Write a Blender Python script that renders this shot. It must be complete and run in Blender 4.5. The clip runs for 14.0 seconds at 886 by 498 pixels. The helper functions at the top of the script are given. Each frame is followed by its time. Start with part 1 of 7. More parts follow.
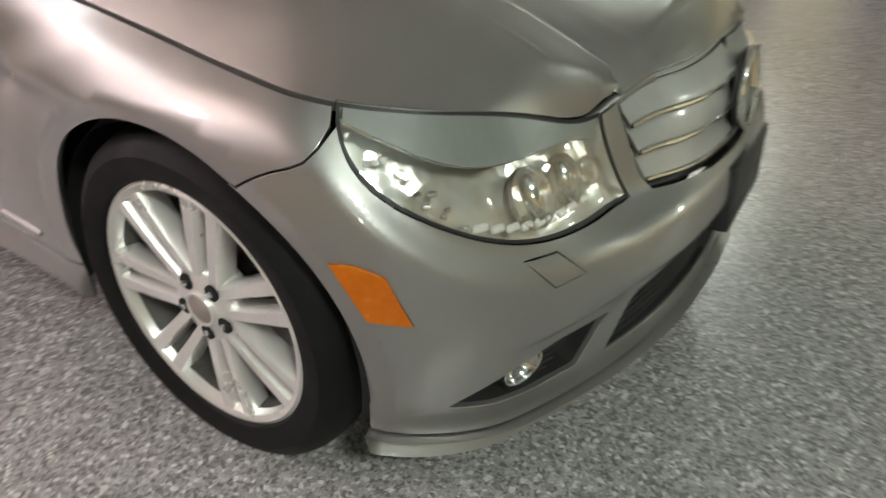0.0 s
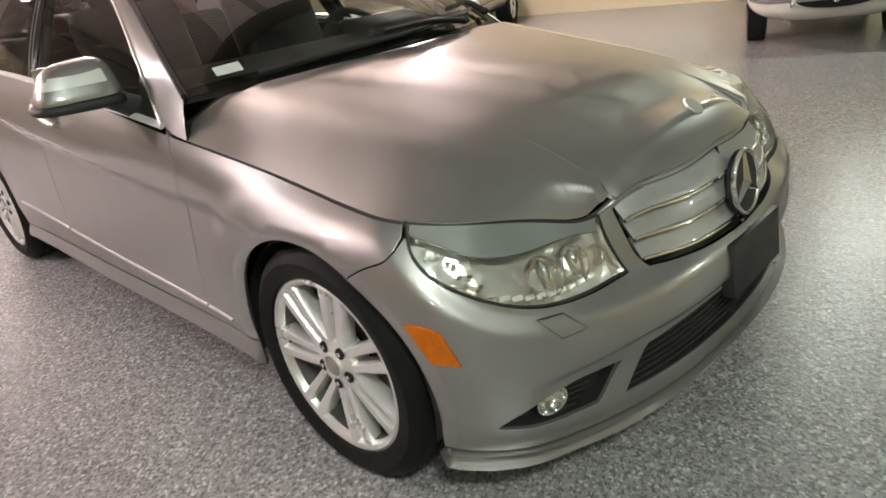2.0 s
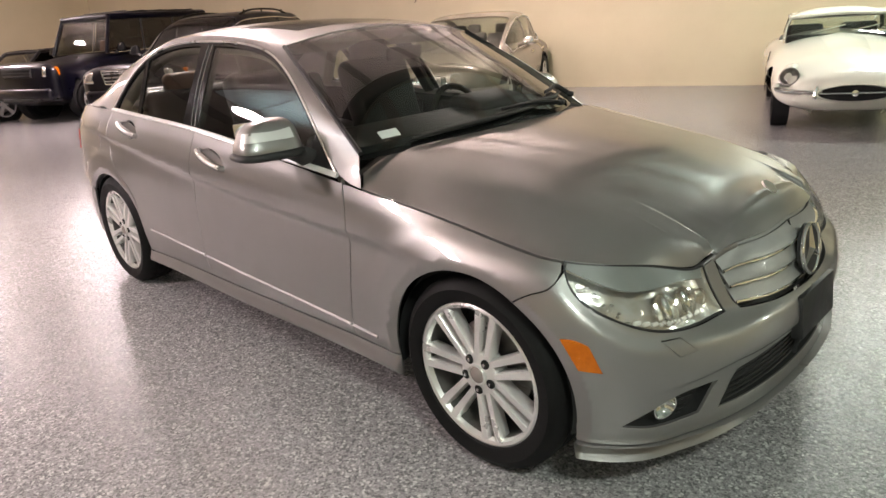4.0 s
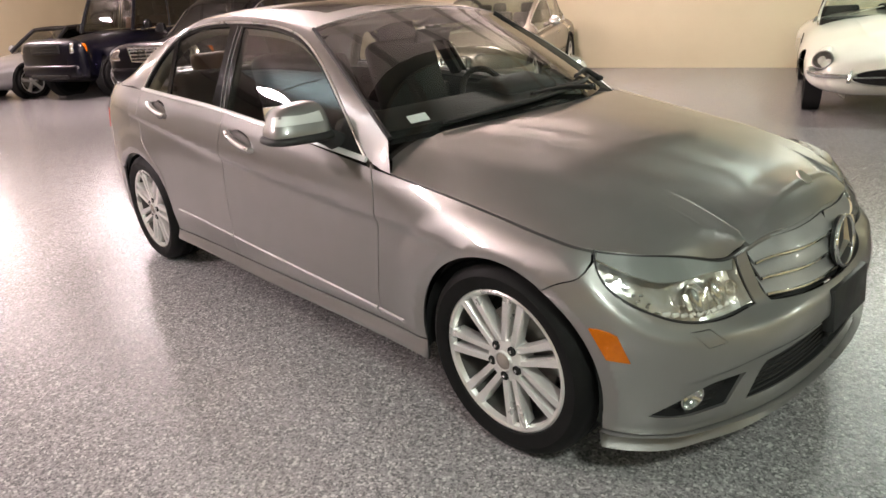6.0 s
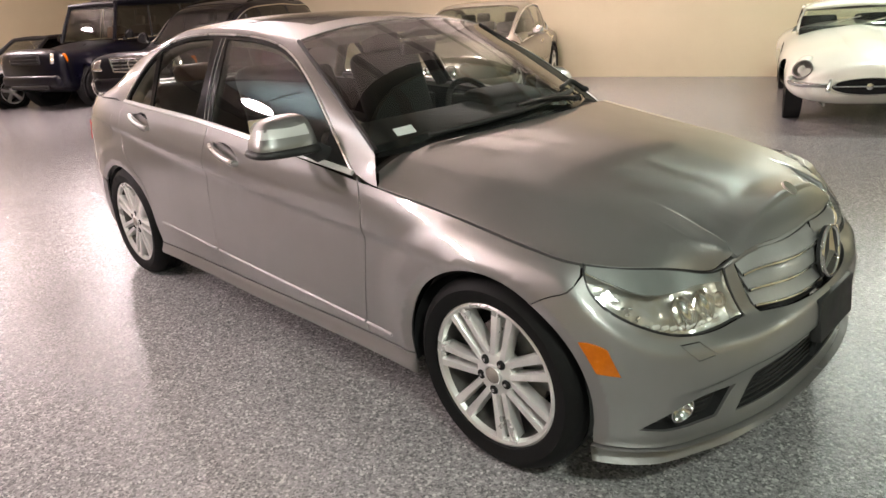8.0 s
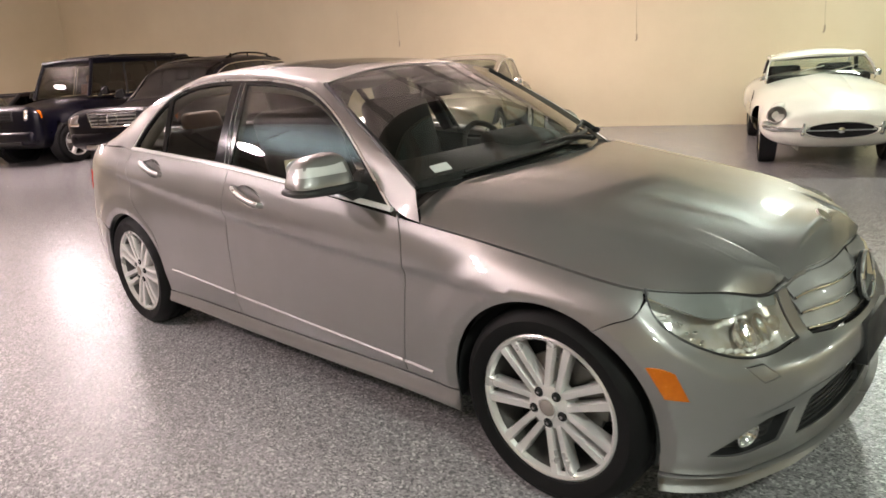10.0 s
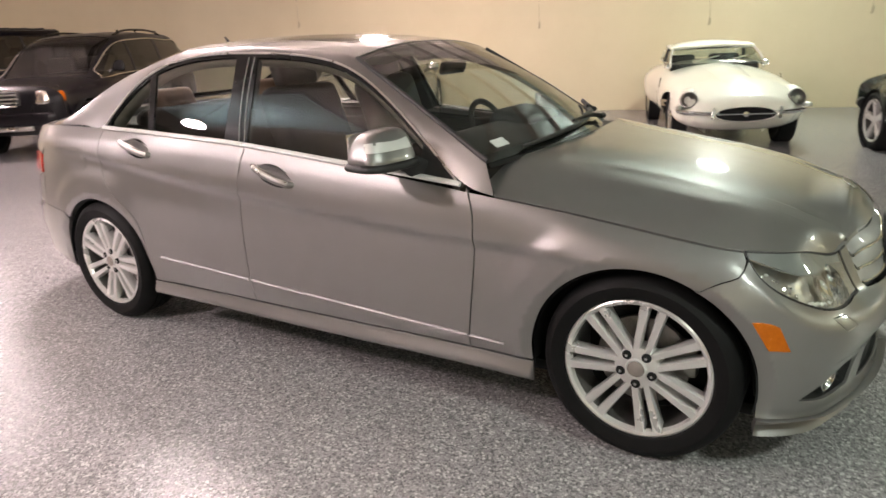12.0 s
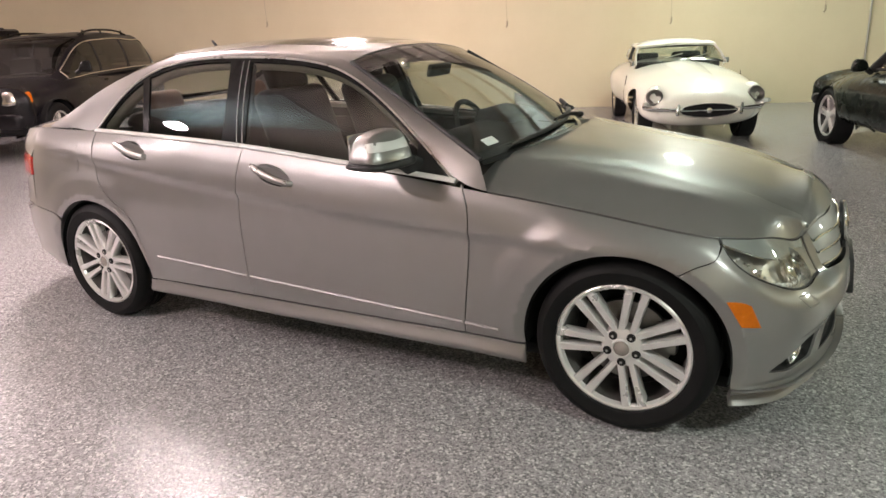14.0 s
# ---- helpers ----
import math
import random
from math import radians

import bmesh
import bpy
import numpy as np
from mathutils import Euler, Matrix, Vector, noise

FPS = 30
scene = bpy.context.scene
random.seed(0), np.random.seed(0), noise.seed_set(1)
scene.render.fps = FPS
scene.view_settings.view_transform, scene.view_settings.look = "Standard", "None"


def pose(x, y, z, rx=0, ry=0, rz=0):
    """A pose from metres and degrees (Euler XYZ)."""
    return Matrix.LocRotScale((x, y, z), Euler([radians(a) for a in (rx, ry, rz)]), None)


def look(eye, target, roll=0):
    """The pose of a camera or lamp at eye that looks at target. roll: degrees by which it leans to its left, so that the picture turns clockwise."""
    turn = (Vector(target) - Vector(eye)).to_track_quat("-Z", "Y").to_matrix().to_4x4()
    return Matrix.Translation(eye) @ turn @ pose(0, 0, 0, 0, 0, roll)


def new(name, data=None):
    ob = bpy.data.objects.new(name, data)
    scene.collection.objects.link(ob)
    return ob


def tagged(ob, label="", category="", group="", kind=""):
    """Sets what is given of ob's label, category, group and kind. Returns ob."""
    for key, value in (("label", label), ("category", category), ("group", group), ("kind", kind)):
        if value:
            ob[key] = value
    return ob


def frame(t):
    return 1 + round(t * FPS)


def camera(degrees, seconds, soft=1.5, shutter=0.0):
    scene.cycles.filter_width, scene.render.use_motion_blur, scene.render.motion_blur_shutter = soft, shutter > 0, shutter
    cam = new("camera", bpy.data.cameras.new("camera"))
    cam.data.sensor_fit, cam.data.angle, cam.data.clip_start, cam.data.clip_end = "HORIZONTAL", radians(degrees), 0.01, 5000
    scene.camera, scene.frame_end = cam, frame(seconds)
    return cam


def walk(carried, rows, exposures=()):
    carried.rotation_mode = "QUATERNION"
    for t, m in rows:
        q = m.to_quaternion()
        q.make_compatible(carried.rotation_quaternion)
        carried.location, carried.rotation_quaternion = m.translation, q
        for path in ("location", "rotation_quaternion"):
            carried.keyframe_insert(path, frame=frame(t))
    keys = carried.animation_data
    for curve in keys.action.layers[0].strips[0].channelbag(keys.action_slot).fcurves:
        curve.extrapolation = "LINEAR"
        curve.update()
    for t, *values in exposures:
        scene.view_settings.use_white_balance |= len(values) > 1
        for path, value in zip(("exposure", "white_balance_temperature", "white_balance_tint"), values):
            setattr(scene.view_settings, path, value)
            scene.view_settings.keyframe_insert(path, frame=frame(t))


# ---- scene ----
cam = camera(67.0, 14.0, shutter=0.5)
PATH = [
    (0, (0.818, -1.412, 1.019), (-0.074, 0.019, -0.057), 1.4),
    (0.5, (0.963, -1.265, 0.99), (-0.268, -0.108, -0.081), -2.6),
    (1, (1.092, -1.215, 1.024), (-0.232, -0.045, 0.086), -2.7),
    (1.5, (1.147, -1.37, 1.113), (-0.273, -0.186, 0.351), -8.5),
    (2, (1.219, -1.613, 1.193), (-0.106, -0.347, 0.393), -8.0),
    (2.5, (1.267, -1.815, 1.264), (-0.065, -0.505, 0.552), -5.2),
    (3, (1.273, -1.998, 1.328), (-0.123, -0.696, 0.734), -3.3),
    (3.2, (1.259, -2.076, 1.33), (-0.107, -0.754, 0.708), -4.3),
    (5.3, (1.23, -2.203, 1.353), (-0.138, -0.909, 0.682), -3.8),
    (5.5, (1.228, -2.196, 1.349), (-0.147, -0.931, 0.637), -4.3),
    (6, (1.22, -2.19, 1.36), (-0.169, -0.93, 0.663), -4.0),
    (6.5, (1.211, -2.183, 1.369), (-0.166, -0.902, 0.689), -3.7),
    (7, (1.205, -2.174, 1.371), (-0.167, -0.887, 0.692), -3.6),
    (9.3, (1.196, -2.268, 1.371), (-0.156, -0.953, 0.705), -4.4),
    (9.5, (1.171, -2.33, 1.342), (-0.176, -0.983, 0.733), -2.1),
    (10, (1.031, -2.368, 1.331), (-0.288, -0.963, 0.797), -4.3),
    (10.5, (0.879, -2.452, 1.339), (-0.355, -0.996, 0.743), -3.1),
    (11, (0.749, -2.66, 1.35), (-0.336, -1.103, 0.719), -3.9),
    (11.5, (0.63, -2.76, 1.345), (-0.454, -1.188, 0.749), -2.7),
    (12, (0.516, -2.777, 1.331), (-0.506, -1.163, 0.738), -3.0),
    (12.5, (0.46, -2.91, 1.344), (-0.443, -1.244, 0.705), -4.9),
    (13, (0.466, -2.966, 1.355), (-0.477, -1.309, 0.75), -4.7),
    (13.5, (0.497, -2.966, 1.36), (-0.436, -1.306, 0.748), -3.5),
    (14, (0.503, -2.959, 1.365), (-0.434, -1.299, 0.76), -3.2),
]
walk(cam, [(t, look(eye, target, roll)) for t, eye, target, roll in PATH])

# ---- light: a closed hall with ceiling fixtures ----
world = bpy.data.worlds.new("hall_air")
world.use_nodes = True
world.node_tree.nodes["Background"].inputs[0].default_value = (0.9, 0.85, 0.8, 1)
world.node_tree.nodes["Background"].inputs[1].default_value = 0.02
scene.world = world

ANG = math.atan(0.2)                  # the hall stands at this angle to the main car
HALL = Matrix.Rotation(ANG, 4, "Z")
CEIL = 4.1
LAMP_TOP = 3.37
# fixture places in the hall's own axes: (along the back wall, towards it), warm or cool tubes
# (2.0, -2.7), (2.6, -8.0) and (-16.4, 3.4) are unseen lamps added as fill
FIXTURES = [(-4.2, 1.5, 0), (-4.1, -3.4, 0), (-10.7, 3.6, 0), (0.88, 6.9, 1), (-4.3, 6.3, 0), (-6.5, -2.0, 0), (7.4, 4.2, 1), (2.0, -2.7, 1), (2.6, -8.0, 1), (-16.4, 3.4, 0)]
BAY = -1.5                            # the girder between the warm and the cool bay

# ---- materials ----
def mat(name, color=(0.5, 0.5, 0.5), rough=0.5, metal=0.0, coat=0.0, spec=0.5, emit=0.0, emit_color=None, trans=0.0, ior=1.45, alpha=1.0):
    m = bpy.data.materials.new(name)
    m.use_nodes = True
    b = m.node_tree.nodes["Principled BSDF"]
    b.inputs["Base Color"].default_value = (*color, 1)
    b.inputs["Roughness"].default_value = rough
    b.inputs["Metallic"].default_value = metal
    b.inputs["Coat Weight"].default_value = coat
    b.inputs["Coat Roughness"].default_value = 0.04
    b.inputs["Specular IOR Level"].default_value = spec
    b.inputs["Transmission Weight"].default_value = trans
    b.inputs["IOR"].default_value = ior
    b.inputs["Alpha"].default_value = alpha
    if emit:
        b.inputs["Emission Color"].default_value = (*(emit_color or color), 1)
        b.inputs["Emission Strength"].default_value = emit
    return m


def nodes_of(m):
    return m.node_tree.nodes, m.node_tree.links, m.node_tree.nodes["Principled BSDF"]


def coords(m, scale=1.0):
    n, l, _ = nodes_of(m)
    tc, mp = n.new("ShaderNodeTexCoord"), n.new("ShaderNodeMapping")
    mp.inputs["Scale"].default_value = (scale,) * 3
    l.new(tc.outputs["Object"], mp.inputs["Vector"])
    return mp.outputs["Vector"]


def noise_node(m, vec, scale, detail=4.0, rough=0.6):
    n, l, _ = nodes_of(m)
    t = n.new("ShaderNodeTexNoise")
    t.inputs["Scale"].default_value, t.inputs["Detail"].default_value, t.inputs["Roughness"].default_value = scale, detail, rough
    l.new(vec, t.inputs["Vector"])
    return t.outputs["Fac"]


def ramp(m, fac, stops, constant=False):
    n, l, _ = nodes_of(m)
    r = n.new("ShaderNodeValToRGB")
    r.color_ramp.interpolation = "CONSTANT" if constant else "LINEAR"
    while len(r.color_ramp.elements) < len(stops):
        r.color_ramp.elements.new(0.5)
    for e, (p, c) in zip(r.color_ramp.elements, stops):
        e.position, e.color = p, (*c, 1) if len(c) == 3 else c
    l.new(fac, r.inputs["Fac"])
    return r.outputs["Color"]


def mix(m, a, b, fac, kind="MIX"):
    n, l, _ = nodes_of(m)
    x = n.new("ShaderNodeMix")
    x.data_type, x.blend_type = "RGBA", kind
    for sock, v in ((x.inputs[6], a), (x.inputs[7], b), (x.inputs[0], fac)):
        if isinstance(v, bpy.types.NodeSocket):
            l.new(v, sock)
        else:
            sock.default_value = v if not isinstance(v, tuple) or len(v) == 4 else (*v, 1)
    return x.outputs[2]


def bump(m, height, strength=0.2, dist=0.002):
    n, l, b = nodes_of(m)
    x = n.new("ShaderNodeBump")
    x.inputs["Strength"].default_value, x.inputs["Distance"].default_value = strength, dist
    l.new(height, x.inputs["Height"])
    l.new(x.outputs["Normal"], b.inputs["Normal"])
    return x


def dusty(m, color, color2, scale=3.0, rough=(0.3, 0.4)):
    """Base colour and roughness vary softly over the thing, with a finer grain on top."""
    n, l, b = nodes_of(m)
    v = coords(m)
    big, fine = noise_node(m, v, scale, 5), noise_node(m, v, scale * 30, 3)
    f = mix(m, big, fine, 0.3)
    l.new(ramp(m, f, [(0.35, color), (0.65, color2)]), b.inputs["Base Color"])
    l.new(ramp(m, big, [(0.3, (rough[0],) * 3), (0.7, (rough[1],) * 3)]), b.inputs["Roughness"])
    return m


def car_paint(name, c1, c2, metal=0.7, rough=(0.35, 0.42), flake=0.0, coat=1.0):
    m = mat(name, c1, 0.3, metal, coat, 0.5 if coat == 1.0 else 0.3)
    n, l, b = nodes_of(m)
    v = coords(m)
    big = noise_node(m, v, 1.7, 4)
    grain = noise_node(m, v, 900.0, 1)
    f = mix(m, big, grain, 0.35)
    l.new(ramp(m, f, [(0.38, c1), (0.62, c2)]), b.inputs["Base Color"])
    film = noise_node(m, v, 6.0, 6)
    l.new(ramp(m, film, [(0.2, (rough[0],) * 3), (0.8, (rough[1],) * 3)]), b.inputs["Roughness"])
    l.new(ramp(m, film, [(0.2, (0.04,) * 3), (0.8, (0.075,) * 3)]), b.inputs["Coat Roughness"])
    if flake:
        bump(m, grain, flake, 0.0005)
    return m


PAINT = car_paint("pewter_metallic_paint", (0.272, 0.265, 0.257), (0.308, 0.300, 0.291), 0.82, (0.39, 0.45))
PAINT.node_tree.nodes["Principled BSDF"].inputs["Coat IOR"].default_value = 1.85
# copy of the body paint, darker and barely coated to hold down lamp glints
PAINT_LIP = car_paint("low_coat_pewter_paint", (0.262, 0.255, 0.248), (0.30, 0.292, 0.284), 0.8, (0.44, 0.52), 0.0, 0.1)
PAINT_WHITE = car_paint("ivory_paint", (0.80, 0.79, 0.68), (0.83, 0.82, 0.725), 0.0, (0.3, 0.4), 0.0)
PAINT_GOLD = car_paint("champagne_metallic_paint", (0.165, 0.145, 0.11), (0.195, 0.172, 0.13), 0.5)
PAINT_NAVY = car_paint("navy_paint", (0.0015, 0.0015, 0.005), (0.0025, 0.0025, 0.008), 0.0, (0.25, 0.35), 0.0, 0.2)
PAINT_BLACK = car_paint("black_paint", (0.006, 0.0055, 0.007), (0.008, 0.007, 0.009), 0.0, (0.25, 0.35), 0.0, 0.12)
PAINT_GREEN = car_paint("dark_green_paint", (0.004, 0.006, 0.0045), (0.005, 0.008, 0.006), 0.0, (0.22, 0.32), 0.0, 0.2)
LOUVRE = dusty(mat("grille_silver", (0.62, 0.62, 0.60), 0.3, 0.35, 0.4), (0.28, 0.28, 0.272), (0.34, 0.34, 0.33), 8, (0.38, 0.48))
PAINT_SILVER = car_paint("silver_paint", (0.42, 0.42, 0.42), (0.48, 0.48, 0.48), 0.7)
CHROME = dusty(mat("chrome", (0.8, 0.8, 0.78), 0.08, 1.0), (0.78, 0.78, 0.76), (0.84, 0.84, 0.82), 5, (0.05, 0.12))
SATIN = dusty(mat("satin_aluminium", (0.7, 0.69, 0.66), 0.3, 1.0), (0.66, 0.65, 0.62), (0.74, 0.73, 0.7), 5, (0.24, 0.36))
ALLOY = dusty(mat("painted_alloy", (0.7, 0.69, 0.66), 0.3, 0.6, 0.0), (0.70, 0.69, 0.67), (0.78, 0.77, 0.75), 6, (0.26, 0.34))
REFLECTOR = dusty(mat("bright_reflector", (0.85, 0.85, 0.83), 0.25, 0.3), (0.82, 0.82, 0.80), (0.86, 0.86, 0.84), 3, (0.16, 0.26))
LAMP_GREY = dusty(mat("lamp_bezel", (0.2, 0.2, 0.2), 0.5, 0.0, 0.0), (0.20, 0.21, 0.205), (0.26, 0.27, 0.265), 6, (0.40, 0.50))


def facet_material():
    m = mat("facetted_reflector", (0.8, 0.77, 0.72), 0.16, 0.65)
    n, l, b = nodes_of(m)
    v = coords(m)
    cells = n.new("ShaderNodeTexVoronoi")
    cells.inputs["Scale"].default_value = 32.0
    l.new(v, cells.inputs["Vector"])
    l.new(ramp(m, noise_node(m, v, 22.0, 3), [(0.35, (0.74, 0.68, 0.60)), (0.65, (0.88, 0.87, 0.85))]), b.inputs["Base Color"])
    bump(m, cells.outputs["Distance"], 0.25, 0.008)
    return m


FACETS = facet_material()
BOWL = dusty(mat("polished_lamp_bowl", (0.8, 0.74, 0.68), 0.14, 0.9), (0.74, 0.68, 0.62), (0.82, 0.78, 0.73), 14, (0.08, 0.2))
# alloy with the shade behind the spokes put into its colour
BARREL = dusty(mat("shade_dark_alloy", (0.1, 0.095, 0.09), 0.5, 0.4), (0.07, 0.066, 0.062), (0.13, 0.124, 0.117), 14, (0.45, 0.6))
DISC = dusty(mat("brake_disc_steel", (0.3, 0.29, 0.28), 0.4, 1.0), (0.22, 0.2, 0.18), (0.34, 0.33, 0.32), 9, (0.3, 0.5))
RUBBER = dusty(mat("tyre_rubber", (0.008, 0.008, 0.008), 0.6, spec=0.18), (0.005, 0.005, 0.005), (0.010, 0.010, 0.010), 12, (0.5, 0.72))
BLACK = dusty(mat("black_plastic", (0.015, 0.015, 0.015), 0.5), (0.012, 0.012, 0.012), (0.022, 0.022, 0.022), 8, (0.4, 0.6))
GLOSS_BLACK = dusty(mat("gloss_black_trim", (0.01, 0.01, 0.01), 0.12, spec=0.22), (0.008, 0.008, 0.008), (0.012, 0.012, 0.012), 4, (0.08, 0.18))
DARK = mat("matt_black", (0.008, 0.008, 0.008), 0.9)
AMBER = dusty(mat("amber_lens", (0.52, 0.125, 0.002), 0.18, 0, 0.15, 0.3), (0.46, 0.105, 0.001), (0.58, 0.145, 0.003), 45, (0.15, 0.3))
RED = dusty(mat("red_lens", (0.45, 0.02, 0.015), 0.2, 0, 0.6), (0.38, 0.015, 0.01), (0.5, 0.03, 0.02), 20, (0.12, 0.25))
LEATHER = dusty(mat("dark_leather", (0.02, 0.017, 0.015), 0.5, spec=0.22), (0.013, 0.011, 0.010), (0.022, 0.019, 0.017), 9, (0.5, 0.7))
TAN = dusty(mat("brown_leather", (0.16, 0.08, 0.04), 0.5), (0.13, 0.065, 0.03), (0.2, 0.1, 0.05), 9, (0.4, 0.6))
CLOTH = dusty(mat("headliner_cloth", (0.14, 0.125, 0.105), 0.9), (0.12, 0.108, 0.09), (0.16, 0.145, 0.12), 9, (0.85, 0.95))
PAPER = dusty(mat("paper_label", (0.7, 0.75, 0.72), 0.6), (0.62, 0.68, 0.65), (0.74, 0.78, 0.75), 40, (0.5, 0.7))
WOOD = dusty(mat("walnut_trim", (0.12, 0.06, 0.03), 0.25), (0.08, 0.04, 0.02), (0.16, 0.08, 0.04), 12, (0.2, 0.3))


def clear_glass(name, tint, gloss=0.02, least=0.07):
    """A thin pane: tinted straight-through light with a glossy reflection on top by Fresnel."""
    m = bpy.data.materials.new(name)
    m.use_nodes = True
    n, l = m.node_tree.nodes, m.node_tree.links
    n.clear()
    out, mixer, tr, gl, lw, pw, sc = (n.new("ShaderNode" + k) for k in ("OutputMaterial", "MixShader", "BsdfTransparent", "BsdfGlossy", "LayerWeight", "Math", "Math"))
    tr.inputs[0].default_value = (*tint, 1)
    gl.inputs["Roughness"].default_value = gloss
    lw.inputs["Blend"].default_value = 0.5
    pw.operation, sc.operation = "POWER", "MULTIPLY_ADD"
    pw.inputs[1].default_value = 4.0
    sc.inputs[1].default_value, sc.inputs[2].default_value = 0.90, least
    l.new(lw.outputs["Facing"], pw.inputs[0])
    l.new(pw.outputs[0], sc.inputs[0])
    l.new(sc.outputs[0], mixer.inputs[0])
    l.new(tr.outputs[0], mixer.inputs[1])
    l.new(gl.outputs[0], mixer.inputs[2])
    l.new(mixer.outputs[0], out.inputs[0])
    return m


DARK_GLASS = clear_glass("privacy_glass", (0.10, 0.10, 0.10))
SMOKED = clear_glass("smoked_windscreen", (0.42, 0.42, 0.40))
GLASS = clear_glass("tinted_window_glass", (0.74, 0.79, 0.75))
SCREEN = clear_glass("windscreen_glass", (0.80, 0.84, 0.79), 0.02, 0.075)
LENS = clear_glass("clear_lamp_lens", (0.9, 0.91, 0.9))


def floor_material():
    m = mat("flake_epoxy_floor", (0.3, 0.3, 0.3), 0.25, 0.0, 0.0, 0.5)
    n, l, b = nodes_of(m)
    v = coords(m)
    flakes = n.new("ShaderNodeTexVoronoi")
    flakes.inputs["Scale"].default_value = 120.0
    l.new(v, flakes.inputs["Vector"])
    sep = n.new("ShaderNodeSeparateColor")
    l.new(flakes.outputs["Color"], sep.inputs[0])
    chip = ramp(m, sep.outputs[0], [(0.0, (0.085, 0.082, 0.086)), (0.26, (0.25, 0.243, 0.248)), (0.55, (0.325, 0.318, 0.318)), (0.78, (0.43, 0.42, 0.415)), (0.91, (0.70, 0.683, 0.667))], True)
    fine = n.new("ShaderNodeTexVoronoi")
    fine.inputs["Scale"].default_value = 270.0
    l.new(v, fine.inputs["Vector"])
    sep2 = n.new("ShaderNodeSeparateColor")
    l.new(fine.outputs["Color"], sep2.inputs[0])
    chip2 = ramp(m, sep2.outputs[1], [(0.0, (0.18, 0.178, 0.183)), (0.4, (0.30, 0.294, 0.294)), (0.8, (0.53, 0.52, 0.505))], True)
    c = mix(m, chip, chip2, 0.42)
    wear = noise_node(m, v, 0.8, 6)
    l.new(mix(m, c, (0.26, 0.255, 0.25, 1), ramp(m, wear, [(0.4, (0.0,) * 3), (0.7, (0.15,) * 3)])), b.inputs["Base Color"])
    l.new(ramp(m, wear, [(0.3, (0.15,) * 3), (0.7, (0.19,) * 3)]), b.inputs["Roughness"])
    h = mix(m, sep.outputs[2], noise_node(m, v, 75.0, 3), 0.55)
    bump(m, mix(m, h, noise_node(m, v, 26.0, 2), 0.35), 1.0, 0.006)
    return m


FLOOR = floor_material()


def wall_material(name, c1, c2):
    m = mat(name, c1, 0.75)
    n, l, b = nodes_of(m)
    v = coords(m)
    big = noise_node(m, v, 0.45, 6, 0.65)
    roller = noise_node(m, v, 130.0, 3)
    l.new(ramp(m, mix(m, big, roller, 0.15), [(0.35, c1), (0.65, c2)]), b.inputs["Base Color"])
    bump(m, roller, 0.15, 0.002)
    return m


WALL = wall_material("cream_wall_paint", (0.57, 0.50, 0.335), (0.63, 0.56, 0.385))
def ribbed(name, c1, c2, pitch):
    """Sheet with narrow pressed ribs across the hall."""
    m = wall_material(name, c1, c2)
    n, l, b = nodes_of(m)
    tc = n.new("ShaderNodeTexCoord")
    w = n.new("ShaderNodeTexWave")
    w.inputs["Scale"].default_value = 1 / pitch * 0.314
    turn = n.new("ShaderNodeMapping")
    turn.inputs["Rotation"].default_value = (0, 0, -ANG)
    l.new(tc.outputs["Object"], turn.inputs["Vector"])
    l.new(turn.outputs["Vector"], w.inputs["Vector"])
    bump(m, w.outputs["Fac"], 0.8, 0.02)
    return m


DECK = ribbed("ribbed_deck", (0.29, 0.25, 0.21), (0.37, 0.32, 0.27), 0.3)
PALE_LINING = ribbed("warm_white_lining", (0.68, 0.62, 0.555), (0.77, 0.705, 0.63), 0.3)
LINING = ribbed("foil_lining", (0.36, 0.42, 0.40), (0.45, 0.51, 0.49), 0.3)
GIRDER = dusty(mat("brown_steel_primer", (0.07, 0.055, 0.045), 0.6), (0.06, 0.048, 0.04), (0.09, 0.07, 0.055), 3, (0.5, 0.7))
PURLIN = dusty(mat("grey_brown_steel_paint", (0.34, 0.31, 0.275), 0.6), (0.31, 0.28, 0.245), (0.37, 0.335, 0.295), 3, (0.5, 0.7))
TEAL_SHEET = mat("teal_glow_sheet", (0.5, 0.62, 0.62), 0.5, emit=1.5, emit_color=(0.55, 0.92, 1.0))


def streaked_glow(m):
    """Blue-green glow in random streaks, faded towards the rim to soften its reflections."""
    n, l, b = nodes_of(m)
    tc, mp = n.new("ShaderNodeTexCoord"), n.new("ShaderNodeMapping")
    mp.inputs["Scale"].default_value = (1.2, 5.0, 1.0)
    l.new(tc.outputs["Object"], mp.inputs["Vector"])
    streak = ramp(m, noise_node(m, mp.outputs["Vector"], 1.3, 3), [(0.3, (0.35,) * 3), (0.7, (1.0,) * 3)])
    disc = n.new("ShaderNodeTexGradient")
    disc.gradient_type = "SPHERICAL"
    fit = n.new("ShaderNodeMapping")
    fit.inputs["Scale"].default_value = (0.50, 1.5, 1.0)
    l.new(tc.outputs["Object"], fit.inputs["Vector"])
    l.new(fit.outputs["Vector"], disc.inputs["Vector"])
    rim = ramp(m, disc.outputs["Fac"], [(0.0, (0.0,) * 3), (0.6, (1.0,) * 3)])
    both_ = mix(m, streak, rim, 1.0, "MULTIPLY")
    tint = mix(m, both_, (1.15, 1.65, 1.75, 1), 1.0, "MULTIPLY")
    l.new(tint, b.inputs["Emission Color"])


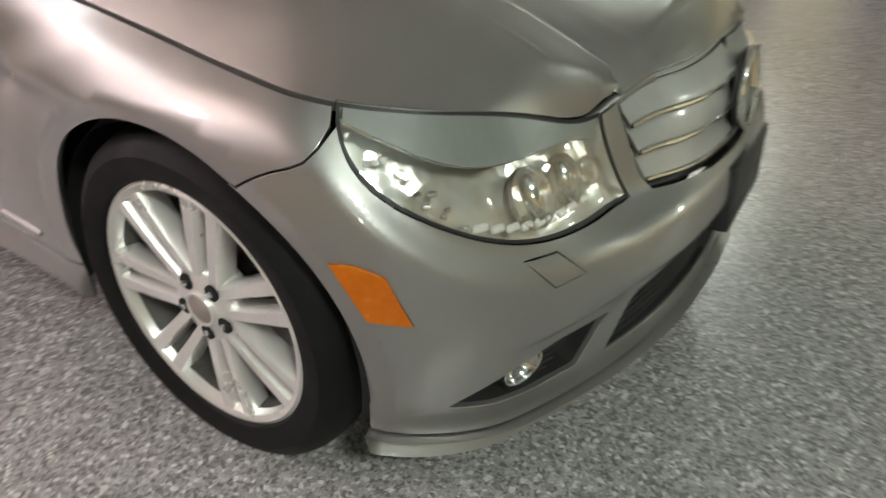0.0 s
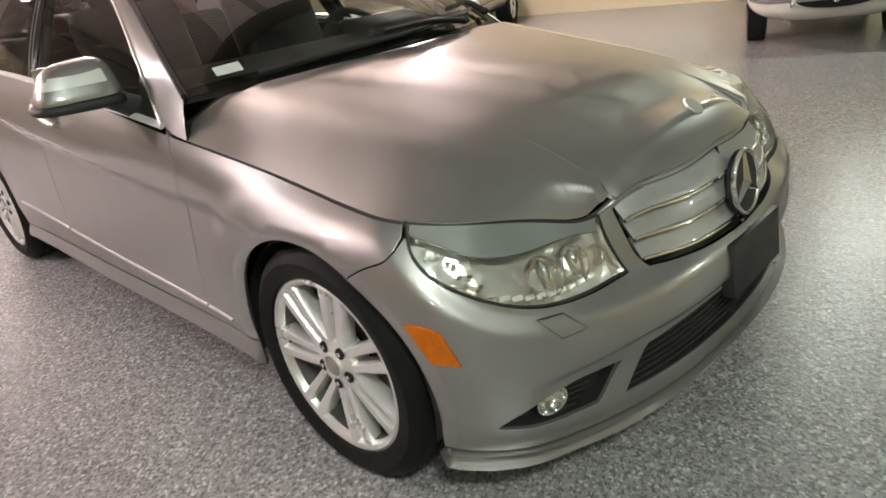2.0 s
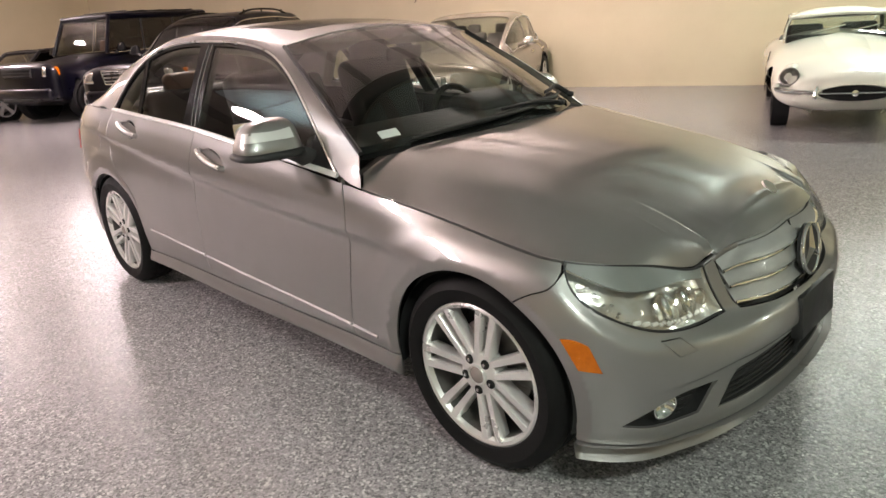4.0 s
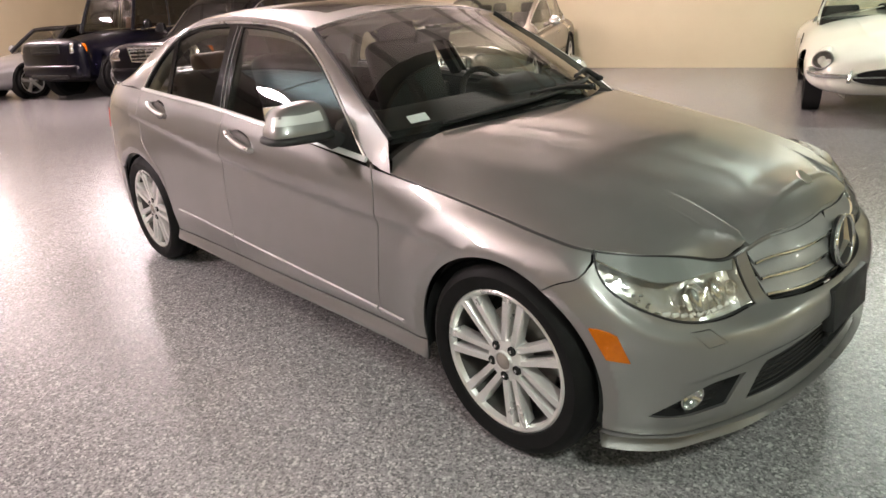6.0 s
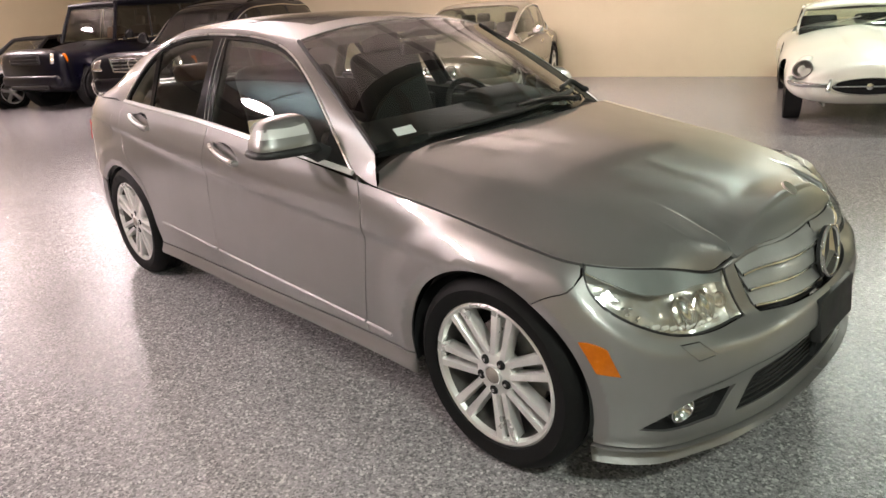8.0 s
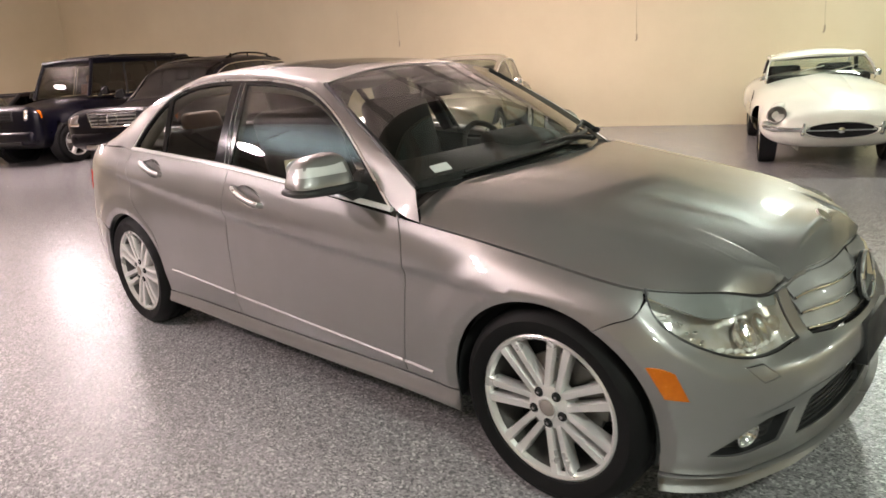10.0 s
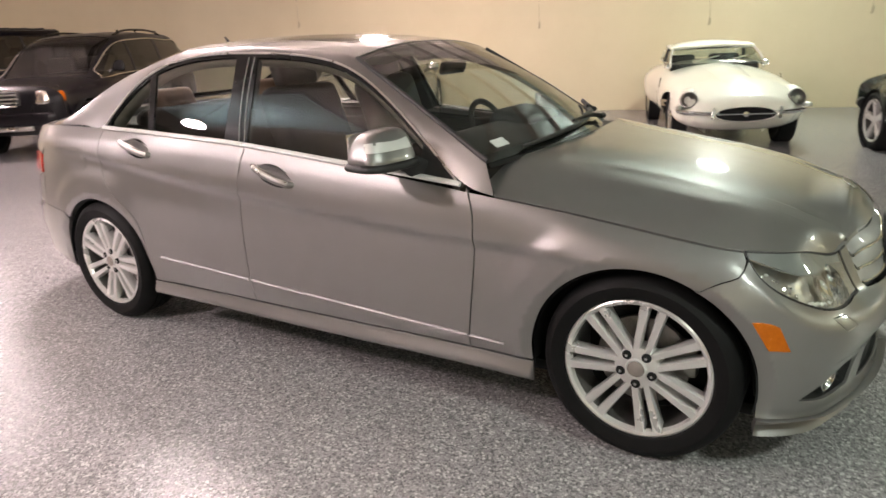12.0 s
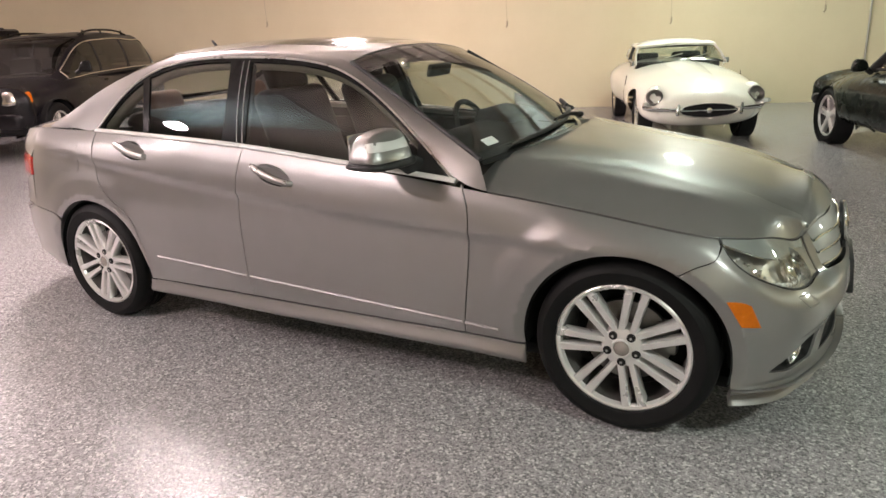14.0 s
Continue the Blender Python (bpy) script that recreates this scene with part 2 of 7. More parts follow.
streaked_glow(TEAL_SHEET)
CORD = dusty(mat("pale_cord", (0.36, 0.31, 0.22), 0.7), (0.32, 0.27, 0.19), (0.40, 0.35, 0.25), 9, (0.6, 0.8))
STEEL = dusty(mat("galvanised_conduit", (0.4, 0.38, 0.34), 0.5, 0.6), (0.35, 0.33, 0.29), (0.45, 0.43, 0.38), 9, (0.4, 0.6))
LAMP_WARM = mat("warm_diffuser", (0.9, 0.8, 0.75), 0.5, emit=298.0, emit_color=(1.0, 0.81, 0.825))
LAMP_COOL = mat("cool_diffuser", (0.85, 0.9, 0.82), 0.5, emit=170.0, emit_color=(0.93, 1.0, 0.91))
CAP = dusty(mat("centre_cap", (0.3, 0.26, 0.23), 0.4, 0.2), (0.25, 0.22, 0.20), (0.32, 0.28, 0.25), 30, (0.35, 0.5))


# ---- building helpers ----
def mesh_object(name, verts, faces, material, parent=None, smooth=True, normals=None, label=""):
    me = bpy.data.meshes.new(name)
    me.from_pydata([tuple(map(float, v)) for v in verts], [], [tuple(map(int, f)) for f in faces])
    me.materials.append(material)
    if smooth:
        me.polygons.foreach_set("use_smooth", [True] * len(me.polygons))
    me.update()
    if normals is not None:
        me.normals_split_custom_set_from_vertices([tuple(map(float, n)) for n in normals])
    ob = new(name, me)
    ob.cycles.shadow_terminator_offset = 0.12
    ob.cycles.shadow_terminator_geometry_offset = 0.15
    if parent:
        ob.parent = parent
    return tagged(ob, label)


def part(name, bm, material, parent=None, label="", smooth=True):
    me = bpy.data.meshes.new(name)
    bm.normal_update()
    bm.to_mesh(me)
    bm.free()
    me.materials.append(material)
    if smooth:
        me.polygons.foreach_set("use_smooth", [True] * len(me.polygons))
        me.set_sharp_from_angle(angle=radians(38))
    ob = new(name, me)
    if parent:
        ob.parent = parent
    return tagged(ob, label)


def thing(name, label, category, group="", at=None):
    ob = new(name)
    ob.empty_display_size = 0.1
    if at is not None:
        ob.matrix_world = at
    return tagged(ob, label, category, group)


def box(sx, sy, sz, m=None, bevel=0.0, segs=2):
    bm = bmesh.new()
    bmesh.ops.create_cube(bm, size=1.0)
    bmesh.ops.scale(bm, vec=(sx, sy, sz), verts=bm.verts)
    if bevel:
        bmesh.ops.bevel(bm, geom=bm.edges[:], offset=bevel, segments=segs, profile=0.5, affect="EDGES")
    if m is not None:
        bmesh.ops.transform(bm, matrix=m, verts=bm.verts)
    return bm


def add(bm, other):
    """Joins another bmesh into bm."""
    me = bpy.data.meshes.new("join")
    other.to_mesh(me)
    other.free()
    bm.from_mesh(me)
    bpy.data.meshes.remove(me)
    return bm


def cyl(r1, r2, depth, m=None, n=32, caps=True):
    bm = bmesh.new()
    bmesh.ops.create_cone(bm, cap_ends=caps, segments=n, radius1=r1, radius2=r2, depth=depth)
    if m is not None:
        bmesh.ops.transform(bm, matrix=m, verts=bm.verts)
    return bm


def ball(r, m=None, n=20):
    bm = bmesh.new()
    bmesh.ops.create_uvsphere(bm, u_segments=n, v_segments=n // 2, radius=r)
    if m is not None:
        bmesh.ops.transform(bm, matrix=m, verts=bm.verts)
    return bm


def lathe(profile, n=64, m=None, closed=False):
    """Turns (radius, along y) pairs round the y axis."""
    bm = bmesh.new()
    rings = []
    for i in range(n):
        a = 2 * math.pi * i / n
        rings.append([bm.verts.new((r * math.cos(a), y, r * math.sin(a))) for r, y in profile])
    k = len(profile)
    for i in range(n):
        a, b = rings[i], rings[(i + 1) % n]
        for j in range(k if closed else k - 1):
            bm.faces.new((a[j], a[(j + 1) % k], b[(j + 1) % k], b[j]))
    if m is not None:
        bmesh.ops.transform(bm, matrix=m, verts=bm.verts)
    bmesh.ops.recalc_face_normals(bm, faces=bm.faces)
    return bm


def tube(points, radius, n=10, caps=True, flat=1.0):
    """A round bar along points."""
    bm = bmesh.new()
    pts = [Vector(p) for p in points]
    rings, side = [], None
    for i, p in enumerate(pts):
        d = (pts[min(i + 1, len(pts) - 1)] - pts[max(i - 1, 0)]).normalized()
        if side is None:
            side = d.orthogonal().normalized()
        side = (side - d * side.dot(d)).normalized()
        up = d.cross(side)
        r = radius[i] if isinstance(radius, (list, tuple)) else radius
        rings.append([bm.verts.new(p + r * (math.cos(2 * math.pi * k / n) * side + flat * math.sin(2 * math.pi * k / n) * up)) for k in range(n)])
    for a, b in zip(rings, rings[1:]):
        for k in range(n):
            bm.faces.new((a[k], a[(k + 1) % n], b[(k + 1) % n], b[k]))
    if caps:
        bm.faces.new(rings[0][::-1])
        bm.faces.new(rings[-1])
    bmesh.ops.recalc_face_normals(bm, faces=bm.faces)
    return bm


def spline(ts, ys):
    """Natural cubic spline through the knots; ys may be vectors. Returns a function of an array."""
    ts, ys = np.asarray(ts, float), np.asarray(ys, float)
    n, h = len(ts), np.diff(ts)
    a = np.zeros((n, n))
    rhs = np.zeros((n,) + ys.shape[1:])
    a[0, 0] = a[-1, -1] = 1
    for i in range(1, n - 1):
        a[i, i - 1], a[i, i], a[i, i + 1] = h[i - 1], 2 * (h[i - 1] + h[i]), h[i]
        rhs[i] = 6 * ((ys[i + 1] - ys[i]) / h[i] - (ys[i] - ys[i - 1]) / h[i - 1])
    m = np.linalg.solve(a, rhs)

    def f(t):
        t = np.asarray(t, float)
        i = np.clip(np.searchsorted(ts, t) - 1, 0, n - 2)
        u = t - ts[i]
        w, hi = ts[i + 1] - t, h[i]
        if ys.ndim > 1:
            u, w, hi = u[..., None], w[..., None], hi[..., None]
        return (m[i] * w ** 3 + m[i + 1] * u ** 3) / (6 * hi) + (ys[i] / hi - m[i] * hi / 6) * w + (ys[i + 1] / hi - m[i + 1] * hi / 6) * u
    return f


def curve(knots):
    """A smooth y(x) through (x, y) pairs, in any order of x."""
    k = sorted(knots)
    return spline([p[0] for p in k], [p[1] for p in k])


def path2(points, step=0.02, smooth=True):
    """A dense polyline through 2D or 3D points."""
    p = np.asarray(points, float)
    t = np.concatenate([[0], np.cumsum(np.linalg.norm(np.diff(p, axis=0), axis=1))])
    n = max(2, int(t[-1] / step) + 1)
    tt = np.linspace(0, t[-1], n)
    if smooth and len(p) > 2:
        return spline(t, p)(tt)
    return np.stack([np.interp(tt, t, p[:, i]) for i in range(p.shape[1])], 1)


def loop2(*pieces):
    """Joins polylines end to end into a closed loop without double points."""
    out = []
    for q in pieces:
        for v in np.asarray(q, float):
            if not out or np.linalg.norm(out[-1] - v) > 1e-4:
                out.append(v)
    if np.linalg.norm(out[0] - out[-1]) < 1e-4:
        out.pop()
    return np.array(out)


def area2(p):
    return 0.5 * np.sum(p[:, 0] * np.roll(p[:, 1], -1) - np.roll(p[:, 0], -1) * p[:, 1])


def inset(p, d):
    """Draws a closed loop in by d."""
    if area2(p) < 0:
        p = p[::-1]
    a, b = p - np.roll(p, 1, 0), np.roll(p, -1, 0) - p
    na = np.stack([-a[:, 1], a[:, 0]], 1) / np.maximum(np.linalg.norm(a, axis=1), 1e-9)[:, None]
    nb = np.stack([-b[:, 1], b[:, 0]], 1) / np.maximum(np.linalg.norm(b, axis=1), 1e-9)[:, None]
    m = na + nb
    k = np.maximum(np.sum(m * na, 1), 0.45)
    return p + m * (d / k)[:, None]


def inside(p, q):
    """Which of the points q lie in the closed loop p."""
    x, y = q[:, 0:1], q[:, 1:2]
    x1, y1 = p[:, 0], p[:, 1]
    x2, y2 = np.roll(x1, -1), np.roll(y1, -1)
    dy = np.where(np.abs(y2 - y1) < 1e-12, 1e-12, y2 - y1)
    hit = ((y1 > y) != (y2 > y)) & (x < (x2 - x1) * (y - y1) / dy + x1)
    return hit.sum(1) % 2 == 1


def near(p, q):
    """The distance of the points q from the closed loop p."""
    best = np.full(len(q), 1e9)
    for a, b in zip(p, np.roll(p, -1, 0)):
        ab = b - a
        t = np.clip(((q - a) @ ab) / max(ab @ ab, 1e-12), 0, 1)
        best = np.minimum(best, np.linalg.norm(q - a - t[:, None] * ab, axis=1))
    return best


def triangulate(loop, holes=(), h=0.025):
    """Triangles over a flat region with a clean edge: points and index triples."""
    from mathutils.geometry import delaunay_2d_cdt
    lo, hi = loop.min(0), loop.max(0)
    gx, gy = np.meshgrid(np.arange(lo[0], hi[0] + h, h), np.arange(lo[1], hi[1] + h, h))
    q = np.stack([gx.ravel(), gy.ravel()], 1)
    keep = inside(loop, q) & (near(loop, q) > 0.45 * h)
    for o in holes:
        keep &= ~inside(o, q) & (near(o, q) > 0.45 * h)
    q = q[keep]
    pts, edges = [], []
    for r in (loop, *holes):
        n0 = len(pts)
        pts += list(r)
        edges += [(n0 + i, n0 + (i + 1) % len(r)) for i in range(len(r))]
    pts += list(q)
    v, _, f, *_ = delaunay_2d_cdt([Vector(p) for p in pts], edges, [], 0, 1e-6)
    v = np.array([(p.x, p.y) for p in v])
    f = np.array([t for t in f if len(t) == 3])
    mid = v[f].mean(1)
    ok = inside(loop, mid)
    for o in holes:
        ok &= ~inside(o, mid)
    a, b, c = v[f[:, 0]], v[f[:, 1]], v[f[:, 2]]
    big = np.abs((b - a)[:, 0] * (c - a)[:, 1] - (b - a)[:, 1] * (c - a)[:, 0]) > 1e-9
    return v, f[ok & big]


def skin(surface, loop, holes=(), h=0.025, gap=0.0, edge=0.012, lift=0.0, mirror=False):
    """A sheet of the surface over a region, with edges turned in. surface(a, b) gives points (n, 3). Returns verts, faces, normals."""
    if area2(loop) < 0:
        loop = loop[::-1]
    if gap:
        loop = inset(loop, gap)
        holes = [inset(o, -gap) for o in holes]
    v, f = triangulate(loop, holes, h)
    e = 1e-3
    p = surface(v[:, 0], v[:, 1])
    da = surface(v[:, 0] + e, v[:, 1]) - surface(v[:, 0] - e, v[:, 1])
    db = surface(v[:, 0], v[:, 1] + e) - surface(v[:, 0], v[:, 1] - e)
    n = np.cross(da, db)
    n /= np.maximum(np.linalg.norm(n, axis=1), 1e-12)[:, None]
    fa = np.cross(p[f[:, 1]] - p[f[:, 0]], p[f[:, 2]] - p[f[:, 0]])
    if np.sum(fa * n[f[:, 0]]) < 0:
        f = f[:, ::-1]
    out = p[:, 1].mean() < 0 and n[:, 1].mean() > 0.3 or n[:, 2].mean() < -0.3 or (abs(n[:, 0].mean()) > 0.8 and n[:, 0].mean() * (p[:, 0].mean() + 1.5) < 0)
    if out:
        n, f = -n, f[:, ::-1]
    p = p + n * lift
    if edge:
        count = {}
        for t in f:
            for i in range(3):
                k = (t[i], t[(i + 1) % 3])
                count[k] = 1
        rim = [k for k in count if (k[1], k[0]) not in count]
        ids = sorted({i for k in rim for i in k})
        pos = {i: j for j, i in enumerate(ids)}
        base = len(p)
        flat = {i: np.zeros(3) for i in ids}
        for a, b in rim:
            d = np.cross(p[b] - p[a], n[a])
            d /= max(np.linalg.norm(d), 1e-9)
            flat[a] += d
            flat[b] += d
        fn = np.array([flat[i] / max(np.linalg.norm(flat[i]), 1e-9) for i in ids])
        r = 0.0016
        ring1 = p[ids] + (fn * r * 0.6 - n[ids] * r if edge > 0 else 0)
        ring2 = ring1 - n[ids] * edge
        p = np.concatenate([p, ring1, ring2])
        fn = fn if edge > 0 else -fn
        n = np.concatenate([n, fn, fn])
        k = len(ids)
        faces = [tuple(t) for t in f]
        for a, b in rim:
            faces.append((b, a, base + pos[a], base + pos[b]))
            faces.append((base + pos[b], base + pos[a], base + k + pos[a], base + k + pos[b]))
    else:
        faces = [tuple(t) for t in f]
    if mirror:
        m = len(p)
        p = np.concatenate([p, p * (1, -1, 1)])
        n = np.concatenate([n, n * (1, -1, 1)])
        faces = faces + [tuple(i + m for i in t[::-1]) for t in faces]
    return p, faces, n


def flip(data):
    """The same sheet on the car's other side."""
    p, f, n = data
    return p * (1, -1, 1), [tuple(t[::-1]) for t in f], n * (1, -1, 1)


# ---- the hall ----
def hall_box(name, label, u0, u1, v0, v1, z0, z1, material):
    bm = box(u1 - u0, v1 - v0, z1 - z0, HALL @ Matrix.Translation(((u0 + u1) / 2, (v0 + v1) / 2, (z0 + z1) / 2)))
    ob = part(name, bm, material, None, label, smooth=False)
    return tagged(ob, kind="structure")


U0, U1, V0, V1 = -19.6, 9.0, -11.0, 9.62
tagged(hall_box("floor", "glossy grey epoxy floor with black and white flakes", U0 - 0.2, U1 + 0.2, V0 - 0.2, V1 + 0.2, -0.15, 0.0, FLOOR), category="floor")
tagged(hall_box("wall_north", "smooth cream-painted hall wall", U0 - 0.2, U1 + 0.2, V1, V1 + 0.2, 0.0, CEIL, WALL), category="wall")
tagged(hall_box("wall_south", "smooth cream-painted hall wall", U0 - 0.2, U1 + 0.2, V0 - 0.2, V0, 0.0, CEIL, WALL), category="wall")
tagged(hall_box("wall_west", "smooth cream-painted hall wall", U0 - 0.2, U0, V0, V1, 0.0, CEIL, WALL), category="wall")
tagged(hall_box("wall_east", "smooth cream-painted hall wall", U1, U1 + 0.2, V0, V1, 0.0, CEIL, WALL), category="wall")
tagged(hall_box("ceiling", "dull brown ribbed roof deck of the hall", U0 - 0.2, U1 + 0.2, V0 - 0.2, V1 + 0.2, CEIL, CEIL + 0.2, DECK), category="ceiling")
# unseen pale panel, added to brighten what the hood reflects
tagged(hall_box("ceiling_lining", "unseen warm white panel under the deck, added for hood reflections", U0 + 0.01, BAY - 0.12, 0.95, V1 - 0.01, CEIL - 0.03, CEIL - 0.004, PALE_LINING), category="ceiling")
tagged(hall_box("ceiling_lining", "pale grey-green foil lining under the roof deck", BAY + 0.15, U1 - 0.01, V0 + 0.01, V1 - 0.01, CEIL - 0.03, CEIL - 0.004, LINING), category="ceiling")


def steel_beam(name, label, u0, u1, v0, v1, depth, flange, paint=None):
    """An I-shaped girder or purlin under the ceiling."""
    along_u = u1 - u0 > v1 - v0
    ln, um, vm = max(u1 - u0, v1 - v0), (u0 + u1) / 2, (v0 + v1) / 2
    m = HALL @ Matrix.Translation((um, vm, CEIL - 0.034)) @ (Matrix.Identity(4) if along_u else Matrix.Rotation(math.pi / 2, 4, "Z"))
    bm = box(ln, 0.012, depth, m @ Matrix.Translation((0, 0, -depth / 2)))
    for z in (-0.006, -depth + 0.006):
        add(bm, box(ln, flange, 0.012, m @ Matrix.Translation((0, 0, z)), 0.002, 1))
    return tagged(part(name, bm, paint or GIRDER, None, label, smooth=False), category="beam", kind="structure")


steel_beam("girder", "dark brown steel girder across the hall", BAY - 0.08, BAY + 0.08, V0 + 0.02, V1 - 0.02, 0.34, 0.2)
steel_beam("girder", "dark brown steel girder across the hall", -10.4, -10.24, V0 + 0.02, V1 - 0.02, 0.34, 0.2)
for k in range(13):
    v = V0 + 0.1 + 1.55 * k
    steel_beam("purlin", "grey-brown steel purlin under the roof deck", U0 + 0.02, BAY - 0.12, v, v + 0.08, 0.16, 0.08, PURLIN)
    steel_beam("purlin", "grey painted steel purlin under the lining", BAY + 0.12, U1 - 0.02, v, v + 0.08, 0.16, 0.08, PURLIN)


def teal_panel(u, v, du, dv):
    """A corrugated glowing panel let into the deck, unseen, added for blue-green window reflections."""
    t = thing("teal_panel", "unseen corrugated sheet with a blue-green glow, added for window reflections", "skylight", at=HALL @ Matrix.Translation((u, v, CEIL)))
    n = 96
    bm = bmesh.new()
    rows = [[bm.verts.new((du * (i / n - 0.5), dv * (j - 0.5), -0.012 + 0.006 * math.cos(2 * math.pi * i / 8))) for i in range(n + 1)] for j in (0, 1)]
    for i in range(n):
        bm.faces.new((rows[0][i], rows[1][i], rows[1][i + 1], rows[0][i + 1]))
    part("sheet", bm, TEAL_SHEET, t)
    for sy in (-1, 1):
        part("frame_bar", box(du + 0.1, 0.05, 0.03, Matrix.Translation((0, sy * (dv / 2 + 0.025), -0.016)), 0.004), GIRDER, t)
    for sx in (-1, 1):
        part("frame_bar", box(0.05, dv, 0.03, Matrix.Translation((sx * (du / 2 + 0.025), 0, -0.016)), 0.004), GIRDER, t)


teal_panel(-6.7, -2.45, 4.2, 1.40)


def ceiling_light(u, v, cool):
    """A round high-bay lamp: gear box, collar and a lit glass bowl that also throws light up."""
    t = thing("ceiling_light", "round high-bay lamp, out of view under the roof deck", "ceiling light", "ceiling lights of the hall", HALL @ Matrix.Translation((u, v, LAMP_TOP)))
    part("stem", cyl(0.012, 0.012, CEIL - LAMP_TOP + 0.07, Matrix.Translation((0, 0, (CEIL - LAMP_TOP - 0.11) / 2)), 10), GIRDER, t)
    part("gear_box", cyl(0.085, 0.085, 0.10, Matrix.Translation((0, 0, -0.14)), 24), SATIN, t, "grey gear housing")
    part("collar", lathe([(0.05, -0.20), (0.10, -0.20), (0.125, -0.215), (0.12, -0.185), (0.05, -0.185)], 32, Matrix.Rotation(math.pi / 2, 4, "X"), closed=True), SATIN, t, "spun metal collar")
    part("lens", lathe([(0.118, -0.212), (0.165, -0.240), (0.215, -0.285), (0.235, -0.325), (0.215, -0.352), (0.12, -0.365), (0.0, -0.368)], 32, Matrix.Rotation(math.pi / 2, 4, "X")), LAMP_COOL if cool else LAMP_WARM, t, "lit prismatic glass bowl")
    return t


for u, v, cool in FIXTURES:
    ceiling_light(u, v, cool)


# ---- the main car: right half drawn, left half mirrored; front axle at x = 0 ----
OUT = [(0.674, 0.0), (0.667, 0.2), (0.638, 0.40), (0.594, 0.56), (0.528, 0.71), (0.43, 0.82), (0.32, 0.876), (0.17, 0.899), (0.0, 0.905), (-0.3, 0.893), (-0.6, 0.886),
       (-1.1, 0.889), (-1.6, 0.891), (-2.1, 0.891), (-2.5, 0.897), (-2.76, 0.900), (-3.05, 0.886), (-3.32, 0.838), (-3.55, 0.745), (-3.71, 0.57), (-3.79, 0.3), (-3.81, 0.0)]
_o = np.array([(OUT[1][0], -OUT[1][1])] + OUT + [(OUT[-2][0], -OUT[-2][1])])
_t = np.concatenate([[0], np.cumsum(np.linalg.norm(np.diff(_o, axis=0), axis=1))])
_t -= _t[1]
_raw = spline(_t, _o)
_d = np.linspace(_t[0], _t[-1], 1200)
_dp = _raw(_d)


def s_x(x):
    """Place along the outline of a point of the side at x."""
    k = _dp[:, 1] > 0
    return np.interp(-np.asarray(x, float), -_dp[k][:, 0], _d[k])


def s_w(w):
    """Place along the outline of a point of the nose, w off the centre."""
    k = (_d < 1.3) & (_d > _t[0])
    return np.interp(np.asarray(w, float), _dp[k][:, 1], _d[k])


# sections round the car, bottom to top: nine (height, distance in from the outline) pairs each
SECTIONS = [
    (s_w(0.0), [(.165, .05), (.195, .012), (.235, .018), (.33, .022), (.43, .0), (.495, .006), (.535, .018), (.62, .026), (.706, .064)]),
    (s_w(0.25), [(.165, .05), (.195, .012), (.235, .018), (.33, .022), (.43, .0), (.495, .008), (.535, .022), (.61, .032), (.698, .068)]),
    (s_w(0.405), [(.165, .05), (.195, .012), (.235, .018), (.33, .020), (.43, .0), (.49, .010), (.53, .040), (.60, .060), (.680, .090)]),
    (s_w(0.475), [(.165, .05), (.195, .012), (.235, .018), (.33, .02), (.43, .0), (.485, .012), (.525, .045), (.58, .070), (.650, .100)]),
    (s_w(0.58), [(.170, .05), (.20, .012), (.237, .019), (.315, .018), (.425, .0), (.492, .009), (.540, .036), (.600, .071), (.662, .116)]),
    (s_w(0.71), [(.175, .05), (.205, .012), (.24, .02), (.30, .016), (.42, .0), (.505, .002), (.565, .015), (.625, .055), (.693, .110)]),
    (s_x(0.32), [(.19, .03), (.21, .008), (.245, .014), (.30, .008), (.43, .0), (.56, .000), (.635, .010), (.685, .038), (.720, .076)]),
    (s_x(0.0), [(.19, .03), (.21, .008), (.25, .014), (.34, .008), (.48, .0), (.58, .0), (.66, .014), (.72, .042), (.760, .082)]),
    (s_x(-0.5), [(.185, .04), (.215, .01), (.262, .02), (.32, .008), (.46, .002), (.60, .003), (.70, .008), (.775, .022), (.830, .045)]),
    (s_x(-1.1), [(.185, .04), (.215, .01), (.265, .02), (.34, .006), (.48, .003), (.63, .001), (.745, .006), (.83, .024), (.900, .054)]),
    (s_x(-1.6), [(.185, .04), (.215, .01), (.268, .02), (.37, .004), (.50, .003), (.65, .0), (.785, .006), (.875, .027), (.950, .060)]),
    (s_x(-2.1), [(.19, .04), (.22, .01), (.27, .02), (.39, .004), (.52, .003), (.67, .0), (.81, .008), (.90, .03), (.978, .066)]),
    (s_x(-2.76), [(.20, .04), (.23, .01), (.28, .014), (.40, .0), (.54, .0), (.70, .002), (.83, .014), (.93, .05), (1.005, .115)]),
    (s_x(-3.32), [(.24, .05), (.27, .015), (.33, .01), (.44, .0), (.54, .0), (.68, .012), (.82, .026), (.92, .055), (1.002, .11)]),
    (_d[np.argmin(np.hypot(_dp[:, 0] + 3.71, _dp[:, 1] - 0.57))], [(.25, .06), (.28, .02), (.34, .01), (.45, .0), (.55, .005), (.62, .035), (.76, .055), (.89, .07), (.968, .100)]),
    (_t[-2], [(.25, .06), (.28, .02), (.34, .01), (.45, .0), (.55, .005), (.62, .04), (.76, .065), (.89, .075), (.972, .100)]),
]
_sz = spline([float(s) for s, _ in SECTIONS], [[p[0] for p in q] for _, q in SECTIONS])
_sd = spline([float(s) for s, _ in SECTIONS], [[p[1] for p in q] for _, q in SECTIONS])


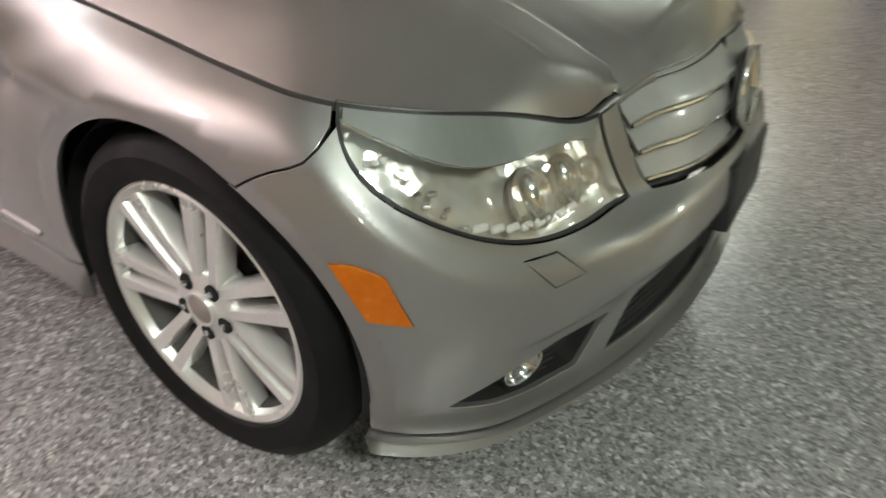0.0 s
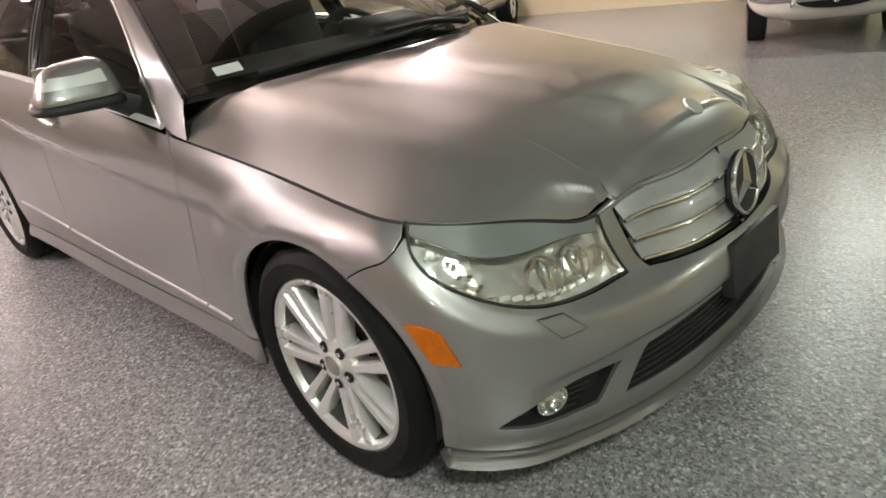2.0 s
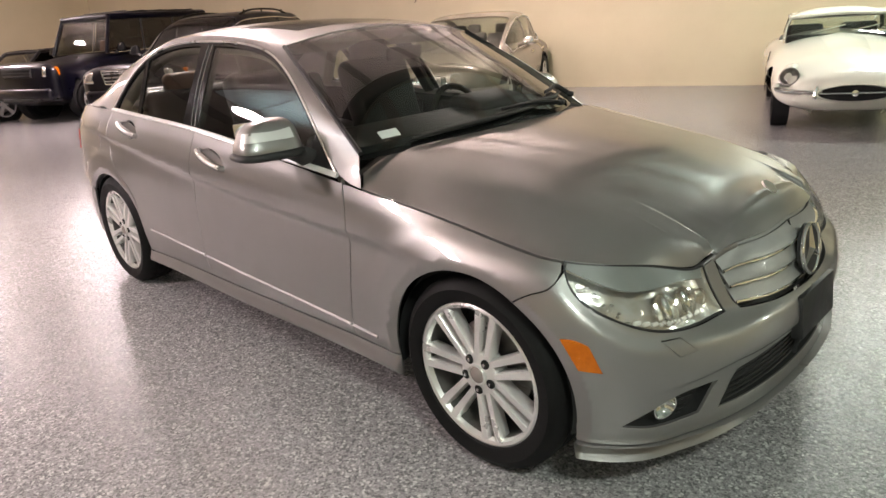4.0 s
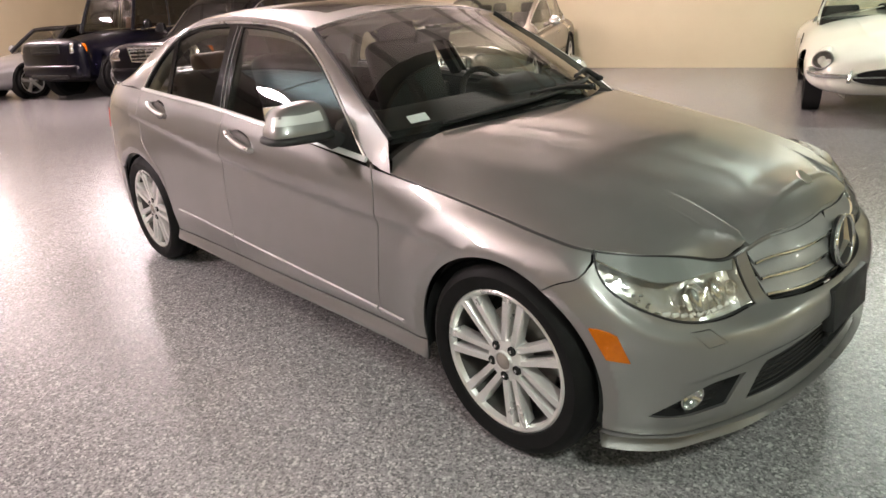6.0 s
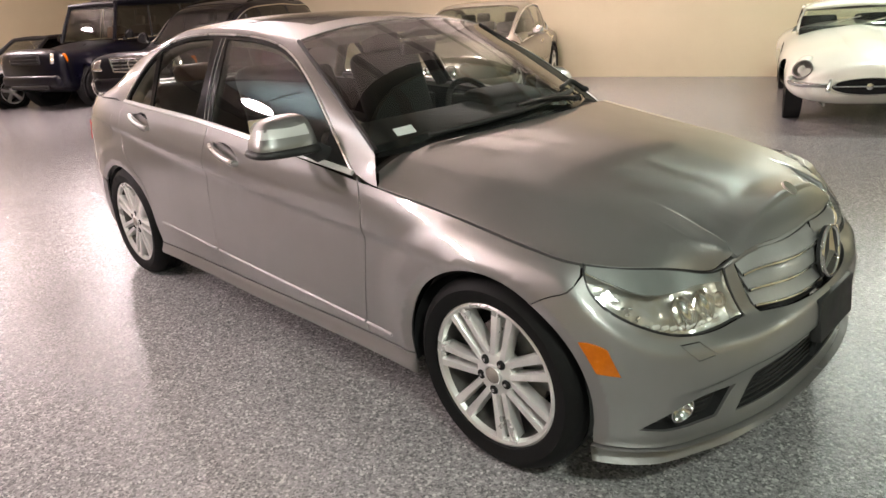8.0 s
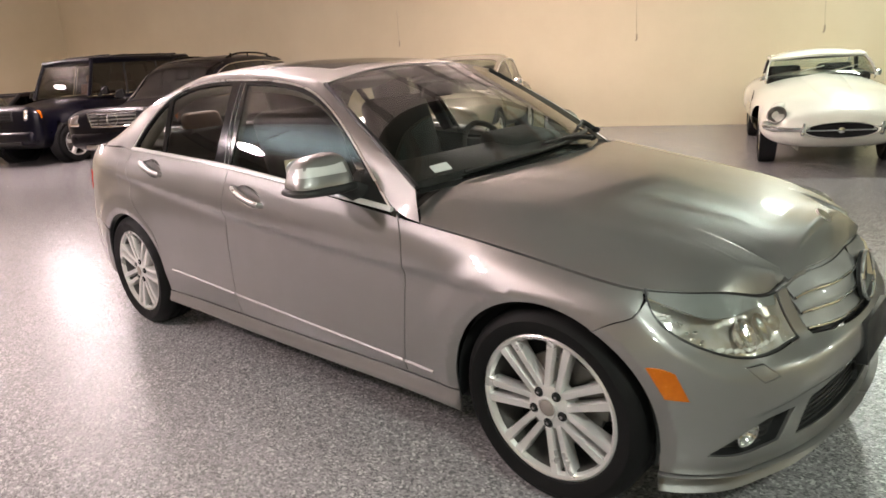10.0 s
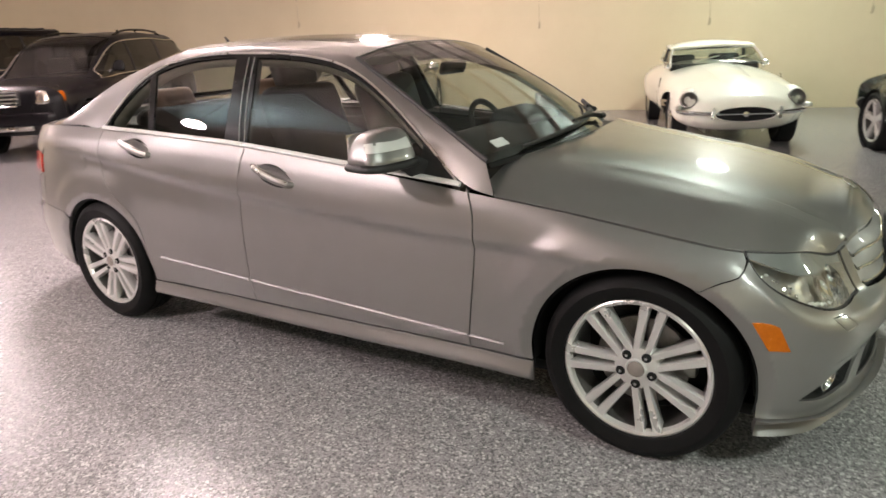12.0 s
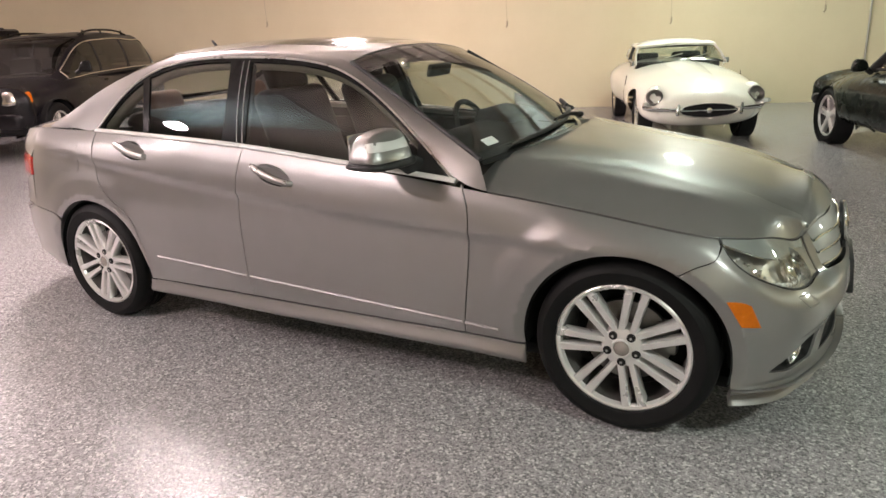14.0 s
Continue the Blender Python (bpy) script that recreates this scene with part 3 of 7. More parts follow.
def _across(values, v):
    """Monotone cubic through nine values a row, at v in 0..8."""
    d = np.diff(values, axis=1)
    m = np.zeros_like(values)
    same = d[:, :-1] * d[:, 1:] > 0
    m[:, 1:-1] = np.where(same, 2 * d[:, :-1] * d[:, 1:] / np.where(same, d[:, :-1] + d[:, 1:], 1), 0)
    m[:, 0], m[:, -1] = d[:, 0], d[:, -1]
    i = np.clip(v.astype(int), 0, 7)
    u, r = v - i, np.arange(len(v))
    a, b, ma, mb = values[r, i], values[r, i + 1], m[r, i], m[r, i + 1]
    return (2 * u ** 3 - 3 * u ** 2 + 1) * a + (u ** 3 - 2 * u ** 2 + u) * ma + (3 * u ** 2 - 2 * u ** 3) * b + (u ** 3 - u ** 2) * mb


_lk = spline([float(s_w(-0.3)), 0.0, float(s_w(0.45)), float(s_w(0.62)), float(s_w(0.80)), float(s_x(0.32)), float(s_x(0.1))], [0.492, 0.492, 0.494, 0.496, 0.530, 0.640, 0.78])
LEDGE = lambda s: _lk(np.clip(s, 0.0, float(s_x(0.12))))
CREASE = curve([(0.4, 0.655), (0.0, 0.668), (-0.58, 0.684), (-0.80, 0.695), (-1.23, 0.726), (-1.64, 0.761), (-2.1, 0.809), (-2.5, 0.856), (-3.3, 0.93)])
FOLD = lambda s: np.interp(s, [0.0, float(s_w(0.45)), float(s_w(0.7))], [0.405, 0.402, 0.384])
s_fold = float(s_w(0.74))


def body(s, z):
    """The body's side, nose and tail at place s along the outline and height z, on the right half."""
    s, z = np.asarray(s, float), np.asarray(z, float)
    zs, ds = _sz(s), _sd(s)
    lo, hi = np.zeros(len(s)), np.full(len(s), 8.0)
    for _ in range(26):
        m = (lo + hi) / 2
        up = _across(zs, m) < z
        lo, hi = np.where(up, m, lo), np.where(up, hi, m)
    v = (lo + hi) / 2
    d = _across(ds, v)
    x = _raw(s)[:, 0]
    # the rising door crease: full above, hollow just below it
    crease = CREASE(x)
    flat = np.clip((0.15 - x) / 0.5, 0, 1) * np.clip((x + 3.35) / 0.4, 0, 1)
    under = crease - z
    d = d + flat * 0.024 * np.where(under > 0, 1 - np.exp(-(under / 0.026) ** 2), 0) * np.exp(-np.maximum(under, 0) / 0.20)
    # ledge under the headlamps and the lower fold of the bumper
    front = np.clip((x - 0.20) / 0.20, 0, 1)
    front = front * front * (3 - 2 * front)
    rise = z - LEDGE(s)
    soft = lambda q, k: k * np.logaddexp(0, np.clip(q / k, -60, 60))
    d = d + front * (0.85 * (soft(rise, 0.0055) - soft(rise - 0.034, 0.006)) - 0.007)
    d = d + front * 0.010 * np.clip((s_fold - s) / 0.12, 0, 1) / (1 + np.exp(np.clip((z - FOLD(s)) / 0.003, -60, 60)))
    # wheel arches: a turned-in flange, a crisp edge and a raised brow that ends in a soft step
    for cx, brow in ((0.0, 0.017), (-2.75, 0.009)):
        rr = np.hypot(x - cx, (z - 0.316) * 1.06)
        high = np.clip((z - 0.2) / 0.1, 0, 1) * np.clip((zs[:, 8] - z) / 0.15, 0, 1)
        back = np.clip((cx + 0.34 - x) / 0.25, 0, 1)
        step = np.clip((0.545 - rr) / 0.085, 0, 1) * np.clip((z - 0.40) / 0.22, 0, 1)
        proud = 0.007 * np.exp(-np.maximum(rr - 0.392, 0) / 0.05) + brow * back * step * step * (3 - 2 * step)
        d = d - high * (proud - 0.014 * np.clip((0.392 - rr) / 0.040, 0, 1))
    p, e = _raw(s), 1e-3
    tan = _raw(s + e) - _raw(s - e)
    tan /= np.linalg.norm(tan, axis=1)[:, None]
    nx, nw = tan[:, 1], -tan[:, 0]
    return np.stack([p[:, 0] - nx * d, -(p[:, 1] - nw * d), z], 1)


def side(x, z):
    return body(s_x(x), z)


def top_at(s):
    s = np.atleast_1d(np.asarray(s, float))
    z = _sz(s)[:, 8]
    return body(s, z)


def sxz(points):
    """(x, z) pairs of the side turned into (s, z)."""
    p = np.asarray(points, float)
    return np.stack([s_x(p[:, 0]), p[:, 1]], 1)


_ts = np.linspace(0.0, float(_t[-2]), 700)
_tp = top_at(_ts)
TOP_Z = lambda s: np.interp(s, _ts, _tp[:, 2])


def top_line(s0, s1, drop=0.0, step=0.02):
    s = np.linspace(s0, s1, max(2, int(abs(s1 - s0) / step)))
    return np.stack([s, np.interp(s, _ts, _tp[:, 2]) - drop], 1)


def arch(cx, a0, a1, rx=0.352, rz=0.336, cz=0.318, n=40):
    a = np.radians(np.linspace(a0, a1, n))
    return sxz(np.stack([cx + rx * np.cos(a), cz + rz * np.sin(a)], 1))


CAR_AT = Matrix.Translation((0, -0.058, 0)) @ Matrix.Diagonal((1, 0.935, 1, 1))
car = thing("sedan", "pewter grey metallic four-door sedan standing on the flake floor", "car", at=CAR_AT)


def both(name, data, material, label="", parents=None):
    """The right panel and its mirror image on the left."""
    a = mesh_object(name, *data[:2], material, (parents or (car, car))[0], normals=data[2], label=label)
    b = mesh_object(name, *flip(data)[:2], material, (parents or (car, car))[1], normals=flip(data)[2], label=label)
    return a, b


def sheet(data):
    return {"verts": data[0], "faces": data[1], "normals": data[2]}


GAP = 0.003
# inner dark shell behind all gaps
shell = loop2(top_line(float(s_x(0.28)), float(s_x(-3.3)), 0.02, 0.03), sxz([(-3.3, 0.3)]), sxz(path2([(-3.12, 0.32), (-3.16, 0.5), (-3.0, 0.68), (-2.75, 0.73), (-2.5, 0.68), (-2.34, 0.5), (-2.38, 0.24)])),
              sxz([(-0.36, 0.24)]), sxz(path2([(-0.4, 0.26), (-0.40, 0.5), (-0.25, 0.66), (0, 0.70), (0.16, 0.69)])), sxz([(0.28, 0.66)]))
nose_shell = loop2(top_line(0.0, float(s_x(0.36)), 0.05, 0.03), sxz([(0.36, 0.25)]), [(0.0, 0.22)])
mesh_object("nose_shell", **sheet(skin(body, nose_shell, h=0.05, edge=0, lift=-0.105, mirror=True)), material=DARK, parent=car, label="black inner nose shell")
both("inner_shell", skin(body, shell, h=0.05, edge=0, lift=-0.030), DARK, "black inner body shell")

HANDLES = [(-1.482, 0.846, 13.5), (-2.378, 0.920, 11.5)]


def handle_hole(x, z, tilt):
    a = np.linspace(0, 2 * math.pi, 36, endpoint=False)
    c, q = math.cos(radians(tilt)), math.sin(radians(tilt))
    u, v = 0.094 * np.cos(a), 0.0365 * np.sin(a)
    return sxz(np.stack([x + u * c + v * q, z - u * q + v * c], 1))


# front fender
SEAM = path2([(0.302, 0.700), (0.29, 0.672), (0.235, 0.645), (0.178, 0.612)], 0.02)
DOOR_F = path2([(-0.600, 0.848), (-0.572, 0.78), (-0.566, 0.66), (-0.578, 0.48), (-0.596, 0.30), (-0.598, 0.272)], 0.02)
fender_loop = loop2(sxz(SEAM), arch(0, 62, 187), sxz([(-0.352, 0.272)]), sxz(path2([(-0.36, 0.272), (-0.598, 0.272)], 0.03)), sxz(DOOR_F[::-1]), top_line(float(s_x(-0.6)), float(s_x(0.295)), 0.002))
fenders = both("front_fender", skin(body, fender_loop, gap=GAP, h=0.018), PAINT)
# doors
DOOR_M = path2([(-1.662, 0.958), (-1.69, 0.80), (-1.70, 0.60), (-1.695, 0.42), (-1.685, 0.272)], 0.02)
fdoor_loop = loop2(sxz(DOOR_F), sxz(path2([(-0.6, 0.272), (-1.685, 0.272)], 0.03)), sxz(DOOR_M[::-1]), top_line(float(s_x(-1.662)), float(s_x(-0.600)), 0.002))
front_doors = both("front_door", skin(body, fdoor_loop, [handle_hole(*HANDLES[0])], gap=GAP, h=0.016), PAINT)
DOOR_R = path2([(-2.70, 1.002), (-2.675, 0.90), (-2.640, 0.77), (-2.555, 0.672), (-2.448, 0.59), (-2.39, 0.46), (-2.375, 0.30), (-2.375, 0.272)], 0.02)
rdoor_loop = loop2(sxz(DOOR_M), sxz(path2([(-1.69, 0.272), (-2.375, 0.272)], 0.03)), sxz(DOOR_R[::-1]), top_line(float(s_x(-2.70)), float(s_x(-1.662)), 0.002))
rear_doors = both("rear_door", skin(body, rdoor_loop, [handle_hole(*HANDLES[1])], gap=GAP, h=0.016), PAINT)
# sill
skirt = loop2(sxz(path2([(-0.352, 0.268), (-2.385, 0.268)], 0.04)), sxz(path2([(-2.40, 0.198), (-0.352, 0.19)], 0.04)))


def flared(s, z):
    """The body side with the sill swept outwards below the doors."""
    p = body(s, z)
    k = np.clip((0.268 - np.asarray(z, float)) / 0.042, 0, 1)
    p[:, 1] += np.sign(p[:, 1]) * 0.006 * k * (1.35 - 0.35 * k)
    return p


both("side_skirt", skin(flared, skirt, gap=0.001, h=0.012), PAINT)
# rear quarter, down to the bumper joint
s_tail = float(s_x(-3.30))
quarter_loop = loop2(sxz(DOOR_R[:-3]), arch(-2.75, 25, 140), sxz([(-3.06, 0.565), (-3.30, 0.575)]), [(s_tail, 0.60), (s_tail, TOP_Z(s_tail) - 0.002)], top_line(s_tail, float(s_x(-2.70)), 0.002))
quarters = both("rear_quarter_panel", skin(body, quarter_loop, gap=GAP, h=0.018), PAINT)
# rear bumper and boot back
s_end = float(_t[-2])
rb_loop = loop2(sxz([(-3.06, 0.5645), (-3.30, 0.5745)]), [(s_tail + 0.3, 0.565), (s_end, 0.565), (s_end, 0.26)], [(s_tail + 0.3, 0.255), (s_tail, 0.245)], sxz([(-3.12, 0.222)]), arch(-2.75, 197, 143, n=14))
rear_bumper = mesh_object("rear_bumper", **sheet(skin(body, rb_loop, gap=GAP, h=0.035, mirror=True)), material=PAINT, parent=car)
boot_loop = loop2([(s_tail + 0.42, 0.572), (s_end, 0.572)], [(s_end, 0.968)], [(s_tail + 0.42, 0.964)])
mesh_object("boot_back", **sheet(skin(body, boot_loop, gap=0.002, h=0.04, mirror=True)), material=PAINT, parent=car)
tail_loop = loop2([(s_tail, 0.75), (s_tail + 0.42, 0.72), (s_tail + 0.42, 0.86), (s_tail + 0.05, 0.865), (s_tail, 0.85)])
both("tail_lamp", skin(body, tail_loop, gap=0.003, h=0.03, lift=0.004), RED, "red rear lamp lens")
both("tail_corner_lower", skin(body, loop2([(s_tail, 0.572), (s_tail + 0.42, 0.572), (s_tail + 0.42, 0.72), (s_tail, 0.75)]), gap=0.002, h=0.03), PAINT)
both("tail_corner_upper", skin(body, loop2([(s_tail, 0.85), (s_tail + 0.05, 0.865), (s_tail + 0.42, 0.86)], [(s_tail + 0.42, 0.962)], top_line(s_tail + 0.40, s_tail, 0.002)), gap=0.002, h=0.03), PAINT)

# nose: headlamp outline in (s, z)
def nose(points, step=0.015, smooth=True):
    """(w, z) pairs on the nose turned into a dense (s, z) line."""
    return path2([(float(s_w(w)), z) for w, z in points], step, smooth)


S_LAMP_OUT, S_LAMP_IN = float(s_x(0.302)), float(s_w(0.472))
lamp_top = top_line(S_LAMP_OUT, S_LAMP_IN, 0.002)
lamp_in = path2([(S_LAMP_IN, TOP_Z(S_LAMP_IN) - 0.002), (float(s_w(0.464)), 0.580), (float(s_w(0.450)), 0.540), (float(s_w(0.447)), 0.530)], 0.015)
lamp_low = path2([(float(s_w(0.447)), 0.530), (float(s_w(0.52)), 0.528), (float(s_w(0.60)), 0.532), (float(s_w(0.72)), 0.549), (float(s_w(0.80)), 0.583), (float(s_x(0.37)), 0.635), (float(s_x(0.318)), 0.69), (S_LAMP_OUT, TOP_Z(S_LAMP_OUT) - 0.002)], 0.015)
lamp_loop = loop2(lamp_top, lamp_in, lamp_low)
# grille outline
S_G = float(s_w(0.432))
g_top = top_line(float(s_w(0.0)), S_G - 0.01, 0.010)
g_side = path2([(S_G - 0.01, TOP_Z(S_G - 0.01) - 0.010), (float(s_w(0.418)), 0.61), (float(s_w(0.400)), 0.555), (float(s_w(0.380)), 0.530)], 0.015)
g_low = nose([(0.380, 0.530), (0.2, 0.518), (0.0, 0.513)])
grille_loop = loop2(g_top, g_side, g_low)
# bumper
intake = loop2(nose([(0.0, 0.372), (0.30, 0.372), (0.43, 0.362)]), nose([(0.43, 0.362), (0.50, 0.262)]), nose([(0.50, 0.262), (0.0, 0.252)]))
FOG = loop2(nose([(0.512, 0.352), (0.60, 0.358), (0.68, 0.350), (0.745, 0.322), (0.798, 0.285)]), nose([(0.798, 0.285), (0.74, 0.272), (0.66, 0.268), (0.575, 0.270)]), nose([(0.575, 0.270), (0.512, 0.352)]))
WASH = loop2(nose([(0.712, 0.522), (0.655, 0.519)], smooth=False), nose([(0.615, 0.482), (0.672, 0.478)], smooth=False))
s_arch = float(s_x(0.352))
bumper_loop = loop2(nose([(0.0, 0.509), (0.2, 0.514), (0.385, 0.526)]), nose([(0.385, 0.526), (0.407, 0.555), (0.424, 0.61)]), top_line(S_G + 0.002, S_LAMP_IN - 0.006, 0.002, 0.01),
                    lamp_in[1:] - (0.005, 0.003), lamp_low[1:-1] + (0.0, -0.005), sxz(SEAM[1:]), arch(0, 62, -3, n=24), sxz([(0.352, 0.232)]), path2([(s_arch, 0.232), (float(s_w(0.72)), 0.222), (float(s_w(0.45)), 0.216), (0.0, 0.214)], 0.03))
front_bumper = mesh_object("front_bumper", **sheet(skin(body, bumper_loop, [intake, FOG, WASH], gap=0.0015, edge=0.03, h=0.008, mirror=True)), material=PAINT, parent=car)
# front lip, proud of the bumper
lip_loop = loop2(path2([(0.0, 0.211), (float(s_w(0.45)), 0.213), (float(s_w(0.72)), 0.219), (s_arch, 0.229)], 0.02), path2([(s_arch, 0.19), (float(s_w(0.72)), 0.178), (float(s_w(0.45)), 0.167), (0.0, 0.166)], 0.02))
mesh_object("front_lip", **sheet(skin(body, lip_loop, h=0.016, lift=0.012, edge=0.034, mirror=True)), material=PAINT_LIP, parent=car, label="low-gloss body-coloured front lip")

# hood: crowned sheet between the two fender lines
HOOD_EDGE = [(float(p[0]), float(-p[1]), float(p[2])) for p in top_at(np.linspace(S_G, float(s_x(-0.52)), 900))]
_hk = HOOD_EDGE[::20] + HOOD_EDGE[-1:]
_edge = spline([-p[0] for p in _hk], [(p[1], p[2]) for p in _hk])


def hood_side(x):
    """Half width and height of the hood's edge at x."""
    q = _edge(np.clip(-np.asarray(x, float), -_hk[0][0], -_hk[-1][0]))
    return q[..., 0], q[..., 1]


_hc = curve([(0.66, 0.655), (0.610, 0.706), (0.50, 0.747), (0.40, 0.7775), (0.2, 0.829), (0.0, 0.8695), (-0.25, 0.910), (-0.42, 0.935), (-0.6, 0.955)])
_cw = curve([(0.62, 0.355), (0.545, 0.405), (0.45, 0.475), (0.30, 0.555), (0.0, 0.610), (-0.3, 0.640), (-0.55, 0.660)])
_cz = curve([(0.62, 0.636), (0.545, 0.687), (0.45, 0.728), (0.30, 0.775), (0.0, 0.836), (-0.3, 0.888), (-0.55, 0.932)])


_nl = top_at(np.linspace(0.0, float(s_w(0.52)), 14))
_nose_line = spline(-_nl[:, 1], _nl[:, [0, 2]])


def hood_crown(x, w):
    we, ze = hood_side(x)
    zc, cw, cz = _hc(x), np.minimum(_cw(x), we * 0.985), _cz(x)
    # inside the crease: a low crown; outside: falling to the fender line
    tin = np.clip(w / cw, 0, 1.3)
    crown = zc - (zc - cz) * tin ** 2
    tout = np.clip((w - cw) / np.maximum(we - cw, 0.01), -0.5, 1.6)
    sharp = np.clip((x + 0.45) / 0.5, 0, 1)
    fall = cz - (cz - ze) * ((0.75 + 0.5 * sharp) * tout + (0.25 - 0.5 * sharp) * tout ** 2)
    k = 0.0105 - 0.0065 * sharp
    return -k * np.log(np.exp(-np.clip((crown - 1) / k, -90, 90)) + np.exp(-np.clip((fall - 1) / k, -90, 90))) + 1


def hood_edged(x, w):
    """The crown, drawn to the fender line along its edge."""
    we, ze = hood_side(x)
    return hood_crown(x, w) + (ze - hood_crown(x, we)) * np.clip(w / we, 0, 1.05) ** 4


def hood_surface(x, y):
    x, w = np.asarray(x, float), np.abs(np.asarray(y, float))
    # meet the nose along its upper line
    q = _nose_line(np.clip(w, 0, -_nl[-1, 1]))
    xf, zf = q[..., 0], q[..., 1]
    pull = np.exp(-(np.maximum(xf - x, 0) / 0.12) ** 2) * np.clip((0.50 - w) / 0.10, 0, 1)
    return np.stack([x, y, hood_edged(x, w) + (zf - hood_edged(xf, w)) * pull], 1)


# rear edge of the hood: curved in plan, furthest forward at the middle
def hood_rear(w):
    return -0.455 - 0.085 * (w / 0.77) ** 2


_e = top_at(np.linspace(S_G + 0.02, float(s_x(-0.497)), 90))
edge_l = np.stack([_e[:, 0], -_e[:, 1] - 0.001], 1)
rear = np.array([(hood_rear(w), w) for w in np.linspace(0.70, -0.79, 60)])
nose_line = top_at(np.linspace(S_G, 0.0, 24))
front_r = np.stack([nose_line[:, 0] - 0.002, -nose_line[:, 1]], 1)
hood_loop = loop2(edge_l, path2([edge_l[-1], (-0.508, 0.80), rear[0]], 0.01, False), rear, path2([(-0.535, -0.795), (-0.505, -0.825)], 0.01, False), (edge_l * (1, -1))[::-1], (front_r * (1, -1)), front_r[::-1])
hood = mesh_object("hood", **sheet(skin(hood_surface, hood_loop, gap=0.0012, h=0.0065, edge=0.014)), material=PAINT, parent=car)
hood.cycles.shadow_terminator_geometry_offset = 0.5
for sgn in (1, -1):
    q = top_at(np.linspace(S_G - 0.10, S_LAMP_IN + 0.10, 16)) - np.array([0.014, 0, 0.013])
    part("hood_lip", tube([(p[0], sgn * (p[1] + 0.010), p[2]) for p in q], 0.011, 10), PAINT, hood)
# round enamel badge on the hood's nose
bx, by = 0.505, 0.045
bz = float(hood_surface([bx], [by])[0, 2])
slope = math.atan2(float(hood_surface([bx + 0.02], [0.0])[0, 2]) - bz, 0.02)
part("badge", cyl(0.028, 0.026, 0.006, Matrix.Translation((bx, by, bz + 0.001)) @ Matrix.Rotation(-slope, 4, "Y"), 28), SATIN, hood, "small round chrome badge")

# greenhouse
belt_z = curve([(-0.45, 0.842), (-0.61, 0.861), (-1.15, 0.912), (-1.685, 0.962), (-2.12, 0.986), (-2.70, 1.006), (-3.05, 1.012)])
belt_w = curve([(-0.45, 0.838), (-0.61, 0.836), (-1.15, 0.834), (-1.685, 0.831), (-2.12, 0.825), (-2.70, 0.789), (-3.05, 0.752)])


def flank(x, z):
    """The window side of the car, on the right."""
    x, z = np.asarray(x, float), np.asarray(z, float)
    d = np.maximum(z - belt_z(x), -0.05)
    return np.stack([x, -(belt_w(x) - 0.42 * d - 0.55 * d * np.abs(d)), z], 1)


DLO_TOP = path2([(-0.628, 0.864), (-0.753, 0.966), (-0.932, 1.098), (-1.092, 1.194), (-1.25, 1.262), (-1.452, 1.304), (-1.727, 1.325), (-1.87, 1.329), (-2.025, 1.328), (-2.20, 1.313), (-2.32, 1.288), (-2.465, 1.222), (-2.603, 1.100), (-2.690, 1.010)], 0.025)
_dx, _dz = DLO_TOP[::-1, 0], DLO_TOP[::-1, 1]
dlo_top = lambda x: np.interp(x, _dx, _dz)
WS_LOW_W, WS_TOP_W = 0.798, 0.583


def windshield(a, b):
    """a across (-1..1), b up (0..1)."""
    a, b = np.asarray(a, float), np.asarray(b, float)
    w = a * (WS_LOW_W + (WS_TOP_W - WS_LOW_W) * b + 0.004 * np.sin(math.pi * np.clip(b, 0, 1)))
    xc, xe = -0.478 + (-1.215 + 0.478) * b, -0.540 + (-1.225 + 0.540) * b
    zc, ze = 0.938 + (1.338 - 0.938) * b, 0.932 + (1.284 - 0.932) * b
    k = np.abs(a) ** 2.3
    arc = np.sin(math.pi * np.clip(b, 0, 1))
    back = 0.19 * (1 - b) * np.clip(a, 0, 1) ** 2
    return np.stack([xc + (xe - xc) * k + 0.018 * arc * (1 - 0.8 * k) - back, w, zc + (ze - zc) * k + 0.026 * arc * (1 - 0.9 * k)], 1)


def backlight(a, b):
    """The rear glass, wrapped round at its sides."""
    a, b = np.asarray(a, float), np.asarray(b, float)
    w = a * (0.685 + (0.572 - 0.685) * b)
    xc, xe = -3.15 + (-2.54 + 3.15) * b, -3.04 + (-2.27 + 3.04) * b
    zc, ze = 1.062 + (1.369 - 1.062) * b, 1.078 + (1.342 - 1.078) * b
    k = np.abs(a) ** 2.6
    arc = np.sin(math.pi * np.clip(b, 0, 1))
    return np.stack([xc + (xe - xc) * k - 0.020 * arc, w, zc + (ze - zc) * k + (0.050 - 0.026 * k) * arc], 1)


def rect(a0, a1, b0, b1, n=24, m=14):
    return loop2(path2([(a0, b0), (a1, b0)], (a1 - a0) / n), path2([(a1, b0), (a1, b1)], (b1 - b0) / m), path2([(a1, b1), (a0, b1)], (a1 - a0) / n), path2([(a0, b1), (a0, b0)], (b1 - b0) / m))


ws = mesh_object("windshield", **sheet(skin(windshield, rect(-0.985, 0.985, 0.0, 0.99), h=0.06, edge=0)), material=SCREEN, parent=car, label="clear laminated windscreen")
bl = mesh_object("rear_window", **sheet(skin(backlight, rect(-0.97, 0.97, 0.03, 0.98), h=0.08, edge=0)), material=GLASS, parent=car)
# black band round the windscreen
band = skin(windshield, rect(-1.0, 1.0, -0.03, 1.0), [rect(-0.974, 0.905, 0.055, 0.965)], h=0.06, edge=0, lift=-0.004)
mesh_object("black_band", **sheet(band), material=GLOSS_BLACK, parent=ws)
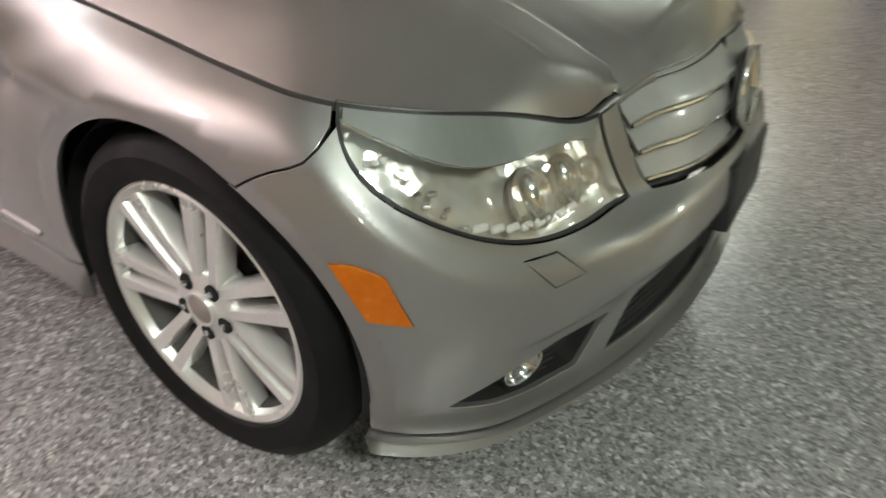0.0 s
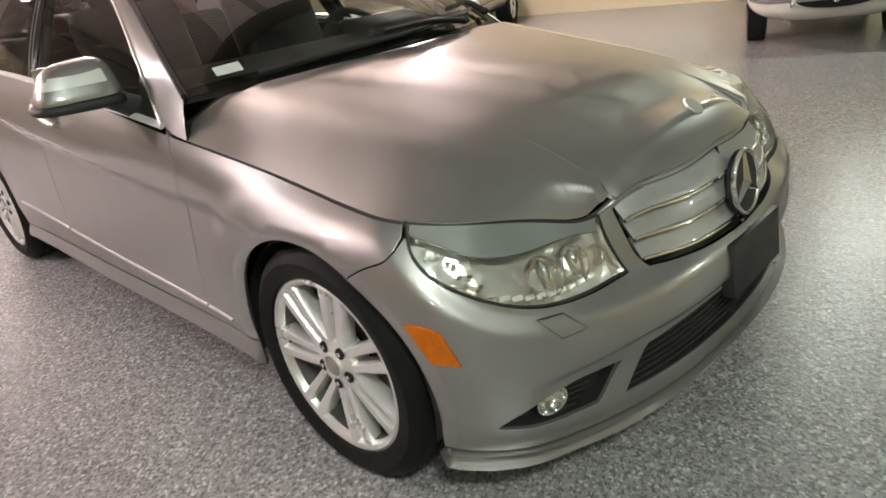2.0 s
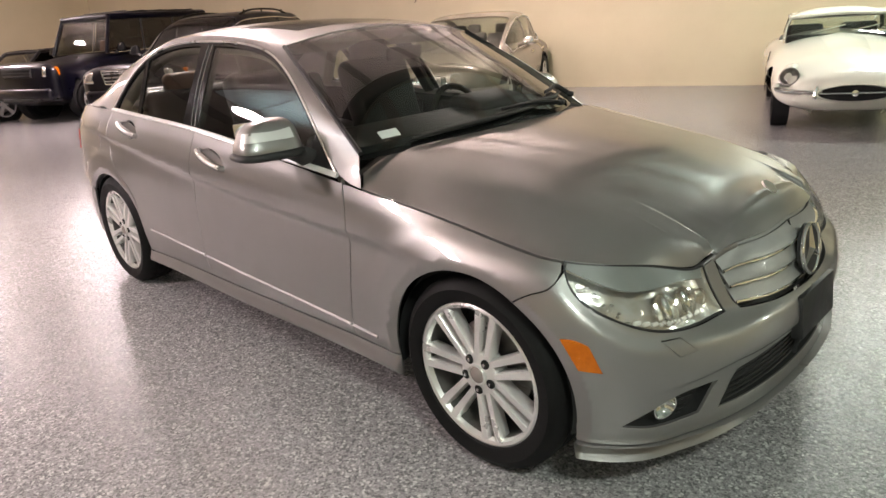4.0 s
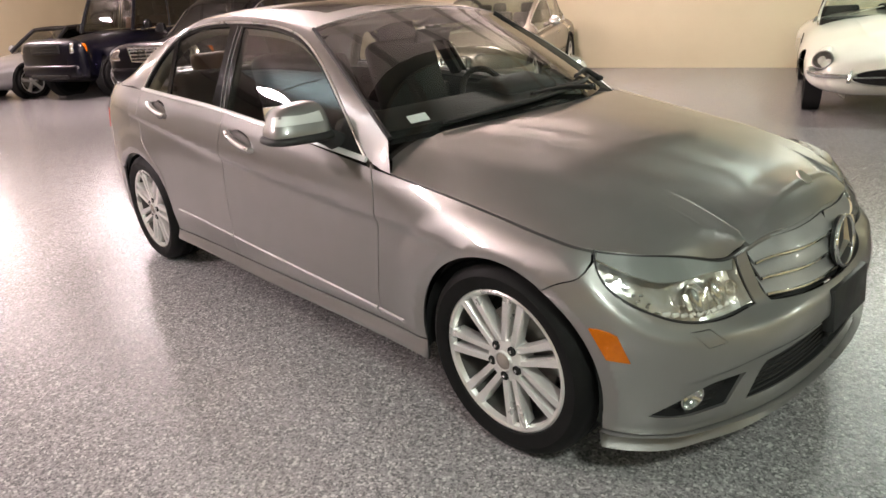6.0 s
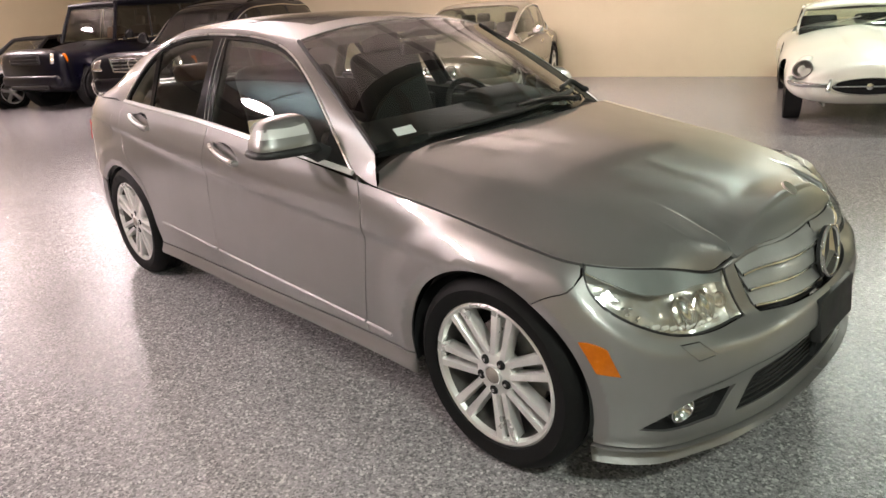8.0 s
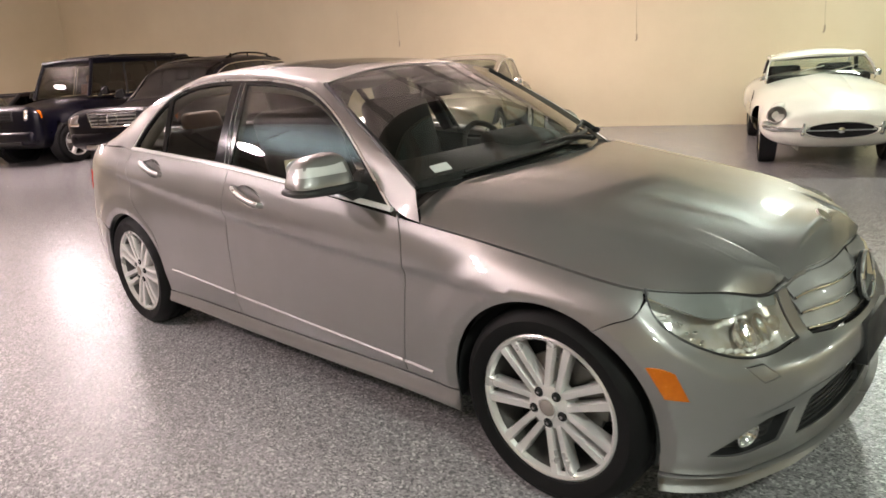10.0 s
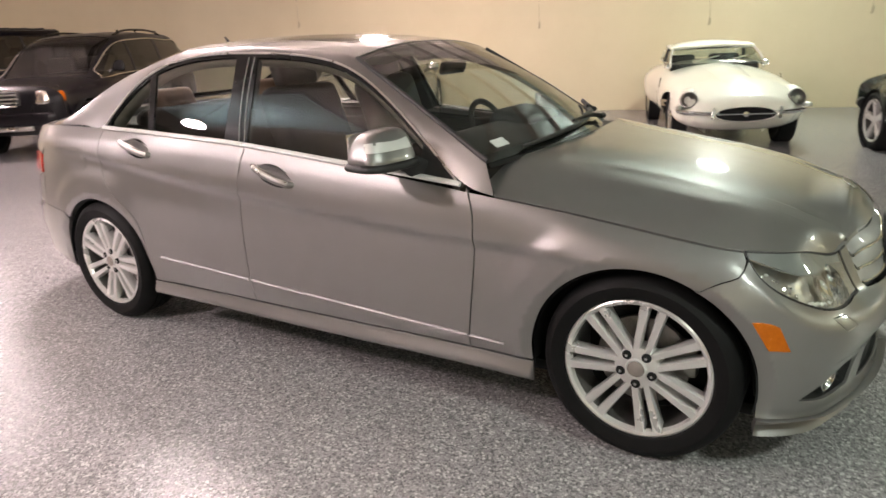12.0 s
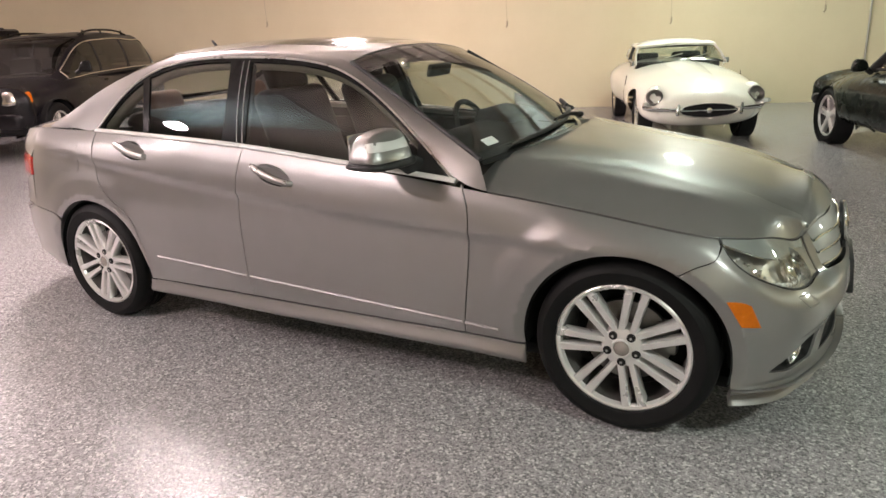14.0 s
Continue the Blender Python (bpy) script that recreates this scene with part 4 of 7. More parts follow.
# rubber seal down both edges of the windscreen
for sgn in (1, -1):
    part("edge_seal", tube([tuple(p) for p in windshield(np.full(16, 0.994 * sgn), np.linspace(0.0, 0.985, 16)) + np.array([0, 0, 0.003])], [(0.0175 - 0.010 * i / 15) if sgn > 0 else 0.0095 for i in range(16)], 8), BLACK, ws, "black windscreen seal")
mesh_object("black_band", **sheet(skin(backlight, rect(-1.0, 1.0, 0.0, 1.0), [rect(-0.93, 0.93, 0.08, 0.95)], h=0.08, edge=0, lift=-0.004)), material=GLOSS_BLACK, parent=bl)

# roof
_rc = curve([(-1.10, 1.315), (-1.215, 1.338), (-1.5, 1.374), (-1.9, 1.394), (-2.25, 1.390), (-2.56, 1.366), (-2.66, 1.352)])
_re = curve([(-1.10, 1.250), (-1.225, 1.284), (-1.55, 1.333), (-1.9, 1.351), (-2.27, 1.342), (-2.56, 1.320), (-2.66, 1.306)])
_rw = curve([(-1.10, 0.585), (-1.225, 0.583), (-1.9, 0.585), (-2.27, 0.572), (-2.56, 0.548), (-2.66, 0.540)])


def roof_surface(x, y):
    t = np.clip(np.abs(y) / _rw(x), 0, 1.05)
    return np.stack([x, y, _rc(x) - (_rc(x) - _re(x)) * t ** 2.4], 1)


ws_top = windshield(np.linspace(-1, 1, 40), np.ones(40))
bl_top = backlight(np.linspace(1, -1, 40), np.ones(40))
xs = np.linspace(-1.225, -2.27, 50)
roof_loop = loop2(ws_top[:, :2], np.stack([xs, _rw(xs)], 1), bl_top[:, :2], np.stack([xs[::-1], -_rw(xs[::-1])], 1))
sun = loop2(path2([(-1.36, 0.40), (-1.36, -0.40)], 0.04), path2([(-1.36, -0.40), (-1.80, -0.42)], 0.04), path2([(-1.80, -0.42), (-1.80, 0.42)], 0.04), path2([(-1.80, 0.42), (-1.36, 0.40)], 0.04))
roof = mesh_object("roof", **sheet(skin(roof_surface, roof_loop, [sun], h=0.04, gap=0.0015, edge=0.01)), material=PAINT, parent=car)
mesh_object("sunroof", **sheet(skin(roof_surface, sun, h=0.05, gap=0.002, edge=0.01)), material=GLOSS_BLACK, parent=roof, label="dark glass sunroof panel")
# short roof aerial
part("aerial", add(box(0.05, 0.018, 0.012, Matrix.Translation((-2.54, 0, 1.372)), 0.004), tube([(-2.54, 0, 1.373), (-2.575, 0, 1.412)], [0.010, 0.005], 8)), BLACK, car, "short black roof aerial")


# pillars and roof rail: one strip from the cowl over the doors to the boot
_bb = np.linspace(0, 1, 7)
_w = windshield(-np.ones(7), _bb) * (1, -1, 1)
_b = backlight(np.ones(6), np.linspace(1, 0, 6))
rail_x = np.array([-1.5, -1.7, -1.9, -2.1])
inner_pts = [(-0.545, 0.797, 0.930)] + [tuple(p) for p in _w[1:]] + [(x, float(_rw(x)), float(_re(x))) for x in rail_x] + [tuple(p) for p in _b] + [(-3.16, 0.71, 1.030)]
_f = flank(DLO_TOP[:, 0], DLO_TOP[:, 1])
out_sel = [(-0.497, 0.842, 0.830), (-0.565, 0.846, 0.847)] + [(float(p[0]), float(-p[1]), float(p[2])) for p in _f[2::6]] + [(float(p[0]), float(-p[1]), float(p[2]) + 0.001) for p in top_at(s_x(np.array([-2.72, -2.85, -3.0, -3.14])))]
IN_C = path2(inner_pts, 0.02)
OUT_C = path2(out_sel, 0.02)


def resample(p, n):
    t = np.concatenate([[0], np.cumsum(np.linalg.norm(np.diff(p, axis=0), axis=1))])
    return np.stack([np.interp(np.linspace(0, t[-1], n), t, p[:, i]) for i in range(3)], 1)


# match the two curves by their x
OUT_R = resample(OUT_C, 140)
shift = np.interp(np.linspace(0, 1, 140), [0, 0.12, 0.4, 0.75, 0.9, 1], [0.065, 0.065, 0.03, -0.05, -0.17, 0.0])
IN_R = np.stack([np.interp(np.clip(-OUT_R[:, 0] - shift, 0.545, 3.14), -IN_C[:, 0], IN_C[:, i]) for i in range(3)], 1)
rows_n = 9
verts = []
for i in range(140):
    a, b = OUT_R[i], IN_R[i]
    mid = (a + b) / 2
    up = np.cross(OUT_R[min(i + 1, 139)] - OUT_R[max(i - 1, 0)], b - a)
    up /= np.linalg.norm(up)
    if up[2] < 0:
        up = -up
    for j in range(rows_n):
        t = j / (rows_n - 1)
        p = a + (b - a) * t + up * (0.06 + 0.12 * (0.5 - 0.5 * math.cos(math.pi * min(1.0, i / 55)))) * np.linalg.norm(b - a) * t * (1 - t)
        verts.append((p[0], -p[1], p[2]))
faces = [(i * rows_n + j, i * rows_n + j + 1, (i + 1) * rows_n + j + 1, (i + 1) * rows_n + j) for i in range(139) for j in range(rows_n - 1)]
for sgn in (1, -1):
    # the left pillar follows the glass edge
    lag = [0.19 * min(1.0, max(0.0, 1 - (x + 0.54) / -0.685)) * (k % rows_n) / (rows_n - 1) if sgn < 0 and x > -1.225 else 0.0 for k, (x, y, z) in enumerate(verts)]
    mesh_object("roof_rail", [(x - g, y * sgn, z) for (x, y, z), g in zip(verts, lag)], [f if sgn < 0 else f[::-1] for f in faces], PAINT, car)

# boot lid: crowned between the quarter panels' upper edges
_be = top_at(np.linspace(float(s_x(-2.95)), float(_t[-2]), 120))[::-1]
_bx, _bw, _bz = np.maximum.accumulate(_be[:, 0] + np.arange(120) * 1e-6), -_be[:, 1], _be[:, 2]
_bc = curve([(-3.02, 1.050), (-3.2, 1.048), (-3.45, 1.036), (-3.62, 1.014), (-3.70, 0.994), (-3.74, 0.978)])


def boot_surface(x, y):
    t = np.clip(np.abs(y) / np.interp(x, _bx, _bw), 0, 1.0)
    ze = np.interp(x, _bx, _bz)
    lipz = 0.006 * np.exp(-((np.asarray(x) + 3.665) / 0.035) ** 2)
    return np.stack([x, y, ze + (np.maximum(_bc(x) + lipz, ze) - ze) * (1 - t ** 3)], 1)


_tb = body(np.linspace(float(s_x(-3.12)), float(_t[-2]), 60), _sz(np.linspace(float(s_x(-3.12)), float(_t[-2]), 60))[:, 8])
boot_edge = np.stack([_tb[:, 0], -_tb[:, 1]], 1)
bl_low = backlight(np.linspace(-1, 1, 30), np.zeros(30))[:, :2]
boot_top = loop2(boot_edge, (boot_edge * (1, -1))[::-1], [(-3.06, -0.68)], bl_low, [(-3.06, 0.68)])
mesh_object("boot_lid", **sheet(skin(boot_surface, boot_top, h=0.04, edge=0.02)), material=PAINT, parent=car)

# side windows and their trim
BELT = lambda x0, x1: path2([(x, float(belt_z(x)) + 0.006) for x in np.linspace(x0, x1, 14)], 0.03)


def top_piece(x0, x1, down=0.0):
    x = np.linspace(x0, x1, max(3, int(abs(x1 - x0) / 0.025)))
    return np.stack([x, dlo_top(x) - down], 1)


frame_outer = loop2(BELT(-0.640, -2.690), top_piece(-2.688, -0.632))
pane_f = loop2(BELT(-0.735, -1.660), [(-1.660, 0.970), (-1.732, 1.305)], top_piece(-1.732, -0.79, 0.020))
pane_r = loop2(BELT(-1.795, -2.270), [(-2.285, 1.0), (-2.372, 1.25)], top_piece(-2.372, -1.855, 0.020))
pane_q = loop2(BELT(-2.325, -2.645), top_piece(-2.640, -2.415, 0.022), [(-2.410, 1.235), (-2.325, 1.01)])
fr = skin(flank, frame_outer, [pane_f, pane_r, pane_q], h=0.05, edge=0.012, lift=-0.004)
for i, sgn in ((0, 1), (1, -1)):
    own_f, own_r = front_doors[i], rear_doors[i]
    for loop, own, nm in ((pane_f, own_f, "window_pane"), (pane_r, own_r, "window_pane"), (pane_q, own_r, "quarter_pane")):
        d = skin(flank, loop, h=0.08, edge=0, lift=-0.010)
        d = d if sgn > 0 else flip(d)
        mesh_object(nm, d[0], d[1], GLASS, own, normals=d[2])
    d = fr if sgn > 0 else flip(fr)
    mesh_object("window_frame", d[0], d[1], GLOSS_BLACK, own_f, normals=d[2], label="black window surround")
    # seals where the two doors meet; bright metal stands in for their highlights
    for xa, xb in ((-1.668, -1.742), (-1.700, -1.775)):
        q = flank(np.linspace(xa, xb, 8), np.linspace(float(belt_z(xa)) + 0.012, float(dlo_top(xb)) - 0.02, 8))
        part("door_seal", tube([(p[0], sgn * (p[1] - 0.001), p[2]) for p in q], 0.0018, 6), SATIN, own_r, "thin seal in bright metal for its highlight")
    # bright strip along the belt and round the top of the windows
    for x0, x1, own in ((-0.625, -1.672, own_f), (-1.678, -2.70, own_r)):
        pts = [(x, -sgn * (float(belt_w(x)) + 0.004), float(belt_z(x)) + 0.000) for x in np.linspace(x0, x1, 40)]
        part("belt_strip", tube(pts, 0.0115, 8, flat=0.6), REFLECTOR, own, "bright satin belt strip")
    pts = flank(DLO_TOP[:, 0], DLO_TOP[:, 1] - 0.004)
    part("window_strip", tube([(p[0], sgn * (p[1] - 0.002), p[2]) for p in pts], 0.0048, 6), SATIN, own_f, "thin bright window strip")


# ---- wheels ----
def wheel(parent, at, r_tyre=0.316, r_rim=0.232, width=0.225, twin=True, count=7, turn=0.0, rim_mat=None, hub_r=0.070, detail=True):
    """A wheel whose outer face looks along -y. Returns the rim, with its tyre and other pieces under it."""
    rim_mat = rim_mat or ALLOY
    w = width / 2
    # outer dish: lip, barrel behind the spokes
    prof = [(r_rim, -w + 0.018), (r_rim + 0.004, -w + 0.006), (r_rim - 0.004, -w + 0.001), (r_rim - 0.014, -w + 0.006), (r_rim - 0.020, -w + 0.022)]
    bm = lathe(prof, 72)
    add(bm, lathe([(0.0, -w + 0.012), (0.030, -w + 0.012), (hub_r * 0.8, -w + 0.014), (hub_r, -w + 0.020), (hub_r * 1.12, -w + 0.04), (hub_r * 1.1, -w + 0.07)], 40))
    rim = part("wheel", bm, rim_mat, parent, "cast alloy wheel")
    rim.matrix_basis = at
    # barrel in the dark alloy, so the gaps between spokes look shaded
    part("barrel", lathe([(r_rim - 0.020, -w + 0.022), (r_rim - 0.023, -w + 0.04), (r_rim - 0.027, -w + 0.09), (r_rim - 0.03, w - 0.02), (r_rim - 0.006, w - 0.004)], 60), BARREL, rim, "alloy barrel coloured dark for the shade behind the spokes")
    for k in range(count):
        ang = turn + 2 * math.pi * k / count
        offs = (-0.023, 0.023) if twin else (0.0,)
        for o in offs:
            half = 0.0135 if twin else 0.032
            r0, r1 = hub_r * 0.72, r_rim - 0.012
            quad = []
            for r, grow, y in ((r0, 0.9, -w + 0.018), ((r0 + r1) / 2, 0.95, -w + 0.010), (r1, 1.25, -w + 0.006)):
                spread = o * (0.80 + 0.42 * (r - r0) / (r1 - r0))
                h2 = half * grow
                quad.append([(r, spread - h2, y + 0.008), (r, spread - h2 * 0.72, y), (r, spread + h2 * 0.72, y), (r, spread + h2, y + 0.008), (r, spread + h2 * 0.9, y + 0.045), (r, spread - h2 * 0.9, y + 0.045)])
            sb = bmesh.new()
            rings = []
            for sec in quad:
                ring = []
                for r, t, y in sec:
                    x, z = r * math.cos(ang) - t * math.sin(ang), r * math.sin(ang) + t * math.cos(ang)
                    ring.append(sb.verts.new((x, y, z)))
                rings.append(ring)
            made = []
            for a, b in zip(rings, rings[1:]):
                for i in range(6):
                    made.append(sb.faces.new((a[i], a[(i + 1) % 6], b[(i + 1) % 6], b[i])))
            made.append(sb.faces.new(rings[0]))
            made.append(sb.faces.new(rings[-1]))
            bmesh.ops.recalc_face_normals(sb, faces=made)
            part("spoke", sb, rim_mat, rim)
    t0 = r_tyre
    tyre = [(r_rim - 0.002, -w + 0.012), (r_rim + 0.006, -w - 0.002), (r_rim + 0.022, -w - 0.008), ((r_rim + t0) / 2 + 0.004, -w - 0.012), (t0 - 0.024, -w - 0.003), (t0 - 0.010, -w + 0.010), (t0 - 0.003, -w + 0.028),
            (t0, -w + 0.05)]
    for g in (-0.045, 0.0, 0.045):
        tyre += [(t0, g - 0.006), (t0 - 0.007, g - 0.004), (t0 - 0.007, g + 0.004), (t0, g + 0.006)]
    tyre += [(t0, w - 0.05), (t0 - 0.010, w - 0.012), (t0 - 0.04, w + 0.008), (r_rim + 0.01, w), (r_rim - 0.004, w - 0.012)]
    part("tyre", lathe(tyre, 80 if detail else 40), RUBBER, rim, "black low-profile tyre")
    part("brake_disc", add(lathe([(0.05, -0.02), (0.148, -0.02), (0.150, -0.008), (0.148, 0.004), (0.05, 0.004)], 48), box(0.07, 0.05, 0.12, Matrix.Translation((0.135, -0.01, 0.03)), 0.012)), DISC, rim, "steel brake disc with caliper")
    # added black disc, stands in for shade deep in the wheel
    part("well_shade", cyl(r_rim - 0.03, r_rim - 0.03, 0.004, Matrix.Translation((0, 0.06, 0)) @ Matrix.Rotation(math.pi / 2, 4, "X"), 40), DARK, rim, "black disc standing in for the shade in the wheel")
    if detail:
        part("hub_cap", lathe([(0.0, -w + 0.003), (0.022, -w + 0.004), (0.0265, -w + 0.007), (0.027, -w + 0.016)], 36), CAP, rim, "round beige grey centre cap")
        part("cap_ring", lathe([(0.0275, -w + 0.012), (0.028, -w + 0.005), (0.032, -w + 0.004), (0.0345, -w + 0.008), (0.035, -w + 0.016)], 36), rim_mat, rim, "silver ring round the cap")
        for k in range(5):
            a = turn + math.pi / 2 + 2 * math.pi * k / 5
            m = Matrix.Translation((0.052 * math.cos(a), 0, 0.052 * math.sin(a)))
            part("bolt_hole", lathe([(0.0, -w + 0.0105), (0.0125, -w + 0.0105), (0.0150, -w + 0.0112), (0.0155, -w + 0.016)], 16, m), DARK, rim, "dark bolt recess")
            part("wheel_bolt", cyl(0.0068, 0.0055, 0.010, m @ Matrix.Translation((0, -w + 0.010, 0)) @ Matrix.Rotation(math.pi / 2, 4, "X"), 6), CHROME, rim, "chrome wheel bolt")
    return rim


Y_W = -0.875 + 0.1125
wheel(car, pose(0, Y_W, 0.316), turn=math.pi)
wheel(car, pose(-2.76, Y_W, 0.316), turn=math.pi + 0.42)
wheel(car, pose(0, -Y_W, 0.316, 0, 0, 180), turn=0.3)
wheel(car, pose(-2.76, -Y_W, 0.316, 0, 0, 180), turn=0.8)
# dark liners of the wheel arches
for cx in (0.0, -2.75):
    for sg in (-1, 1):
        a = np.radians(np.linspace(-12, 192, 30))
        vs, fs = [], []
        for k, y in enumerate((0.868, 0.80, 0.55)):
            for t in a:
                grow = 0.0 if k == 0 else 0.03
                vs.append((cx + (0.347 + grow) * math.cos(t), sg * y, 0.318 + (0.325 + grow) * math.sin(t)))
        for k in range(2):
            fs += [(k * 30 + i, k * 30 + i + 1, (k + 1) * 30 + i + 1, (k + 1) * 30 + i) for i in range(29)]
        n0 = len(vs)
        vs.append((cx, sg * 0.55, 0.318))
        fs += [(60 + i, 61 + i, n0) for i in range(29)]
        mesh_object("arch_liner", vs, fs, DARK, car, label="black wheel arch liner")
# dark underbody
part("underbody", box(3.3, 1.5, 0.05, Matrix.Translation((-1.3, 0, 0.20)), 0.02), DARK, car, "black underbody tray")


# ---- nose details ----
def spot(s, z, lift=0.0):
    """A frame on the body: x along it rearwards, y up it, z outwards."""
    e = 1e-3
    p = body(np.array([s]), np.array([z]))[0]
    a = body(np.array([s + e]), np.array([z]))[0] - body(np.array([s - e]), np.array([z]))[0]
    b = body(np.array([s]), np.array([z + e]))[0] - body(np.array([s]), np.array([z - e]))[0]
    a, b = Vector(a).normalized(), Vector(b).normalized()
    n = a.cross(b).normalized()
    if n.dot(Vector((1, -1, 0))) < 0:
        n = -n
    b = n.cross(a).normalized() if n.cross(a).dot(b) > 0 else -n.cross(a).normalized()
    m = Matrix((a, b, n)).transposed().to_4x4()
    m.translation = Vector(p) + n * lift
    return m


MIRROR = Matrix.Diagonal((1, -1, 1, 1))


def pair(name, make, material, label="", parents=None):
    """Builds a bmesh twice: on the right as made, on the left mirrored."""
    a = part(name, make(), material, (parents or (car, car))[0], label)
    bm = make()
    bmesh.ops.transform(bm, matrix=MIRROR, verts=bm.verts)
    bmesh.ops.reverse_faces(bm, faces=bm.faces)
    b = part(name, bm, material, (parents or (car, car))[1], label)
    return a, b


lamps = both("headlamp", skin(body, lamp_loop, h=0.02, gap=0.002, edge=0.0), LENS, "clear plastic headlamp lens")
both("housing", skin(body, lamp_loop, h=0.03, gap=0.001, edge=-0.046, lift=-0.050), FACETS, "bright reflector housing", lamps)
# dark seal round the lamp
both("seal", skin(body, inset(lamp_loop, -0.0035), [inset(lamp_loop, 0.0012)], h=0.05, edge=0.0, lift=-0.003), BLACK, "black rubber seal", lamps)
# smooth grey eyelid inside the lens, above a bright edge
S_I, S_O = S_LAMP_IN, S_LAMP_OUT
split = path2([(S_O - 0.012, TOP_Z(S_O) - 0.016), (S_O - 0.09, 0.682), (S_O - 0.20, 0.650), (S_I + 0.13, 0.632), (S_I + 0.012, 0.620)], 0.015)
lid_loop = loop2(top_line(S_O - 0.008, S_I + 0.008, 0.0008), split[::-1])
both("eyelid", skin(body, lid_loop, h=0.025, edge=0.004, lift=-0.0035), LAMP_GREY, "smooth silver bezel", lamps)
pair("bright_edge", lambda: tube([tuple(p) for p in body(split[:, 0], split[:, 1] - 0.004) - np.array([0.012, -0.008, 0])], 0.0045, 8), CHROME, "chrome bezel edge", lamps)


def reflector(s, z, r, depth, lift):
    m = spot(s, z, lift) @ Matrix.Rotation(math.pi / 2, 4, "X")
    return lathe([(r, 0.0), (r * 1.06, 0.004), (r * 1.06, -0.006), (r * 0.95, -0.006), (r * 0.8, depth * 0.5), (r * 0.45, depth * 0.9), (0.0, depth)], 30, m)


LAMP_UNITS = [(float(s_w(0.645)), 0.586, 0.044), (float(s_w(0.552)), 0.580, 0.040), (float(s_w(0.490)), 0.576, 0.022)]
for s_, z_, r_ in LAMP_UNITS:
    pair("reflector_cup", lambda: reflector(s_, z_, r_, -0.030, -0.026), BOWL, "round bright reflector", lamps)
# upright clear lenses, made of chrome to give bright glints
for s_, z_, r_ in LAMP_UNITS[:2]:
    pair("projector", lambda: ball(r_ * 0.62, spot(s_, z_, -0.026) @ Matrix.Diagonal((0.55, 1.35, 0.6, 1)), 18), CHROME, "upright lamp lens, chrome for its glints", lamps)
# facetted turn-signal reflector in the outer corner
rng = random.Random(4)
for i in range(14):
    f = i / 40
    s_ = S_O - 0.045 - 0.17 * ((i * 5) % 14) / 13
    zt = float(np.interp(-s_, -split[:, 0], split[:, 1])) - 0.014
    zl = 0.64 - 0.35 * (S_O - s_)
    z_ = zl + (zt - zl) * rng.random()
    ang = rng.uniform(-0.5, 0.5)
    m = spot(s_, z_, -0.026 - 0.012 * rng.random()) @ pose(0, 0, 0, rng.uniform(-25, 25), rng.uniform(-25, 25), rng.uniform(-20, 20))
    pair("facet", lambda: box(0.010 + 0.008 * f, 0.008, 0.006, m, 0.002, 1), CHROME if i % 3 else REFLECTOR, "", lamps)
for i in range(9):
    s_ = S_I + 0.05 + 0.29 * i / 9
    m = spot(s_, 0.545 + 0.03 * (i / 9) ** 2, -0.026)
    pair("rib", lambda: box(0.024, 0.012, 0.008, m, 0.003, 1), REFLECTOR, "", lamps)

# grille
g_lo = lambda s: np.interp(s, g_low[::-1][:, 0], g_low[::-1][:, 1])
g_hi = lambda s: TOP_Z(s) - 0.009


def louvre_surface(k0, k1):
    def f(s, u):
        lo, hi = g_lo(s), g_hi(s)
        z = lo + (hi - lo) * (k0 + (k1 - k0) * u)
        p = body(s, z)
        return p - np.stack([0.004 + 0.020 * np.clip(u, 0, 1.5) ** 1.2, 0 * u, 0 * u], 1)
    return f


grille = mesh_object("grille", **sheet(skin(body, grille_loop, h=0.04, edge=-0.03, lift=-0.04, mirror=True)), material=BLACK, parent=car, label="black grille recess")
for k0, k1 in ((0.05, 0.36), (0.37, 0.68), (0.69, 1.0)):
    send = float(s_w(0.386 + 0.034 * k0))
    lp = loop2(path2([(0.0, 0.0), (send, 0.0)], 0.02), path2([(send + 0.012 * (k1 - k0), 1.0), (0.0, 1.0)], 0.02))
    fsurf = louvre_surface(k0, k1)
    # the sheet is meshed in (s, u/25) so that its cells are even
    q = skin(lambda a, b: fsurf(a, b * 25), lp * (1, 0.04), h=0.012, edge=0.006, mirror=True)
    mesh_object("louvre", **sheet(q), material=LOUVRE, parent=grille, label="silver grille louvre")
    ss = np.linspace(0.0, send, 30)
    lo, hi = g_lo(ss), g_hi(ss)
    q = body(ss, lo + (hi - lo) * k0) - np.array([0.004, 0, 0])
    pts = [tuple(p * (1, -1, 1)) for p in q[::-1]] + [tuple(p) for p in q[1:]]
    part("chrome_lip", tube(pts, 0.005, 8), CHROME, grille, "chrome louvre edge")
